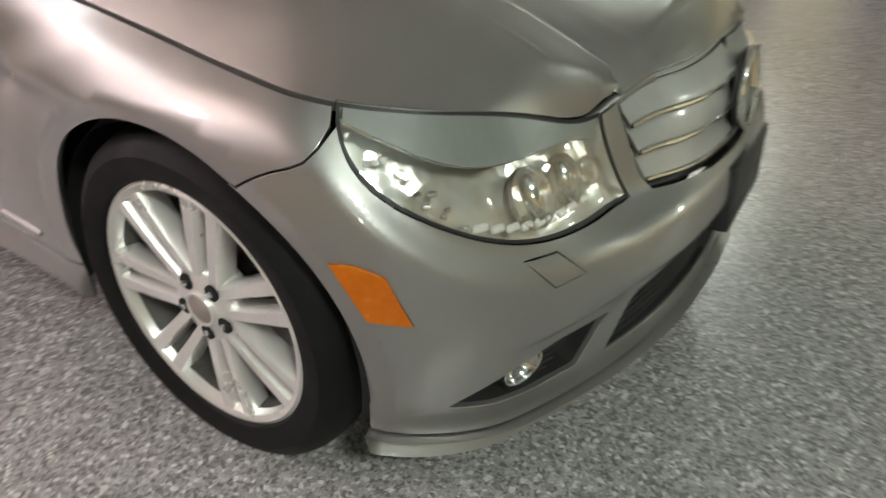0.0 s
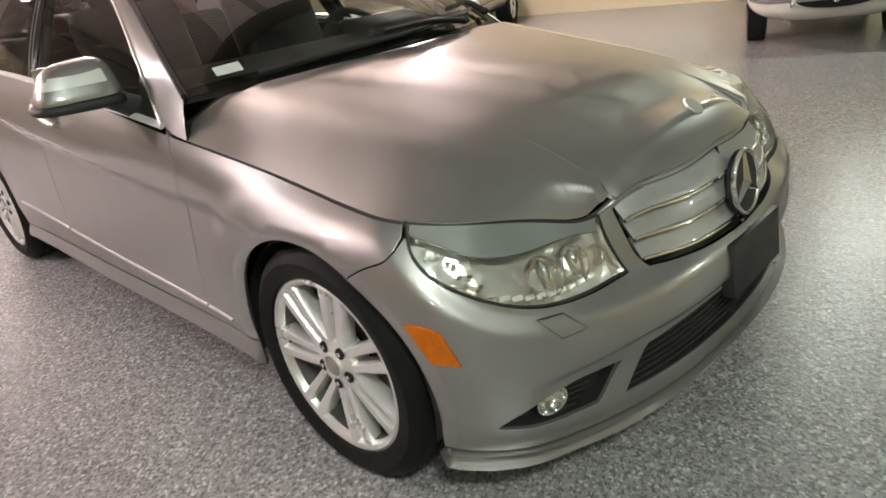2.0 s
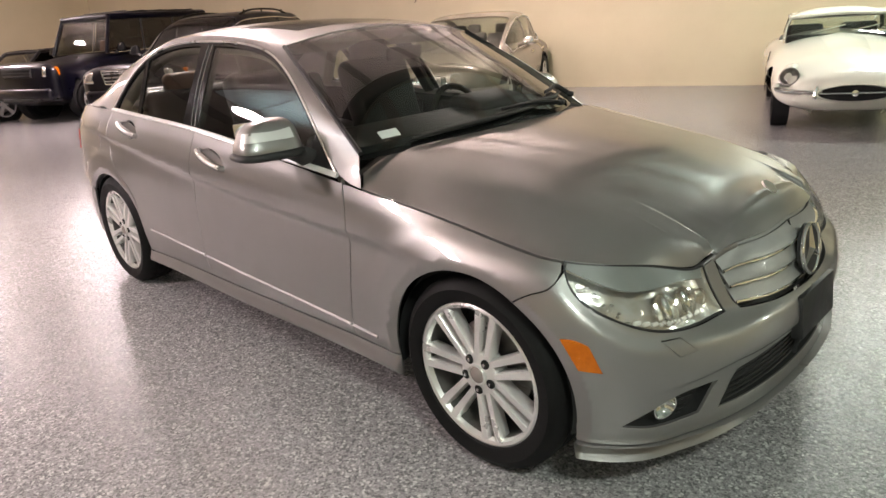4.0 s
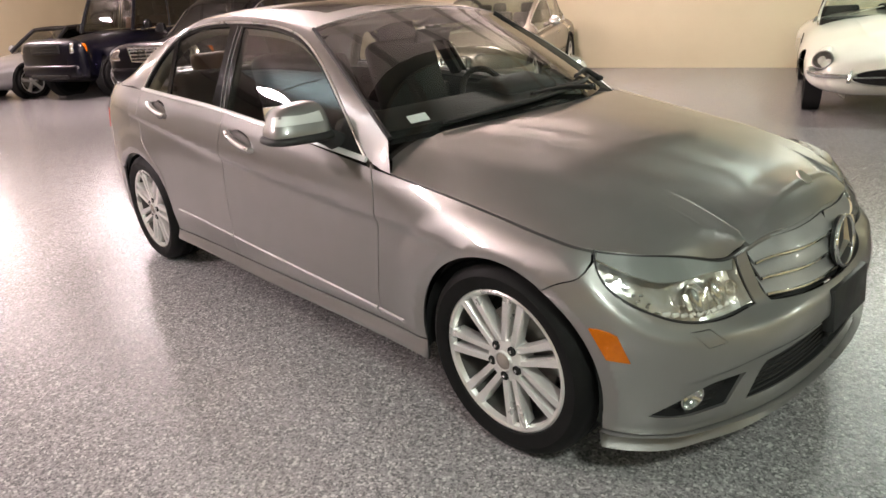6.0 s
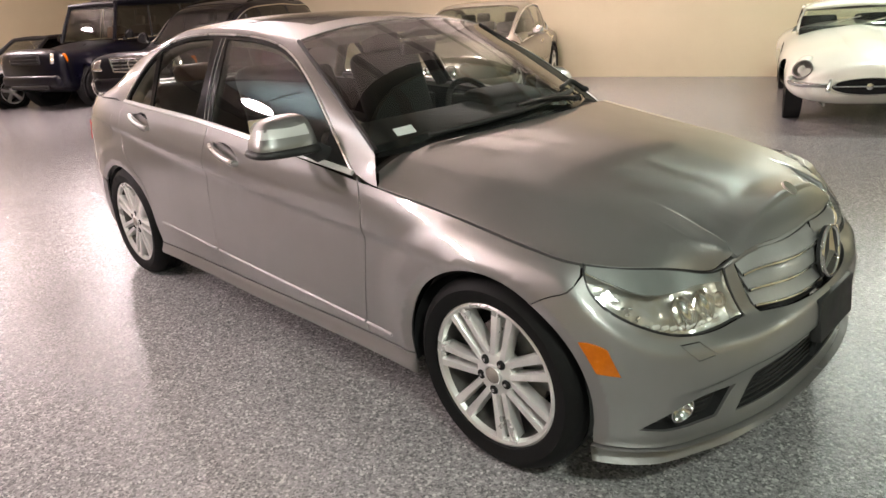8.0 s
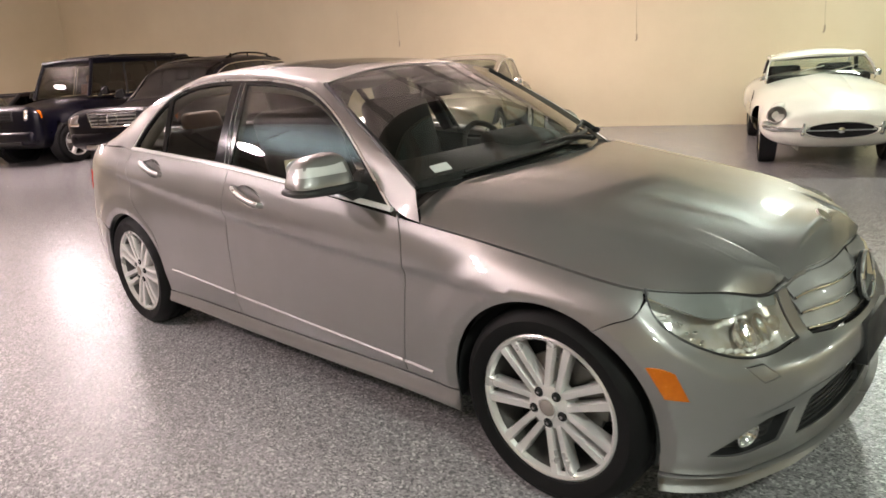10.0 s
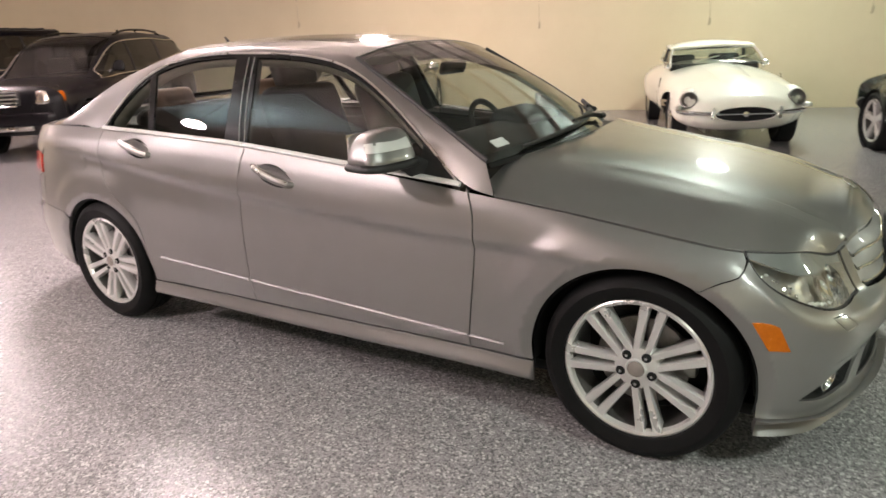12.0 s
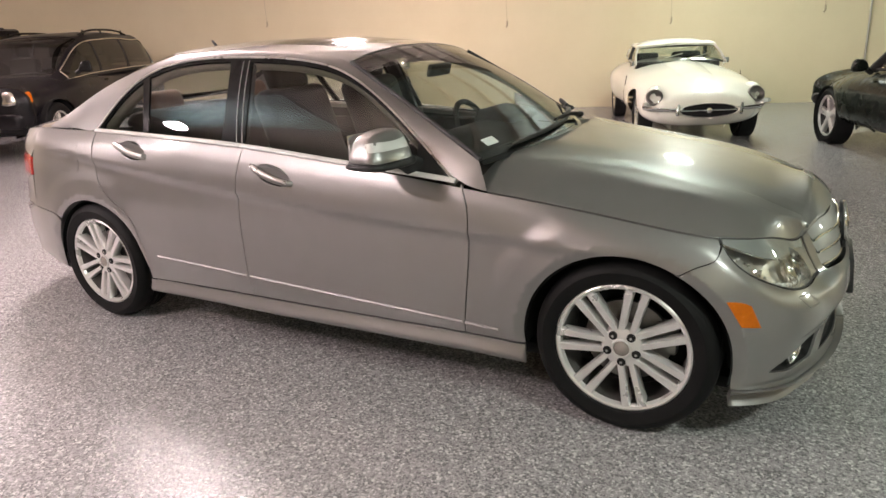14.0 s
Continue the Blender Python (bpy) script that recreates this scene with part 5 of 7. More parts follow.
# round emblem in the grille
em = Matrix.Translation((0.645, 0.03, 0.600)) @ Matrix.Rotation(radians(-8), 4, "Y") @ Matrix.Rotation(math.pi / 2, 4, "Z")
R_E = 0.076
ring = [(R_E + 0.006 * math.cos(t), 0.007 * math.sin(t)) for t in np.linspace(0, 2 * math.pi, 12, endpoint=False)]
star = lathe(ring, 56, em, closed=True)
for k in range(3):
    t = math.pi / 2 + 2 * math.pi * k / 3
    tip = Vector((math.cos(t), 0, math.sin(t))) * R_E
    cross = Vector((-math.sin(t), 0, math.cos(t)))
    sp = bmesh.new()
    base = [sp.verts.new(em @ (cross * 0.016 * a + Vector((0, b, 0)))) for a, b in ((-1, 0.0), (0, -0.014), (1, 0.0), (0, 0.010))]
    end = [sp.verts.new(em @ (tip + cross * 0.003 * a + Vector((0, b, 0)))) for a, b in ((-1, 0.0), (0, -0.006), (1, 0.0), (0, 0.004))]
    for i in range(4):
        sp.faces.new((base[i], base[(i + 1) % 4], end[(i + 1) % 4], end[i]))
    bmesh.ops.recalc_face_normals(sp, faces=sp.faces)
    add(star, sp)
emblem = part("emblem", star, CHROME, grille, "large round chrome emblem")
part("emblem_plate", lathe([(0.0, -0.001), (R_E, -0.001), (R_E + 0.002, 0.016)], 48, em), BLACK, grille, "black disc behind the emblem")

# bumper details
part_in = mesh_object("lower_grille", **sheet(skin(body, intake, h=0.04, edge=-0.03, lift=-0.035, mirror=True)), material=BLACK, parent=front_bumper, label="black lower intake")
for k in range(7):
    z = 0.262 + 0.016 * k
    ss = np.linspace(0.0, float(s_w(0.49 - 0.008 * k)), 24)
    q = body(ss, np.full(24, z)) - np.array([0.020, 0, 0])
    part("bar", tube([tuple(p * (1, -1, 1)) for p in q[::-1]] + [tuple(p) for p in q[1:]], 0.0035, 6), BLACK, part_in)
both("fog_recess", skin(body, FOG, h=0.03, edge=-0.03, lift=-0.040), BLACK, "black fog lamp recess", (front_bumper, front_bumper))
for k in range(6):
    s0, s1 = float(s_w(0.60)), float(s_w(0.665))
    ss = np.linspace(s0 + 0.012 * k * -0.6, s1, 6)
    pair("mesh_bar", lambda: tube([tuple(p) for p in body(np.linspace(float(s_w(0.64 - 0.013 * k)), float(s_w(0.66)), 6), np.full(6, 0.262 + 0.014 * k)) - np.array([0.02, -0.01, 0])], 0.003, 6), BLACK, "", (front_bumper, front_bumper))
fog_m = spot(float(s_w(0.690)), 0.318, -0.014) @ Matrix.Rotation(math.pi / 2, 4, "X")
fogs = pair("fog_lamp", lambda: lathe([(0.038, -0.026), (0.040, 0.0), (0.0385, 0.006), (0.035, 0.006), (0.033, 0.0), (0.026, -0.014), (0.012, -0.022), (0.0, -0.023)], 36, fog_m), CHROME, "round fog lamp with chrome ring", (front_bumper, front_bumper))
pair("lens", lambda: lathe([(0.0, 0.010), (0.02, 0.008), (0.034, 0.003)], 30, fog_m), LENS, "", fogs)
pair("bulb_shield", lambda: lathe([(0.0, -0.004), (0.009, -0.006), (0.011, -0.021)], 16, fog_m), SATIN, "", fogs)
both("washer_cover", skin(body, WASH, gap=0.0018, h=0.02), PAINT, "", (front_bumper, front_bumper))
marker = sxz(loop2(path2([(0.318, 0.541), (0.362, 0.538), (0.384, 0.528)], 0.012), path2([(0.414, 0.455), (0.362, 0.460)], 0.012)))
both("side_marker", skin(body, marker, h=0.012, edge=0.008, lift=0.005), AMBER, "amber reflector lens", (front_bumper, front_bumper))
# black plate holder on the bumper
part("plate_holder", box(0.034, 0.31, 0.135, pose(0.672, 0.02, 0.428, 0, -5, 0), 0.006), BLACK, front_bumper, "empty black number plate holder")

# ---- side details ----
def handle_cup(x, z, tilt):
    y = float(side(np.array([x]), np.array([z]))[0, 1])
    m = pose(x, y + 0.006, z, 0, tilt, 0)
    return y, m


for (x, z, tilt), own in (((-1.482, 0.846, 13.5), front_doors), ((-2.378, 0.920, 11.5), rear_doors)):
    y, m = handle_cup(x, z, tilt)
    pair("handle_cup", lambda: lathe([(0.0, 0.007), (0.6, 0.006), (0.9, 0.002), (1.02, -0.003), (1.05, 0.0)], 40, m @ Matrix.Diagonal((0.092, 1, 0.036, 1))), PAINT, "hollow handle cup", own)
    bar = [(-0.108, 0.002, 0.006), (-0.095, -0.016, 0.008), (-0.05, -0.030, 0.004), (0.0, -0.034, 0.0), (0.05, -0.031, -0.004), (0.098, -0.018, -0.006), (0.112, 0.0, -0.006)]
    pair("handle", lambda: tube([m @ Vector(p) for p in path2(bar, 0.012)], [0.011 + 0.0065 * math.sin(math.pi * i / len(path2(bar, 0.012))) for i in range(len(path2(bar, 0.012)))], 14), PAINT, "body-coloured pull handle", own)
    pair("handle_trim", lambda: tube([m @ (Vector(p) + Vector((0, -0.012, 0.007))) for p in path2(bar[1:-1], 0.012)], 0.0085, 10), SATIN, "bright satin handle strip", own)
    if x > -2:
        pair("key_lock", lambda: cyl(0.010, 0.010, 0.006, m @ Matrix.Translation((-0.118, -0.006, 0.008)) @ Matrix.Rotation(math.pi / 2, 4, "X"), 16), CHROME, "", own)
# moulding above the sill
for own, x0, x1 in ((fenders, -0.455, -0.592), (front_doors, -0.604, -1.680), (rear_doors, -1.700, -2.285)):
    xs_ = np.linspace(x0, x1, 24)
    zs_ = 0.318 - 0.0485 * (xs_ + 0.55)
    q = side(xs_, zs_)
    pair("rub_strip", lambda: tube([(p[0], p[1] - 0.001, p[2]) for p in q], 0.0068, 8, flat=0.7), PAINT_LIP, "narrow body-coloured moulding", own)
# fuel flap groove on the right quarter
flap = sxz(loop2(path2([(-2.80, 0.80), (-2.80, 0.935)], 0.03), path2([(-2.98, 0.935), (-2.98, 0.795)], 0.03)))
mesh_object("fuel_flap", **sheet(skin(body, flap, h=0.03, edge=0.004, lift=0.0018)), material=PAINT, parent=quarters[0])

# door mirrors: a flat-faced shell, narrower at the top, with a lens let into its upper front
def mirror_shell(sx, sy, sz, m, p=4.2, n=36, keep=None, grow=1.0, taper=1.0):
    bm = bmesh.new()
    bmesh.ops.create_uvsphere(bm, u_segments=n, v_segments=n // 2, radius=1.0)
    unit = {}
    for v in bm.verts:
        c = v.co.copy()
        c *= (abs(c.x) ** p + abs(c.y) ** p + abs(c.z) ** p) ** (-1 / p)
        unit[v] = c.copy()
        h = (c.z + 1) / 2 * taper
        lean = 1.0 - 0.42 * h
        v.co = Vector((c.x * sx * lean * grow - 0.018 * h, c.y * sy * (1.0 - 0.34 * h) * grow + 0.016 * h, c.z * sz * (1.0 + 0.10 * c.y) * grow))
    if keep:
        gone = [f for f in bm.faces if not keep(sum((unit[v] for v in f.verts), Vector()) / len(f.verts))]
        bmesh.ops.delete(bm, geom=gone, context="FACES")
    bmesh.ops.transform(bm, matrix=m, verts=bm.verts)
    return bm


mm = pose(-0.862, -0.962, 0.992, 0, 0, -10)
mirrors = pair("door_mirror", lambda: mirror_shell(0.094, 0.136, 0.066, mm, 3.6), PAINT, "body-coloured mirror shell", front_doors)
pair("mirror_base", lambda: mirror_shell(0.094, 0.138, 0.020, mm @ Matrix.Translation((-0.002, 0.002, -0.052)), 3.4, taper=0.1), BLACK, "black mirror underside", mirrors)
pair("turn_lens", lambda: mirror_shell(0.094, 0.136, 0.066, mm, 3.6, 60, lambda c: c.x > 0.15 and 0.02 < c.z < 0.44 and -0.98 < c.y < 0.66, 1.016), REFLECTOR, "clear turn signal lens", mirrors)
pair("mirror_glass", lambda: box(0.004, 0.17, 0.098, mm @ Matrix.Translation((-0.082, 0, 0.004)), 0.001), CHROME, "mirror glass", mirrors)
pair("mirror_stalk", lambda: tube([(-0.80, -0.82, 0.900), (-0.81, -0.86, 0.925), (-0.83, -0.90, 0.945)], [0.045, 0.04, 0.035], 10, flat=0.5), BLACK, "black mirror stalk", mirrors)
sail = loop2([(-0.655, 0.874), (-0.745, 0.946), (-0.80, 0.985)], [(-0.80, float(belt_z(-0.8)) + 0.006)])
# the left mirror stands folded back a little
mirrors[1].matrix_basis = Matrix.Translation((-0.10, -0.06, -0.01))
both("mirror_triangle", skin(flank, sail, h=0.03, edge=0.006, lift=0.001), BLACK, "black mirror corner trim", front_doors)

# scuttle: black grating between hood and windscreen
def scuttle(a, b):
    a, b = np.asarray(a, float), np.asarray(b, float)
    w = a * 0.785
    x = hood_rear(np.abs(w)) + 0.01 - b * (0.055 + 0.03 * (1 - a * a) + 0.19 * np.clip(a, 0, 1) ** 2)
    z0 = hood_surface(hood_rear(np.abs(w)) + 0.006, w)[:, 2] - 0.012
    return np.stack([x, w, z0 + 0.004 * b], 1)


mesh_object("scuttle", **sheet(skin(scuttle, rect(-1, 1, 0, 1, 30, 3), h=0.15, edge=0)), material=BLACK, parent=car, label="black plastic scuttle panel")
# wipers lie low on the glass
def on_glass(points, lift):
    q = path2([(u, v) for u, v in points], 0.05)
    return [tuple(p) for p in windshield(q[:, 0], q[:, 1]) + np.array([0.012, 0, 0.9]) * lift]


for blade, arm, cap in (([(-0.70, 0.012), (-0.30, 0.022), (0.10, 0.036), (0.30, 0.046)], [(0.52, -0.02), (0.30, 0.03), (-0.05, 0.042)], (0.52, -0.02)),
                        ([(0.22, 0.075), (0.45, 0.062), (0.68, 0.062), (0.84, 0.075)], [(0.90, -0.02), (0.86, 0.085), (0.70, 0.10), (0.50, 0.085)], (0.90, -0.015))):
    pts = on_glass(blade, 0.016)
    wp = part("wiper", tube(pts, [0.005 + 0.006 * math.sin(math.pi * (i + 0.5) / len(pts)) for i in range(len(pts))], 8), BLACK, car, "black wiper blade")
    pts = on_glass(arm, 0.034)
    part("wiper_arm", tube(pts, [0.014 - 0.006 * i / len(pts) for i in range(len(pts))], 8, flat=0.6), BLACK, wp)
    part("pivot_cap", ball(0.021, Matrix.Translation(on_glass([cap, (cap[0] - 0.01, cap[1])], 0.034)[0]) @ Matrix.Diagonal((1, 1, 0.7, 1)), 14), BLACK, wp)
# paper label inside the windscreen, low in the passenger's corner
lab = loop2(path2([(-0.845, 0.07), (-0.735, 0.07)], 0.02), path2([(-0.735, 0.122), (-0.845, 0.122)], 0.02))
mesh_object("window_label", **sheet(skin(windshield, lab, h=0.05, edge=0, lift=0.002)), material=PAPER, parent=ws, label="pale green paper label in the glass")

# ---- cabin ----
part("cabin_floor", box(2.3, 1.5, 0.05, Matrix.Translation((-1.75, 0, 0.33)), 0.01), DARK, car, "dark cabin carpet")
bm = box(0.42, 1.46, 0.16, pose(-0.78, 0, 0.86, 0, 8, 0), 0.05, 3)
add(bm, box(0.22, 0.40, 0.09, pose(-0.90, 0.36, 0.95, 0, 10, 0), 0.04, 3))
add(bm, box(0.30, 0.24, 0.40, pose(-1.0, 0, 0.66, 0, 30, 0), 0.04, 3))
dash = part("dashboard", bm, LEATHER, car, "dark padded dashboard")
part("trim_strip", box(0.012, 1.36, 0.05, pose(-0.985, 0, 0.83, 0, 12, 0), 0.004), WOOD, dash, "dark wood trim strip")
wheel_m = pose(-1.08, 0.36, 0.86, 0, 65, 0)
bm = bmesh.new()
bm = lathe([(0.185 + 0.015 * math.cos(t), 0.015 * math.sin(t)) for t in np.linspace(0, 2 * math.pi, 10, endpoint=False)], 44, wheel_m @ Matrix.Rotation(math.pi / 2, 4, "X"), closed=True)
add(bm, box(0.03, 0.36, 0.05, wheel_m @ Matrix.Rotation(math.pi / 2, 4, "Y"), 0.012))
add(bm, ball(0.062, wheel_m @ Matrix.Diagonal((1, 1.1, 0.5, 1)), 16))
part("steering_wheel", bm, LEATHER, car, "dark leather steering wheel")


def seat(x, y, back_tilt=18):
    bm = box(0.50, 0.50, 0.16, pose(x, y, 0.55, 0, -8, 0), 0.06, 3)
    st = part("seat", bm, LEATHER, car, "dark leather front seat")
    m = pose(x - 0.27, y, 0.60, 0, -back_tilt, 0)
    part("seat_back", box(0.13, 0.48, 0.60, m @ Matrix.Translation((0, 0, 0.30)), 0.055, 3), LEATHER, st)
    part("headrest", box(0.09, 0.26, 0.17, m @ Matrix.Translation((0.01, 0, 0.665)), 0.04, 3), LEATHER, st)
    for sy in (-0.06, 0.06):
        part("headrest_post", tube([m @ Vector((0, sy, 0.56)), m @ Vector((0.005, sy, 0.66))], 0.007, 8), CHROME, st)


seat(-1.30, -0.36)
seat(-1.30, 0.36)
bench = part("rear_bench", box(0.50, 1.28, 0.18, pose(-2.20, 0, 0.56, 0, -8, 0), 0.06, 3), LEATHER, car, "dark leather rear bench")
mb = pose(-2.44, 0, 0.62, 0, -24, 0)
part("bench_back", box(0.13, 1.26, 0.50, mb @ Matrix.Translation((0, 0, 0.24)), 0.05, 3), LEATHER, bench)
for y in (-0.36, 0.36):
    part("headrest", box(0.09, 0.25, 0.15, mb @ Matrix.Translation((0.0, y, 0.515)), 0.04, 3), TAN, bench)
part("parcel_shelf", box(0.50, 1.30, 0.03, pose(-2.86, 0, 0.99), 0.01), LEATHER, car)
hl = loop2(path2([(-1.30, -0.52), (-2.28, -0.52)], 0.06), path2([(-2.28, -0.52), (-2.42, 0.0), (-2.28, 0.52)], 0.06), path2([(-2.28, 0.52), (-1.30, 0.52)], 0.06))
mesh_object("headliner", **sheet(skin(lambda a, b: roof_surface(a, b) - np.array([0, 0, 0.035]), hl, h=0.08, edge=0)), material=CLOTH, parent=car, label="grey cloth headliner")
part("inner_mirror", box(0.025, 0.22, 0.06, pose(-1.10, 0, 1.215, 0, 15, 0), 0.012, 3), BLACK, car, "black rear-view mirror")
for y in (-0.33, 0.33):
    part("sun_visor", box(0.16, 0.40, 0.02, pose(-1.30, y, 1.272, 0, -14, 0), 0.008), CLOTH, car)
for sg in (-1, 1):
    rail = flank(DLO_TOP[::2, 0], DLO_TOP[::2, 1] - 0.028)
    part("roof_rail_trim", tube([(p[0], -sg * (p[1] + 0.055), p[2]) for p in rail], 0.034, 10), CLOTH, car, "cloth-covered inner roof rail")
    for x0, x1 in ((-0.72, -1.62), (-1.78, -2.42)):
        part("door_card", box(abs(x1 - x0), 0.05, 0.50, pose((x0 + x1) / 2, sg * 0.775, 0.65), 0.02), LEATHER, car)
    part("b_pillar_trim", box(0.08, 0.03, 0.40, pose(-1.740, sg * 0.695, 1.12, sg * 29, -9, 0), 0.012), BLACK, car)


# ---- the other cars in the hall ----
def place(x, y, heading):
    """A car's frame: front axle at (x, y) on the floor, nose along heading degrees."""
    return pose(x, y, 0, 0, 0, heading)


def loft(spec, n=64, m=14, close=True):
    """A body shell from curves along x: half width w, bottom zb, top zt, and squareness p. Returns a bmesh."""
    w, zb, zt, x0, x1, p = spec
    bm = bmesh.new()
    rings = []
    for x in np.linspace(x0, x1, n):
        ww, b, t = max(float(w(x)), 0.02), float(zb(x)), float(zt(x))
        c, h = (b + t) / 2, (t - b) / 2
        ring = []
        for k in range(2 * m):
            a = 2 * math.pi * (k + 0.5) / (2 * m)
            ca, sa = math.cos(a), math.sin(a)
            px = p if sa > 0 else p + 1.5
            y = ww * math.copysign(abs(ca) ** (2 / px), ca)
            z = c + h * math.copysign(abs(sa) ** (2 / (p + 0.6)), sa)
            ring.append(bm.verts.new((x, y, z)))
        rings.append(ring)
    for a, b in zip(rings, rings[1:]):
        for k in range(2 * m):
            bm.faces.new((a[k], a[(k + 1) % (2 * m)], b[(k + 1) % (2 * m)], b[k]))
    if close:
        bm.faces.new(rings[0])
        bm.faces.new(rings[-1])
    bmesh.ops.recalc_face_normals(bm, faces=bm.faces)
    return bm


def quad_sheet(corners, n=8, bulge=0.0, out=(0, 0, 1)):
    """A slightly bowed four-cornered sheet."""
    a, b, c, d = (Vector(p) for p in corners)
    out = Vector(out)
    bm = bmesh.new()
    g = []
    for i in range(n + 1):
        row = []
        for j in range(n + 1):
            u, v = i / n, j / n
            p = (a * (1 - u) + b * u) * (1 - v) + (d * (1 - u) + c * u) * v
            row.append(bm.verts.new(p + out * bulge * 4 * math.sqrt(max(0, u * (1 - u) * v * (1 - v)))))
        g.append(row)
    for i in range(n):
        for j in range(n):
            bm.faces.new((g[i][j], g[i + 1][j], g[i + 1][j + 1], g[i][j + 1]))
    return bm


def shrink(corners, k):
    c = sum((Vector(p) for p in corners), Vector()) / 4
    return [Vector(p) + (c - Vector(p)).normalized() * k for p in corners]


def greenhouse(t, paint, cowl, roof_f, roof_r, tail, pillars, frame_mat=None, roof_mat=None, glass=None, bow=0.03, crown=0.035, thick=0.034, side_glass=None, post=0.042):
    """Roof, glass and pillars. cowl, roof_f, roof_r, tail: (x, half width, z). pillars: fractions along the side for the posts."""
    glass = glass or GLASS
    frame_mat = frame_mat or paint
    P = lambda p, s: Vector((p[0], s * p[1], p[2]))
    # roof
    bm = quad_sheet([P(roof_f, 1), P(roof_r, 1), P(roof_r, -1), P(roof_f, -1)], 10, crown)
    under = quad_sheet([P(roof_f, 1), P(roof_r, 1), P(roof_r, -1), P(roof_f, -1)], 10, crown * 0.6)
    bmesh.ops.translate(under, vec=(0, 0, -thick), verts=under.verts)
    bmesh.ops.reverse_faces(under, faces=under.faces)
    roof_ob = part("roof", bm, roof_mat or paint, t)
    part("roof_lining", under, LEATHER, t)
    # windscreen and rear glass
    wsq = [P(cowl, -1), P(cowl, 1), P(roof_f, 1), P(roof_f, -1)]
    part("windscreen", quad_sheet(shrink(wsq, 0.045), 8, bow, (1, 0, 0.5)), glass, t, "clear windscreen")
    rq = [P(tail, 1), P(tail, -1), P(roof_r, -1), P(roof_r, 1)]
    part("rear_glass", quad_sheet(shrink(rq, 0.05), 8, bow, (-1, 0, 0.5)), side_glass or glass, t)
    for s in (-1, 1):
        for a, b in ((cowl, roof_f), (tail, roof_r)):
            part("pillar", tube([P(a, s), (P(a, s) + P(b, s)) / 2 + Vector((0, s * 0.01, 0.012)), P(b, s)], [post * 1.15, post, post], 8, flat=0.8), frame_mat, t)
        for rr in (roof_f, roof_r):
            if s > 0:
                part("roof_header", tube([P(rr, -1), P(rr, 0) + Vector((0, 0, crown * 0.35)), P(rr, 1)], thick, 8, flat=0.8), roof_mat or paint, t)
        part("roof_edge", tube([P(roof_f, s), (P(roof_f, s) + P(roof_r, s)) / 2 + Vector((0, s * 0.015, 0.012)), P(roof_r, s)], thick * 1.15, 8, flat=0.8), roof_mat or frame_mat, t)
        side_q = [P(cowl, s), P(tail, s), P(roof_r, s), P(roof_f, s)]
        prev = 0.0
        for k, f in enumerate((*pillars, 1.0)):
            lo = lambda q: side_q[0].lerp(side_q[1], q)
            hi = lambda q: side_q[3].lerp(side_q[2], q)
            pane = shrink([lo(prev), lo(f), hi(f), hi(prev)], 0.04)
            part("side_pane", quad_sheet(pane, 4, 0.01, (0, s, 0.2)), side_glass or glass, t)
            if f < 1.0:
                part("post", tube([lo(f), hi(f)], 0.03, 8, flat=0.6), BLACK, t)
            prev = f
        part("sill_strip", tube([side_q[0], side_q[1]], 0.014, 6), CHROME if frame_mat is paint else frame_mat, t)
    return roof_ob


# a cabin's half section, belt to crown: (share of the width, share of the height)
SECTION = [(1.0, 0.0), (0.985, 0.22), (0.940, 0.50), (0.865, 0.77), (0.78, 0.895), (0.60, 0.965), (0.30, 0.994), (0.0, 1.0)]


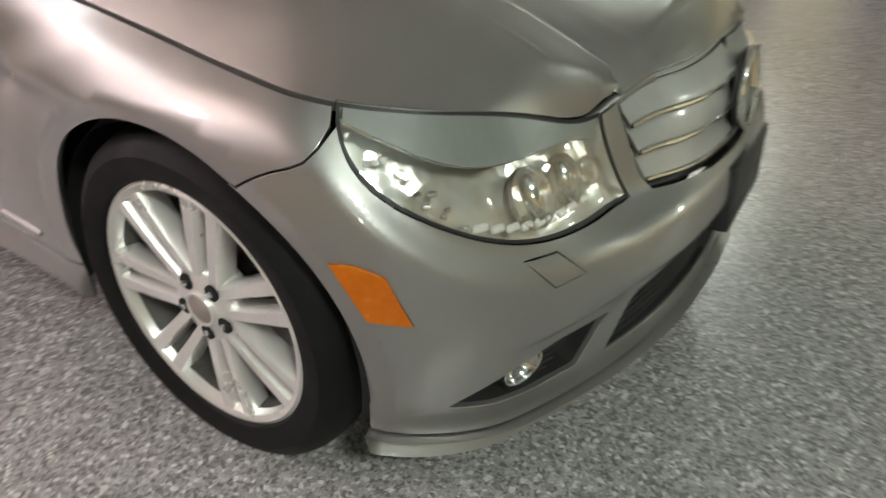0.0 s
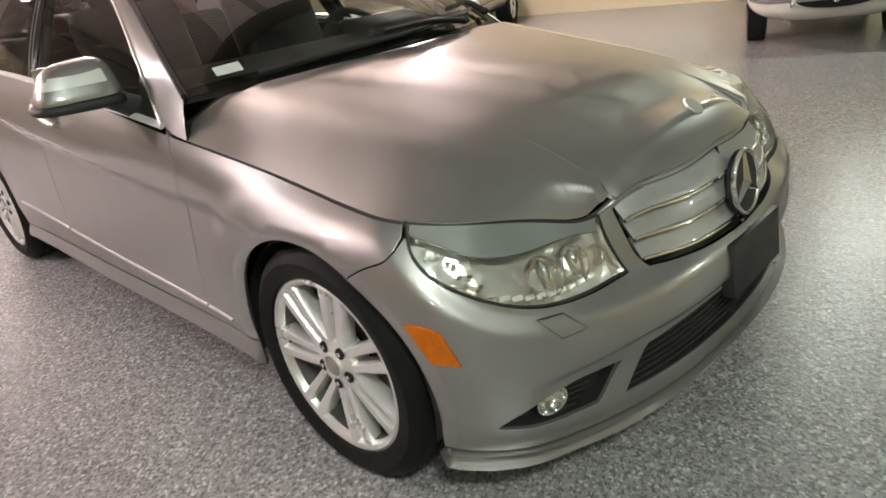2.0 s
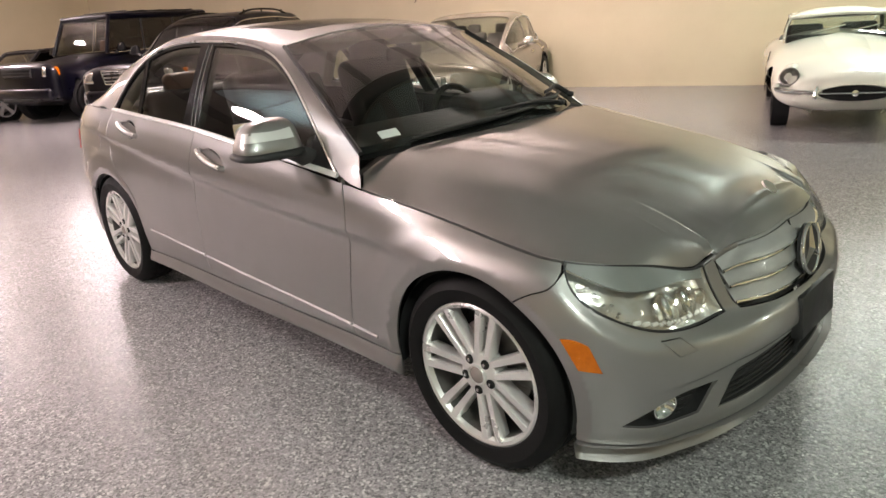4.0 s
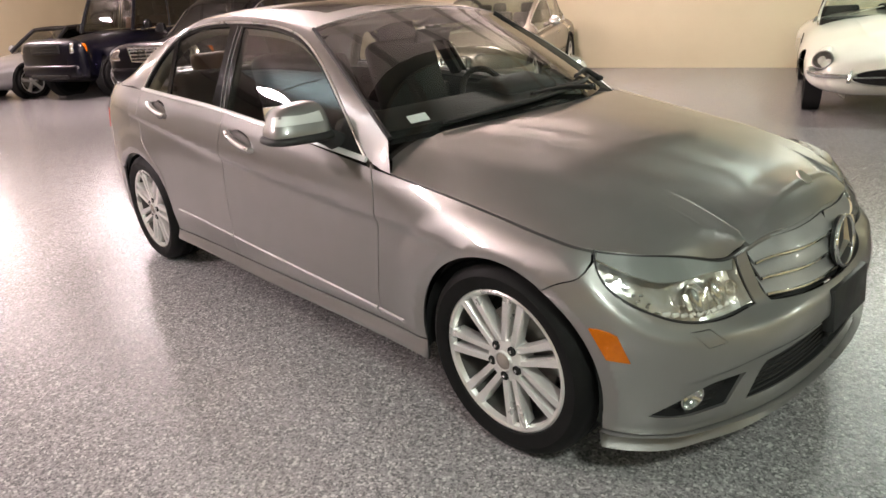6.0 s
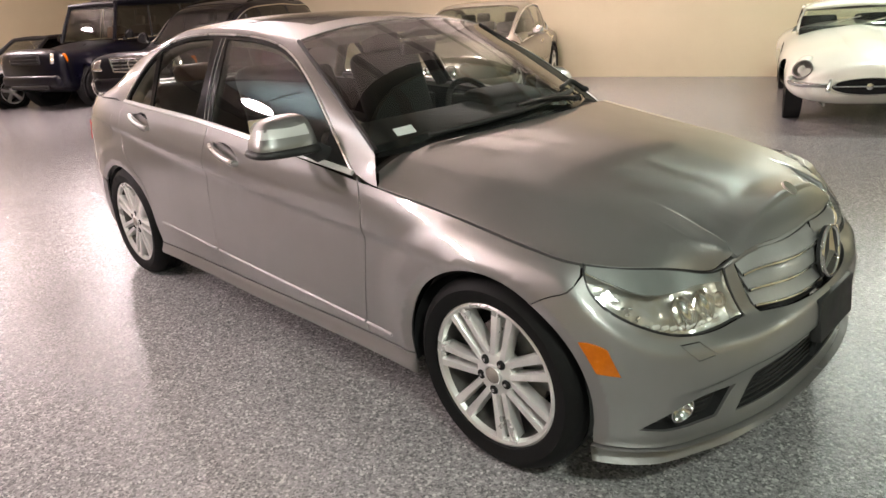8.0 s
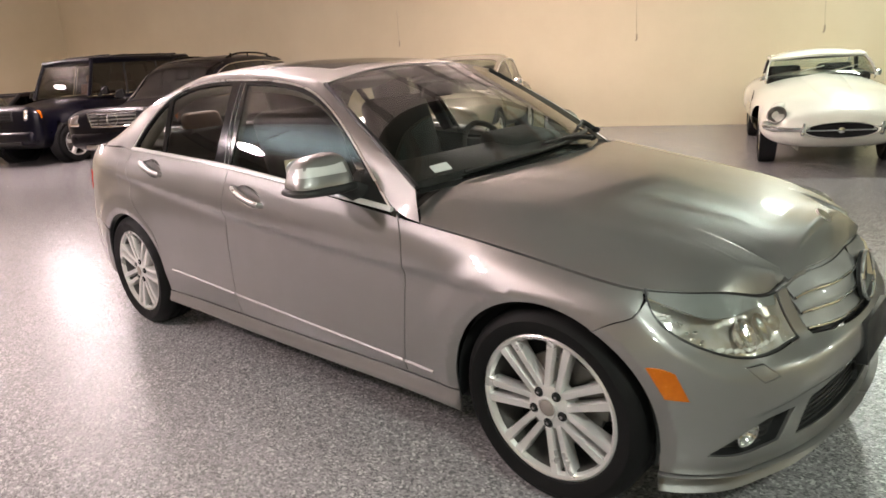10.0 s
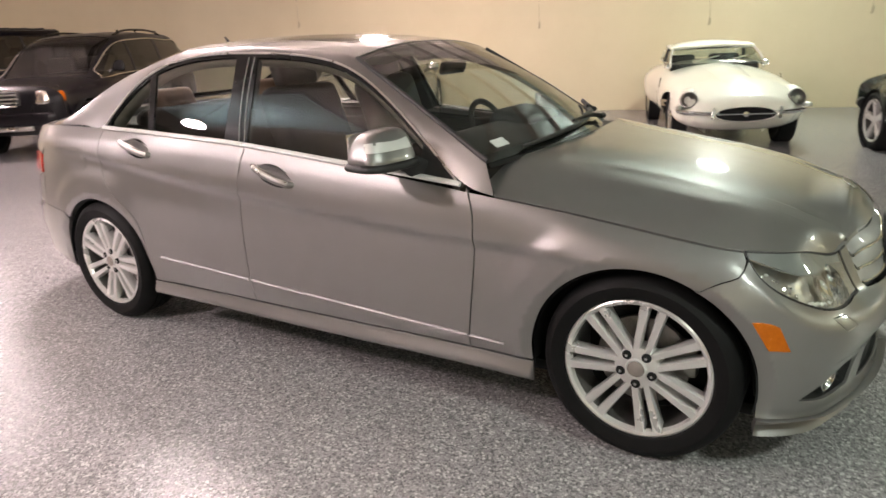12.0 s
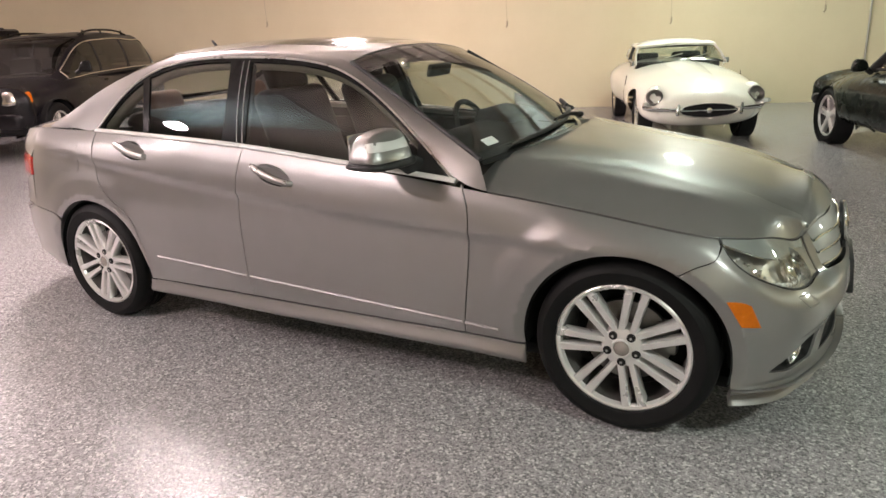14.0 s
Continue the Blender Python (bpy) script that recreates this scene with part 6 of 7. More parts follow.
def glasshouse(t, paint, belt, crest, width, header, tail_top, splits, trim, glass, side_glass):
    """A smooth cabin. belt, crest, width: (x, value) rows, cowl to tail; header, tail_top: where roof meets the end glasses;
    splits: x of the posts between the side panes."""
    zb, zt, w = curve(belt), curve(crest), curve(width)
    x0, x1 = crest[0][0], crest[-1][0]
    half = np.array(SECTION)
    full = np.concatenate([half, (half[:-1] * (-1, 1))[::-1]])
    b = np.concatenate([[0], np.cumsum(np.linalg.norm(np.diff(full * (0.75, 0.5), axis=0), axis=1))])
    sec = spline(b, full)
    end = float(b[-1])

    def surface(x, q):
        x, q = np.asarray(x, float), np.asarray(q, float)
        f = sec(np.clip(q, 0, end))
        return np.stack([x, -w(x) * f[:, 0], zb(x) + (zt(x) - zb(x)) * f[:, 1]], 1)

    def pane(xa, xb, qa, qb, r=0.035):
        return loop2(path2([(xa - r, qa), (xb + r, qa)], 0.06), path2([(xb, qa + r), (xb, qb - r)], 0.06), path2([(xb + r, qb), (xa - r, qb)], 0.06), path2([(xa, qb - r), (xa, qa + r)], 0.06))

    q_win, q_pil = float(b[3]) + 0.02, float(b[4]) - 0.01
    front = pane(x0 - 0.04, header, q_pil, end - q_pil)
    back = pane(tail_top, x1 + 0.05, q_pil, end - q_pil)
    xs_ = [x0 - 0.16, *splits, x1 + 0.22]
    sides = [pane(xa - (0.025 if k else 0), xb + (0.025 if k < len(xs_) - 2 else 0), 0.035, q_win) for k, (xa, xb) in enumerate(zip(xs_, xs_[1:]))]
    mirrored = [np.stack([o[:, 0], end - o[:, 1]], 1) for o in sides]
    hull = loop2(path2([(x0, 0.0), (x1, 0.0)], 0.08), path2([(x1, 0.0), (x1, end)], 0.08), path2([(x1, end), (x0, end)], 0.08), path2([(x0, end), (x0, 0.0)], 0.08))
    cab = mesh_object("roof", **sheet(skin(surface, hull, [front, back] + sides + mirrored, h=0.06, edge=0.018)), material=paint, parent=t)
    mesh_object("windscreen", **sheet(skin(surface, front, h=0.08, edge=0, lift=-0.006)), material=glass, parent=t, label="clear windscreen")
    mesh_object("rear_glass", **sheet(skin(surface, back, h=0.08, edge=0, lift=-0.006)), material=side_glass, parent=t)
    for o in sides:
        data = skin(surface, o, h=0.08, edge=0, lift=-0.006)
        for dat in (data, flip(data)):
            mesh_object("side_pane", dat[0], dat[1], side_glass, t, normals=dat[2])
    ring = pane(xs_[0], xs_[-1], 0.035, q_win)
    q = surface(ring[:, 0], ring[:, 1])
    for s in (1, -1):
        part("window_trim", tube([(p[0], s * (p[1] - 0.004), p[2]) for p in np.concatenate([q, q[:1]])], 0.011, 6), trim, t, "bright window trim")
    lining = loop2(path2([(header - 0.1, q_pil + 0.1), (tail_top + 0.1, q_pil + 0.1)], 0.1), path2([(tail_top + 0.1, end - q_pil - 0.1), (header - 0.1, end - q_pil - 0.1)], 0.1))
    mesh_object("roof_lining", **sheet(skin(surface, lining, h=0.12, edge=0, lift=-0.03)), material=LEATHER, parent=t)
    return surface, end


def add_wheels(t, base, track, r, rim, width, count=5, rim_mat=None, twin=False, lips=True, well=0.05):
    for x in (0.0, -base):
        for s in (-1, 1):
            at = pose(x, s * (track / 2), r, 0, 0, 0 if s < 0 else 180)
            w = wheel(t, Matrix.Identity(4), r, rim, width, twin, count, 0.4, rim_mat, 0.05, False)
            w.matrix_basis = at
            ring = [(r + 0.045, -width / 2 - 0.012), (r + 0.06, -width / 2 - 0.004), (r + 0.06, 0.02), (r + 0.045, 0.02)]
            lin = lathe([(r + well, -width / 2 - 0.006), (r + well, width / 2), (0.0, width / 2)], 36)
            d = part("arch_liner", lin, DARK, t, "black wheel arch liner")
            d.matrix_basis = at
            if not lips:
                continue
            bm = lathe(ring, 40, closed=True)
            bmesh.ops.bisect_plane(bm, geom=bm.verts[:] + bm.edges[:] + bm.faces[:], plane_co=(0, 0, -r * 0.45), plane_no=(0, 0, -1), clear_outer=True)
            e = part("arch_lip", bm, DARK, t)
            e.matrix_basis = at


def cut_arches(bm, base, half, r, spec):
    """Opens the wheel arches of a shell by dropping the faces inside them and squaring up the rim."""
    for x in (0.0, -base):
        kill = [f for f in bm.faces if abs(f.calc_center_median().y) > half * 0.6 and math.hypot(f.calc_center_median().x - x, f.calc_center_median().z - r) < r + 0.045]
        bmesh.ops.delete(bm, geom=kill, context="FACES")
        for v in bm.verts:
            if v.is_boundary and abs(v.co.y) > half * 0.5:
                d = Vector((v.co.x - x, 0, v.co.z - r))
                if 0.5 * r < d.length < r + 0.16 and v.co.z > 0.2:
                    k = (r + 0.048) / d.length
                    v.co.x, v.co.z = x + d.x * k, r + d.z * k
                    w, zb, zt, p = spec[0], spec[1], spec[2], spec[5]
                    lo, hi = float(zb(v.co.x)), float(zt(v.co.x))
                    u = (v.co.z - (lo + hi) / 2) / ((hi - lo) / 2)
                    flank_w = float(w(v.co.x)) * max(0.05, 1 - min(0.999, abs(u)) ** (p + 0.6)) ** (1 / (p if u > 0 else p + 1.5))
                    v.co.y = math.copysign(flank_w, v.co.y)
    return bm


def round_lamp(t, x, y, z, r, tilt=20, yaw=0, glass=True):
    m = pose(x, y, z, 0, -tilt, yaw) @ Matrix.Rotation(-math.pi / 2, 4, "Z")
    m = Matrix.Translation((x, y, z)) @ Matrix.Rotation(radians(yaw), 4, "Z") @ Matrix.Rotation(radians(-tilt), 4, "Y") @ Matrix.Rotation(math.pi / 2, 4, "Z")
    lamp = part("headlamp", lathe([(r * 1.15, 0.03), (r * 1.15, -0.012), (r * 1.02, -0.016), (r * 0.98, 0.0), (r * 0.75, 0.03), (r * 0.3, 0.045), (0.0, 0.046)], 28, m), DISC, t, "round glass headlamp with dark ring")
    part("lens", lathe([(0.0, -0.022), (r * 0.6, -0.014), (r, 0.0)], 24, m), LENS, lamp)
    return lamp


# ivory two-seat sports coupe with a long bonnet
t = thing("sports_coupe", "ivory vintage sports coupe with oval mouth and chrome bumpers", "car", at=place(-0.845, 5.89, -69))
W = curve([(0.80, 0.16), (0.77, 0.36), (0.68, 0.53), (0.52, 0.645), (0.3, 0.705), (0.0, 0.735), (-0.8, 0.75), (-1.8, 0.755), (-2.5, 0.745), (-3.0, 0.66), (-3.4, 0.48), (-3.6, 0.2)])
ZB = curve([(0.80, 0.34), (0.72, 0.27), (0.5, 0.22), (0.0, 0.20), (-1.2, 0.2), (-2.4, 0.22), (-3.0, 0.30), (-3.6, 0.5)])
ZT = curve([(0.80, 0.46), (0.74, 0.55), (0.60, 0.64), (0.40, 0.715), (0.1, 0.775), (-0.3, 0.825), (-0.85, 0.865), (-1.3, 0.88), (-2.2, 0.90), (-2.8, 0.86), (-3.3, 0.74), (-3.6, 0.62)])
bm = cut_arches(loft((W, ZB, ZT, 0.80, -3.6, 2.1), 180, 28), 2.44, 0.72, 0.285, (W, ZB, ZT, 0.80, -3.6, 2.1))
part("body", bm, PAINT_WHITE, t, "ivory-painted rounded body")
# raised centre of the bonnet
bm = bmesh.new()
g = []
for i in range(25):
    x = 0.66 - 1.5 * i / 24
    row = []
    for j in range(13):
        y = (j / 12 - 0.5) * (0.42 + 0.10 * i / 24)
        tt = abs(j / 12 - 0.5) * 2
        row.append(bm.verts.new((x, y, float(ZT(x)) - 0.01 + 0.036 * (1 - tt ** 2) ** 1.5 * min(1, i / 8) - 0.012 * tt ** 4)))
    g.append(row)
for i in range(24):
    for j in range(12):
        bm.faces.new((g[i][j], g[i][j + 1], g[i + 1][j + 1], g[i + 1][j]))
bmesh.ops.recalc_face_normals(bm, faces=bm.faces)
part("bonnet_bulge", bm, PAINT_WHITE, t)
# oval mouth with a chrome bar
m0 = Matrix.Translation((0.808, 0, 0.415)) @ Matrix.Rotation(radians(-8), 4, "Y") @ Matrix.Rotation(math.pi / 2, 4, "Z")
part("mouth", lathe([(0.0, -0.006), (0.9, -0.006), (1.0, -0.012)], 36, m0 @ Matrix.Diagonal((0.31, 1, 0.072, 1))), DARK, t, "dark oval air intake")
part("mouth_rim", lathe([(1.0, -0.02), (1.05, -0.03), (1.08, 0.0), (1.0, 0.02)], 40, m0 @ Matrix.Diagonal((0.31, 1, 0.076, 1)), closed=True), PAINT_WHITE, t)
part("mouth_bar", tube([(0.815, -0.30, 0.418), (0.83, 0, 0.42), (0.815, 0.30, 0.418)], 0.010, 8), CHROME, t, "slim chrome intake bar")
part("badge", lathe([(0.0, -0.02), (0.03, -0.016), (0.032, 0.0)], 20, Matrix.Translation((0.835, 0, 0.42)) @ Matrix.Rotation(math.pi / 2, 4, "Z")), CHROME, t)
for s in (-1, 1):
    bp = path2([(0.80, s * 0.27, 0.428), (0.775, s * 0.42, 0.428), (0.69, s * 0.60, 0.435), (0.56, s * 0.665, 0.440)], 0.04)
    part("bumper", tube(bp, 0.030, 10, flat=0.6), CHROME, t, "slim chrome quarter bumper")
    part("overrider", mirror_shell(0.03, 0.022, 0.062, pose(0.82, s * 0.34, 0.43)), CHROME, t, "chrome overrider")
    lm = part("lamp_scoop", mirror_shell(0.19, 0.10, 0.075, pose(0.45, s * 0.560, 0.580, 0, 27, s * 22), 2.6), PAINT_WHITE, t)
    round_lamp(t, 0.605, s * 0.56, 0.565, 0.082, 28, s * 18)
    part("side_light", mirror_shell(0.05, 0.09, 0.022, pose(0.60, s * 0.63, 0.487, 0, 0, -s * 40)), SATIN, t, "pale side light under the headlamp")
    part("door_mirror", mirror_shell(0.03, 0.045, 0.035, pose(-0.95, s * 0.60, 0.865)), CHROME, t)
    part("mirror_stem", tube([(-0.95, s * 0.57, 0.80), (-0.95, s * 0.595, 0.86)], 0.008, 6), CHROME, t)
    part("vent_gap", tube([(-0.62, s * 0.745, 0.30), (-0.64, s * 0.75, 0.55), (-0.66, s * 0.715, 0.74)], 0.005, 6), DARK, t, "bonnet shut line")
greenhouse(t, PAINT_WHITE, (-0.86, 0.58, 0.85), (-1.22, 0.505, 1.075), (-1.92, 0.48, 1.09), (-2.42, 0.50, 0.90), (0.62,), SATIN, PAINT_WHITE, crown=0.085, post=0.015, thick=0.024)
part("wiper", tube([(-0.90, -0.30, 0.905), (-0.98, 0.05, 0.975)], 0.007, 6), CHROME, t)
part("wiper", tube([(-0.90, 0.10, 0.905), (-0.98, 0.40, 0.965)], 0.007, 6), CHROME, t)
part("dashboard", box(0.2, 1.1, 0.15, pose(-1.1, 0, 0.80), 0.04), LEATHER, t)
for y in (-0.3, 0.3):
    part("seat", box(0.14, 0.42, 0.5, pose(-1.95, y, 0.72, 0, -15, 0), 0.05), LEATHER, t)
add_wheels(t, 2.44, 1.19, 0.315, 0.20, 0.155, 12, CHROME, lips=False, well=0.006)

# champagne four-door saloon, by the back wall
t = thing("saloon", "champagne metallic four-door saloon with quad headlamps", "car", at=place(-5.42, 4.58, -63))
W = curve([(0.86, 0.45), (0.83, 0.62), (0.7, 0.78), (0.3, 0.86), (-0.5, 0.88), (-2.2, 0.88), (-3.0, 0.86), (-3.6, 0.80), (-3.95, 0.62), (-4.0, 0.5)])
ZB = curve([(0.86, 0.30), (0.6, 0.22), (0.0, 0.22), (-2.8, 0.22), (-3.6, 0.28), (-4.0, 0.40)])
ZT = curve([(0.86, 0.60), (0.82, 0.70), (0.6, 0.78), (0.1, 0.85), (-0.7, 0.93), (-1.5, 0.96), (-2.6, 0.98), (-3.3, 0.97), (-3.9, 0.90), (-4.0, 0.84)])
part("body", cut_arches(loft((W, ZB, ZT, 0.86, -4.0, 3.0), 110, 20), 2.87, 0.86, 0.33, (W, ZB, ZT, 0.86, -4.0, 3.0)), PAINT_GOLD, t)
glasshouse(t, PAINT_GOLD, [(-0.50, 0.83), (-1.5, 0.87), (-2.6, 0.90), (-3.2, 0.89)],
           [(-0.50, 0.90), (-0.75, 1.06), (-1.05, 1.24), (-1.35, 1.365), (-1.75, 1.425), (-2.15, 1.43), (-2.5, 1.39), (-2.85, 1.26), (-3.25, 0.97)],
           [(-0.50, 0.80), (-1.4, 0.815), (-2.4, 0.81), (-3.2, 0.74)], -1.33, -2.48, (-1.62, -2.52), SATIN, GLASS, GLASS)
part("grille", box(0.03, 0.56, 0.17, pose(0.87, 0, 0.60, 0, -12, 0), 0.03), CHROME, t, "chrome upright grille")
for k in range(9):
    part("grille_slat", box(0.012, 0.010, 0.15, pose(0.89, (k - 4) * 0.056, 0.60, 0, -12, 0), 0.003), BLACK, t)
part("front_bumper", tube(path2([(0.30, -0.90, 0.46), (0.72, -0.82, 0.46), (0.90, -0.4, 0.46), (0.94, 0, 0.46), (0.90, 0.4, 0.46), (0.72, 0.82, 0.46), (0.30, 0.90, 0.46)], 0.06), 0.06, 10), PAINT_GOLD, t)
for s in (-1, 1):
    round_lamp(t, 0.83, s * 0.40, 0.63, 0.075, 10, s * 8)
    round_lamp(t, 0.77, s * 0.58, 0.64, 0.088, 10, s * 14)
    part("door_mirror", mirror_shell(0.06, 0.10, 0.06, pose(-0.82, s * 1.0, 0.99), 2.6), CHROME, t, "chrome-capped door mirror")
    part("mirror_stalk", tube([(-0.80, s * 0.86, 0.93), (-0.82, s * 0.95, 0.96)], 0.03, 8), PAINT_GOLD, t)
    part("door_handle", mirror_shell(0.09, 0.015, 0.018, pose(-1.75, s * 0.885, 0.80)), CHROME, t)
    part("door_handle", mirror_shell(0.09, 0.015, 0.018, pose(-2.75, s * 0.875, 0.80)), CHROME, t)
    part("rub_strip", tube([(-0.5, s * 0.893, 0.52), (-2.4, s * 0.893, 0.52)], 0.016, 6), PAINT_GOLD, t)
for x, y in ((-1.95, -0.36), (-1.95, 0.36), (-2.9, -0.36), (-2.9, 0.36)):
    part("seat", box(0.16, 0.46, 0.60, pose(x, y, 0.80, 0, -15, 0), 0.05), CLOTH, t)
    part("headrest", box(0.08, 0.24, 0.16, pose(x - 0.11, y, 1.16, 0, -15, 0), 0.04), CLOTH, t)
add_wheels(t, 2.87, 1.56, 0.33, 0.235, 0.22, 5, ALLOY)


def off_roader(name, label, at, paint, long, half, height, cowl_z, nose_z, roofs, rail_mat, wheel_mat, wheelbase, lamp_kind, upright):
    t = thing(name, label, "car", at=at)
    W = curve([(0.84, half * 0.80), (0.80, half * 0.92), (0.6, half * 0.985), (0.0, half), (-2.0, half), (-long + 1.2, half * 0.99), (-long + 0.95, half * 0.93), (-long + 0.86, half * 0.85)])
    ZB = curve([(0.84, 0.42), (0.6, 0.34), (0.0, 0.32), (-long + 1.6, 0.32), (-long + 0.86, 0.42)])
    ZT = curve([(0.84, nose_z - 0.10), (0.78, nose_z - 0.015), (0.6, nose_z + 0.01), (-0.5, cowl_z - 0.01), (-1.0, cowl_z + 0.02), (-long + 1.3, cowl_z + 0.04), (-long + 0.86, cowl_z)])
    part("body", cut_arches(loft((W, ZB, ZT, 0.84, -long + 0.86, 3.3 if lamp_kind else 4.2), 100, 20), wheelbase, half, 0.37, (W, ZB, ZT, 0.84, -long + 0.86, 3.3 if lamp_kind else 4.2)), paint, t)
    rake = 0.30 if upright else 0.62
    if lamp_kind:
        glasshouse(t, paint, [(-0.42, cowl_z - 0.10), (-1.6, cowl_z - 0.06), (-3.0, cowl_z - 0.03), (-long + 0.90, cowl_z - 0.02)],
                   [(-0.42, cowl_z - 0.04), (-0.75, cowl_z + 0.20), (-1.08, height - 0.20), (-1.38, height - 0.07), (-1.9, height - 0.012), (-2.7, height), (-3.3, height - 0.03), (-long + 1.25, height - 0.10), (-long + 0.90, cowl_z + 0.10)],
                   [(-0.42, half * 0.90), (-1.5, half * 0.93), (-3.0, half * 0.93), (-long + 0.90, half * 0.83)], -1.36, -long + 1.30, (-1.62, -2.62), CHROME, SMOKED, DARK_GLASS)
    else:
        greenhouse(t, paint, (-0.55, half * 0.88, cowl_z), (-0.55 - rake, half * 0.76, height - 0.06), (-long + (1.25 if upright else 1.62), half * 0.74, height - 0.05), (-long + 1.0, half * 0.86, cowl_z + 0.04), roofs, paint, paint, thick=0.06, side_glass=DARK_GLASS, crown=0.05)
    for s in (-1, 1):
        rx = np.linspace(-0.95 - rake, -long + (1.35 if upright else 1.70), 12)
        rail = tube([(x, s * half * (0.66 if lamp_kind else 0.70), height + (0.02 if lamp_kind else 0.035) - (0.09 if lamp_kind else 0.05) * abs(2 * i / 11 - 1) ** (3 if lamp_kind else 6)) for i, x in enumerate(rx)], 0.018, 8)
        for x in (rx[1], rx[5], rx[10]):
            add(rail, tube([(x, s * half * (0.66 if lamp_kind else 0.70), height - 0.14), (x, s * half * (0.66 if lamp_kind else 0.70), height + (0.01 if lamp_kind else 0.03))], 0.016, 8))
        part("roof_rail", rail, rail_mat, t, "roof rail")
        part("door_mirror", mirror_shell(0.06, 0.11, 0.085, pose(-0.72, s * (half + 0.13), cowl_z + 0.10)), GLOSS_BLACK, t)
        part("mirror_stalk", tube([(-0.70, s * (half - 0.02), cowl_z), (-0.72, s * (half + 0.08), cowl_z + 0.06)], 0.03, 8), BLACK, t)
        lamp = part("headlamp", mirror_shell(0.07, 0.23 if lamp_kind else 0.12, 0.095, pose(0.77, s * half * (0.68 if lamp_kind else 0.76), nose_z - 0.16, 0, 0, -s * 22), 4.0), BOWL if lamp_kind else CHROME, t, "bright clear headlamp")
        part("turn_lamp", mirror_shell(0.07, 0.035, 0.08, pose(0.66, s * half * 0.955, nose_z - 0.16, 0, 0, -s * 35), 4.0), AMBER, lamp, "amber turn lamp")
        for x in (-1.55, -2.55):
            part("door_handle", mirror_shell(0.09, 0.016, 0.02, pose(x, s * half * 0.995, cowl_z - 0.14)), GLOSS_BLACK, t)
        part("side_moulding", tube([(-0.55, s * half * 1.005, 0.62), (-wheelbase + 0.55, s * half * 1.005, 0.62)], 0.028, 8, flat=0.5), BLACK if upright else paint, t)
    part("grille", box(0.05, half * 0.95, 0.19, pose(0.84, 0, nose_z - 0.16, 0, -6, 0), 0.03), BLACK, t, "black grille")
    for k in range(3):
        part("grille_bar", box(0.03, half * 0.90, 0.022, pose(0.865, 0, nose_z - 0.215 + 0.055 * k, 0, -6, 0), 0.008), SATIN if lamp_kind else BLACK, t)
    if lamp_kind:
        gw = half * 0.46
        part("grille_frame", tube([(0.875, -gw, nose_z - 0.06), (0.905, 0, nose_z - 0.055), (0.875, gw, nose_z - 0.06), (0.875, gw * 0.92, nose_z - 0.26), (0.90, 0, nose_z - 0.265), (0.875, -gw * 0.92, nose_z - 0.26), (0.875, -gw, nose_z - 0.06)], 0.016, 8), CHROME, t, "chrome grille surround")
        part("emblem", lathe([(0.095 + 0.010 * math.cos(a), 0.010 * math.sin(a)) for a in np.linspace(0, 2 * math.pi, 10, endpoint=False)], 32, Matrix.Translation((0.89, 0, nose_z - 0.16)) @ Matrix.Rotation(math.pi / 2, 4, "Z"), closed=True), CHROME, t, "round chrome emblem ring")
    part("front_bumper", box(0.22, half * 1.86, 0.24, pose(0.77, 0, 0.56), 0.09, 4), paint, t)
    part("skid_plate", box(0.06, half * 1.2, 0.07, pose(0.87, 0, 0.45), 0.02), SATIN if lamp_kind else BLACK, t)
    for x, y in ((-1.55, -0.38), (-1.55, 0.38), (-2.5, -0.38), (-2.5, 0.38)):
        part("seat", box(0.16, 0.48, 0.62, pose(x, y, cowl_z - 0.05, 0, -12, 0), 0.05), TAN if not lamp_kind else LEATHER, t)
        part("headrest", box(0.08, 0.24, 0.17, pose(x - 0.09, y, cowl_z + 0.36, 0, -12, 0), 0.04), TAN if not lamp_kind else LEATHER, t)
    part("dashboard", box(0.3, half * 1.5, 0.16, pose(-0.85, 0, cowl_z - 0.06), 0.05), LEATHER, t)
    add_wheels(t, wheelbase, half * 2 - 0.26, 0.37, 0.245, 0.25, 5, wheel_mat)
    return t


t = off_roader("off_roader", "navy blue boxy off-roader with black roof rack", place(-13.95, 2.25, -72), PAINT_NAVY, 4.70, 0.94, 1.95, 1.20, 1.12, (0.30, 0.62), BLACK, ALLOY, 2.54, 0, True)
for k in range(5):
    part("rack_bar", tube([(-1.35 - 0.45 * k, -0.66, 2.0), (-1.35 - 0.45 * k, 0.66, 2.0)], 0.014, 6), BLACK, t, "black roof rack bar")
part("rear_roof_step", box(1.2, 1.36, 0.07, pose(-2.9, 0, 1.95), 0.03), PAINT_BLACK, t)
off_roader("estate_off_roader", "black luxury off-roader with black roof rails and chrome grille", place(-10.23, 2.75, -62), PAINT_BLACK, 4.95, 0.96, 1.78, 1.12, 1.02, (0.36, 0.68), GLOSS_BLACK, ALLOY, 3.0, 1, False)

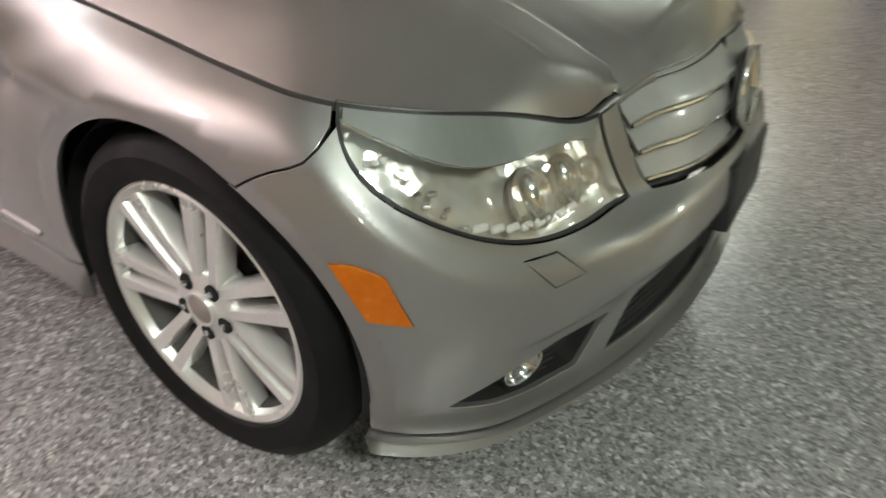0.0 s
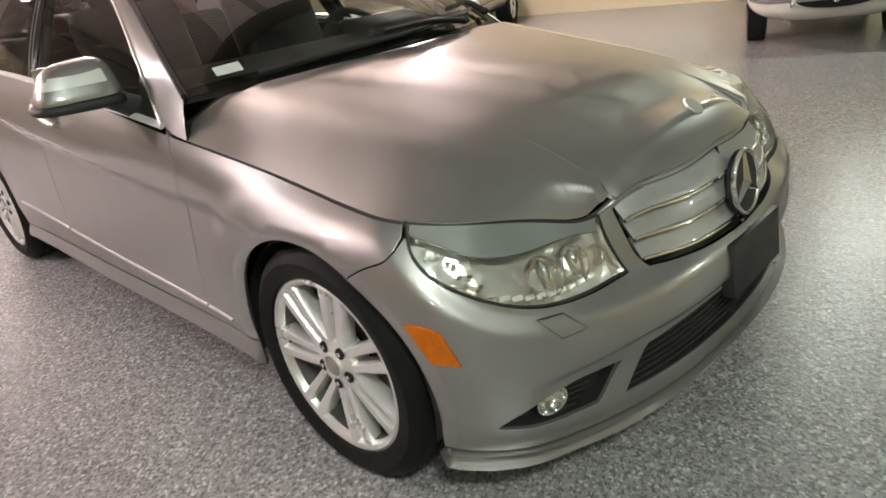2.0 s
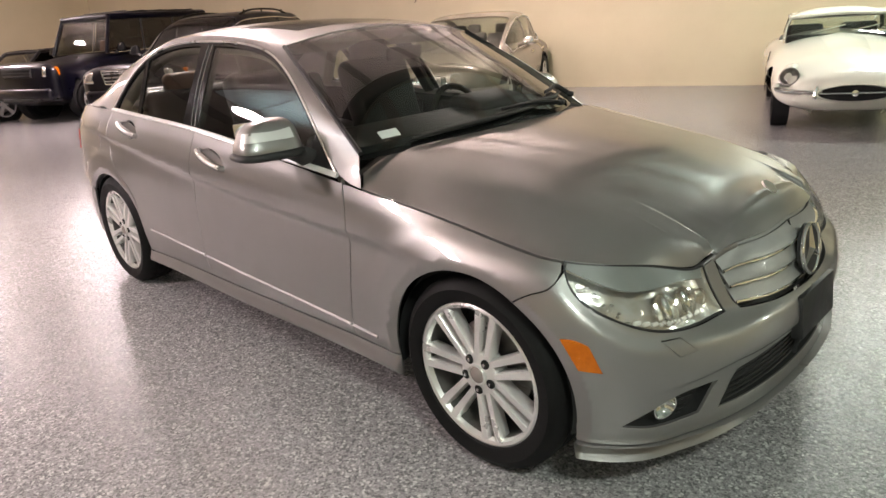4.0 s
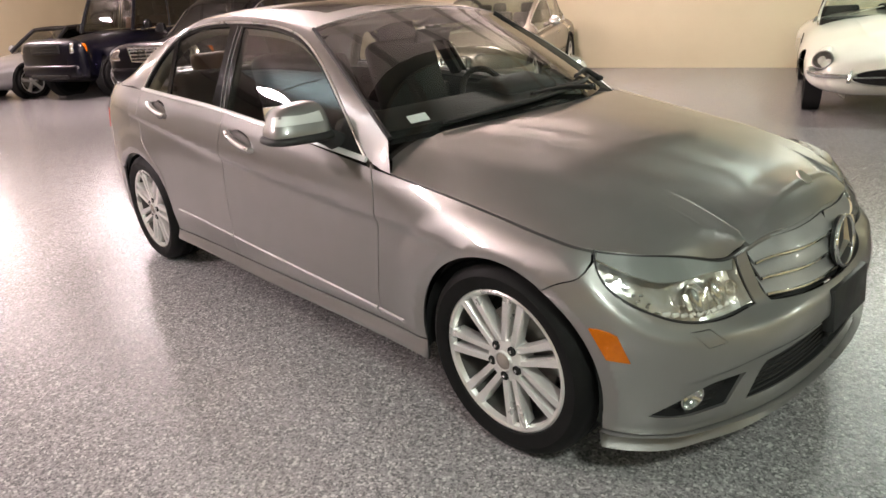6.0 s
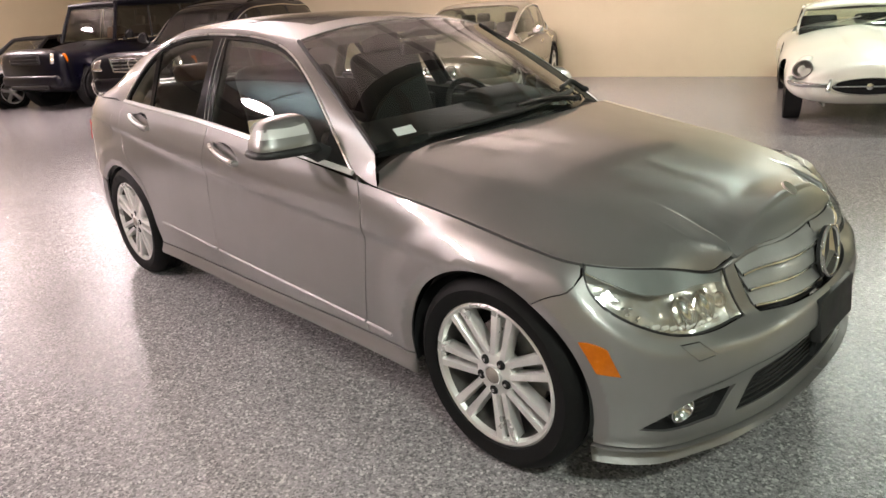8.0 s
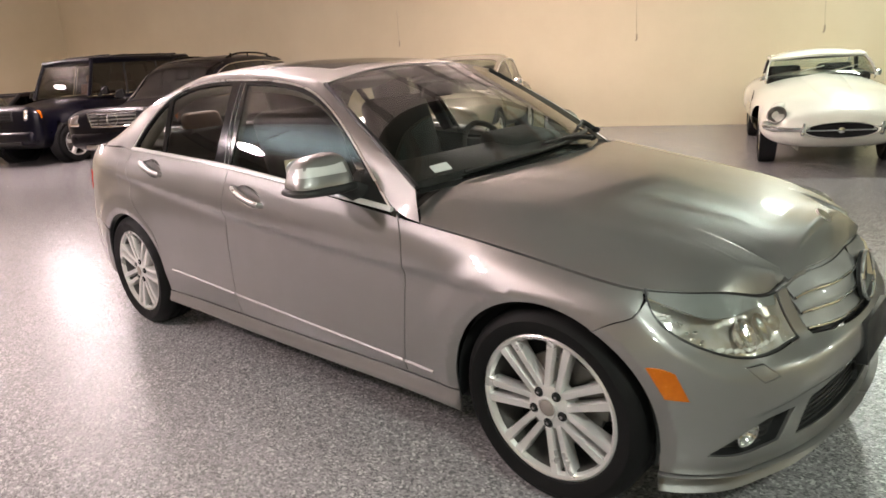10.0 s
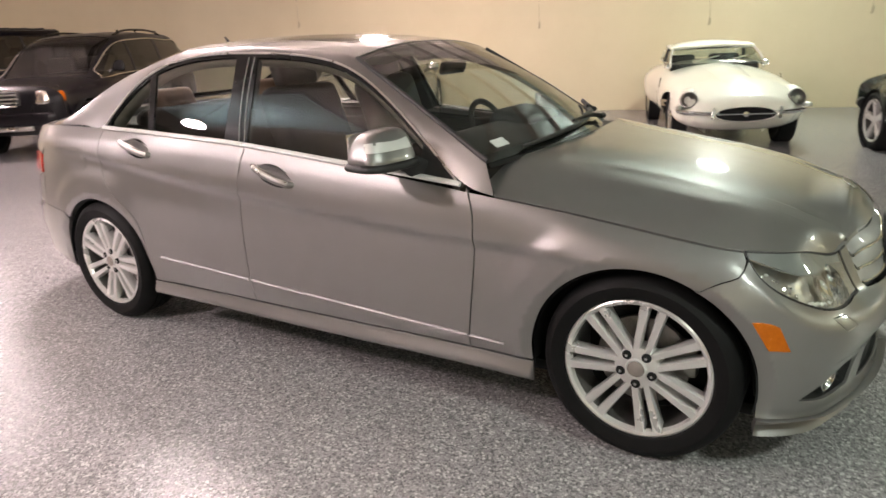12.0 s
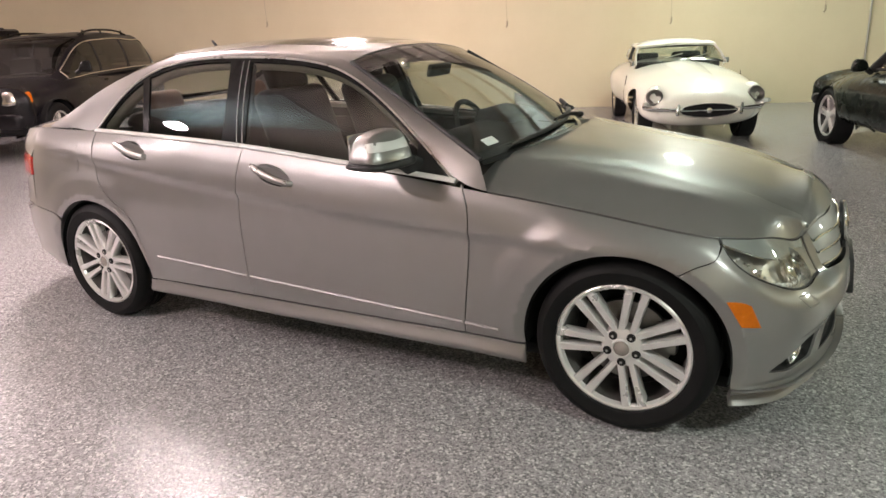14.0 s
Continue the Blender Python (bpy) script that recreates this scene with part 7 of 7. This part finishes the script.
# silver and black roadster at the far end of the row
t = thing("roadster", "silver roadster with a dark soft top and star-spoked wheels", "car", at=place(-15.9, 1.15, -72))
W = curve([(0.84, 0.40), (0.78, 0.62), (0.6, 0.80), (0.1, 0.87), (-1.2, 0.87), (-2.5, 0.88), (-3.1, 0.82), (-3.5, 0.6)])
ZB = curve([(0.84, 0.30), (0.5, 0.20), (0.0, 0.18), (-2.5, 0.2), (-3.5, 0.35)])
ZT = curve([(0.84, 0.55), (0.7, 0.68), (0.3, 0.80), (-0.5, 0.89), (-1.2, 0.92), (-2.4, 0.95), (-3.2, 0.90), (-3.5, 0.80)])
part("body", cut_arches(loft((W, ZB, ZT, 0.84, -3.5, 2.8), 90, 18), 2.45, 0.85, 0.33, (W, ZB, ZT, 0.84, -3.5, 2.8)), PAINT_SILVER, t)
greenhouse(t, PAINT_SILVER, (-0.62, 0.72, 0.89), (-1.20, 0.60, 1.32), (-1.85, 0.58, 1.34), (-2.55, 0.66, 0.95), (0.60,), BLACK, LEATHER, side_glass=DARK_GLASS)
for s in (-1, 1):
    part("headlamp", mirror_shell(0.12, 0.11, 0.07, pose(0.60, s * 0.60, 0.66, 0, 20, -s * 30), 3.0), CHROME, t, "clear headlamp")
    part("door_mirror", mirror_shell(0.06, 0.09, 0.06, pose(-0.8, s * 0.98, 0.97)), PAINT_SILVER, t)
part("grille", box(0.05, 0.7, 0.10, pose(0.80, 0, 0.42), 0.02), BLACK, t)
add_wheels(t, 2.45, 1.52, 0.33, 0.24, 0.23, 5, ALLOY)

# dark green convertible, nose to the wall
t = thing("convertible", "dark green convertible with five-spoke wheels, nose to the wall", "car", at=place(1.38, 5.97, 112))
W = curve([(0.72, 0.44), (0.68, 0.62), (0.52, 0.75), (0.1, 0.80), (-1.2, 0.82), (-2.3, 0.82), (-2.9, 0.74), (-3.2, 0.55)])
ZB = curve([(0.72, 0.36), (0.5, 0.24), (0.0, 0.2), (-2.3, 0.22), (-3.2, 0.38)])
ZT = curve([(0.72, 0.62), (0.66, 0.70), (0.4, 0.76), (-0.4, 0.81), (-0.9, 0.84), (-2.2, 0.86), (-2.9, 0.84), (-3.2, 0.74)])
part("body", cut_arches(loft((W, ZB, ZT, 0.72, -3.2, 3.0), 150, 26), 2.27, 0.80, 0.29, (W, ZB, ZT, 0.72, -3.2, 3.0)), PAINT_GREEN, t)
greenhouse(t, PAINT_GREEN, (-0.55, 0.66, 0.82), (-1.02, 0.56, 1.16), (-1.75, 0.55, 1.18), (-2.3, 0.60, 0.87), (0.6,), BLACK, LEATHER)
for s in (-1, 1):
    part("door_mirror", mirror_shell(0.05, 0.085, 0.06, pose(-0.78, s * 0.90, 0.88), 3.4), PAINT_GREEN, t)
    part("mirror_stalk", tube([(-0.76, s * 0.78, 0.80), (-0.78, s * 0.86, 0.86)], 0.025, 8), BLACK, t)
    part("headlamp", mirror_shell(0.06, 0.10, 0.055, pose(0.50, s * 0.56, 0.64, 0, 15, s * 20), 3.0), CHROME, t)
part("front_bumper", tube(path2([(0.36, -0.80, 0.45), (0.60, -0.70, 0.45), (0.74, -0.35, 0.45), (0.76, 0, 0.45), (0.74, 0.35, 0.45), (0.60, 0.70, 0.45), (0.36, 0.80, 0.45)], 0.06), 0.055, 10), BLACK, t)
add_wheels(t, 2.27, 1.50, 0.303, 0.222, 0.165, 5, ALLOY, lips=False, well=0.02)

# ---- wall fittings ----
def on_wall(x, y, z):
    """A frame on the back wall: x along it, y out of it into the hall."""
    u = x * math.cos(ANG) + y * math.sin(ANG)
    return HALL @ Matrix.Translation((u, V1, z)) @ Matrix.Rotation(math.pi, 4, "Z")


for x, y, z in ((-9.42, 7.92, 1.79), (-4.58, 8.88, 1.52), (-1.80, 9.43, 1.42), (0.47, 9.89, 1.47)):
    h = thing("wall_hook", "thin pale cord hanging on the cream wall", "hook", "cords along the wall", on_wall(x, y, z))
    part("cord", tube([(0.0, 0.012, 0.65), (0.01, 0.012, 0.3), (0.0, 0.014, 0.05)], 0.003, 6), CORD, h)
    part("plug", tube([(0, 0.016, 0.05), (0, 0.018, -0.03), (0.02, 0.02, -0.06)], 0.014, 8), CORD, h)
c = thing("conduit", "thin steel conduit running up the cream wall", "conduit", at=on_wall(1.1, 10.02, 0))
part("pipe", tube([(0, 0.02, 0.0), (0, 0.02, CEIL)], 0.016, 8), STEEL, c)
for z in (0.6, 1.6, 2.6):
    part("clamp", box(0.07, 0.03, 0.02, Matrix.Translation((0, 0.016, z)), 0.004), STEEL, c)
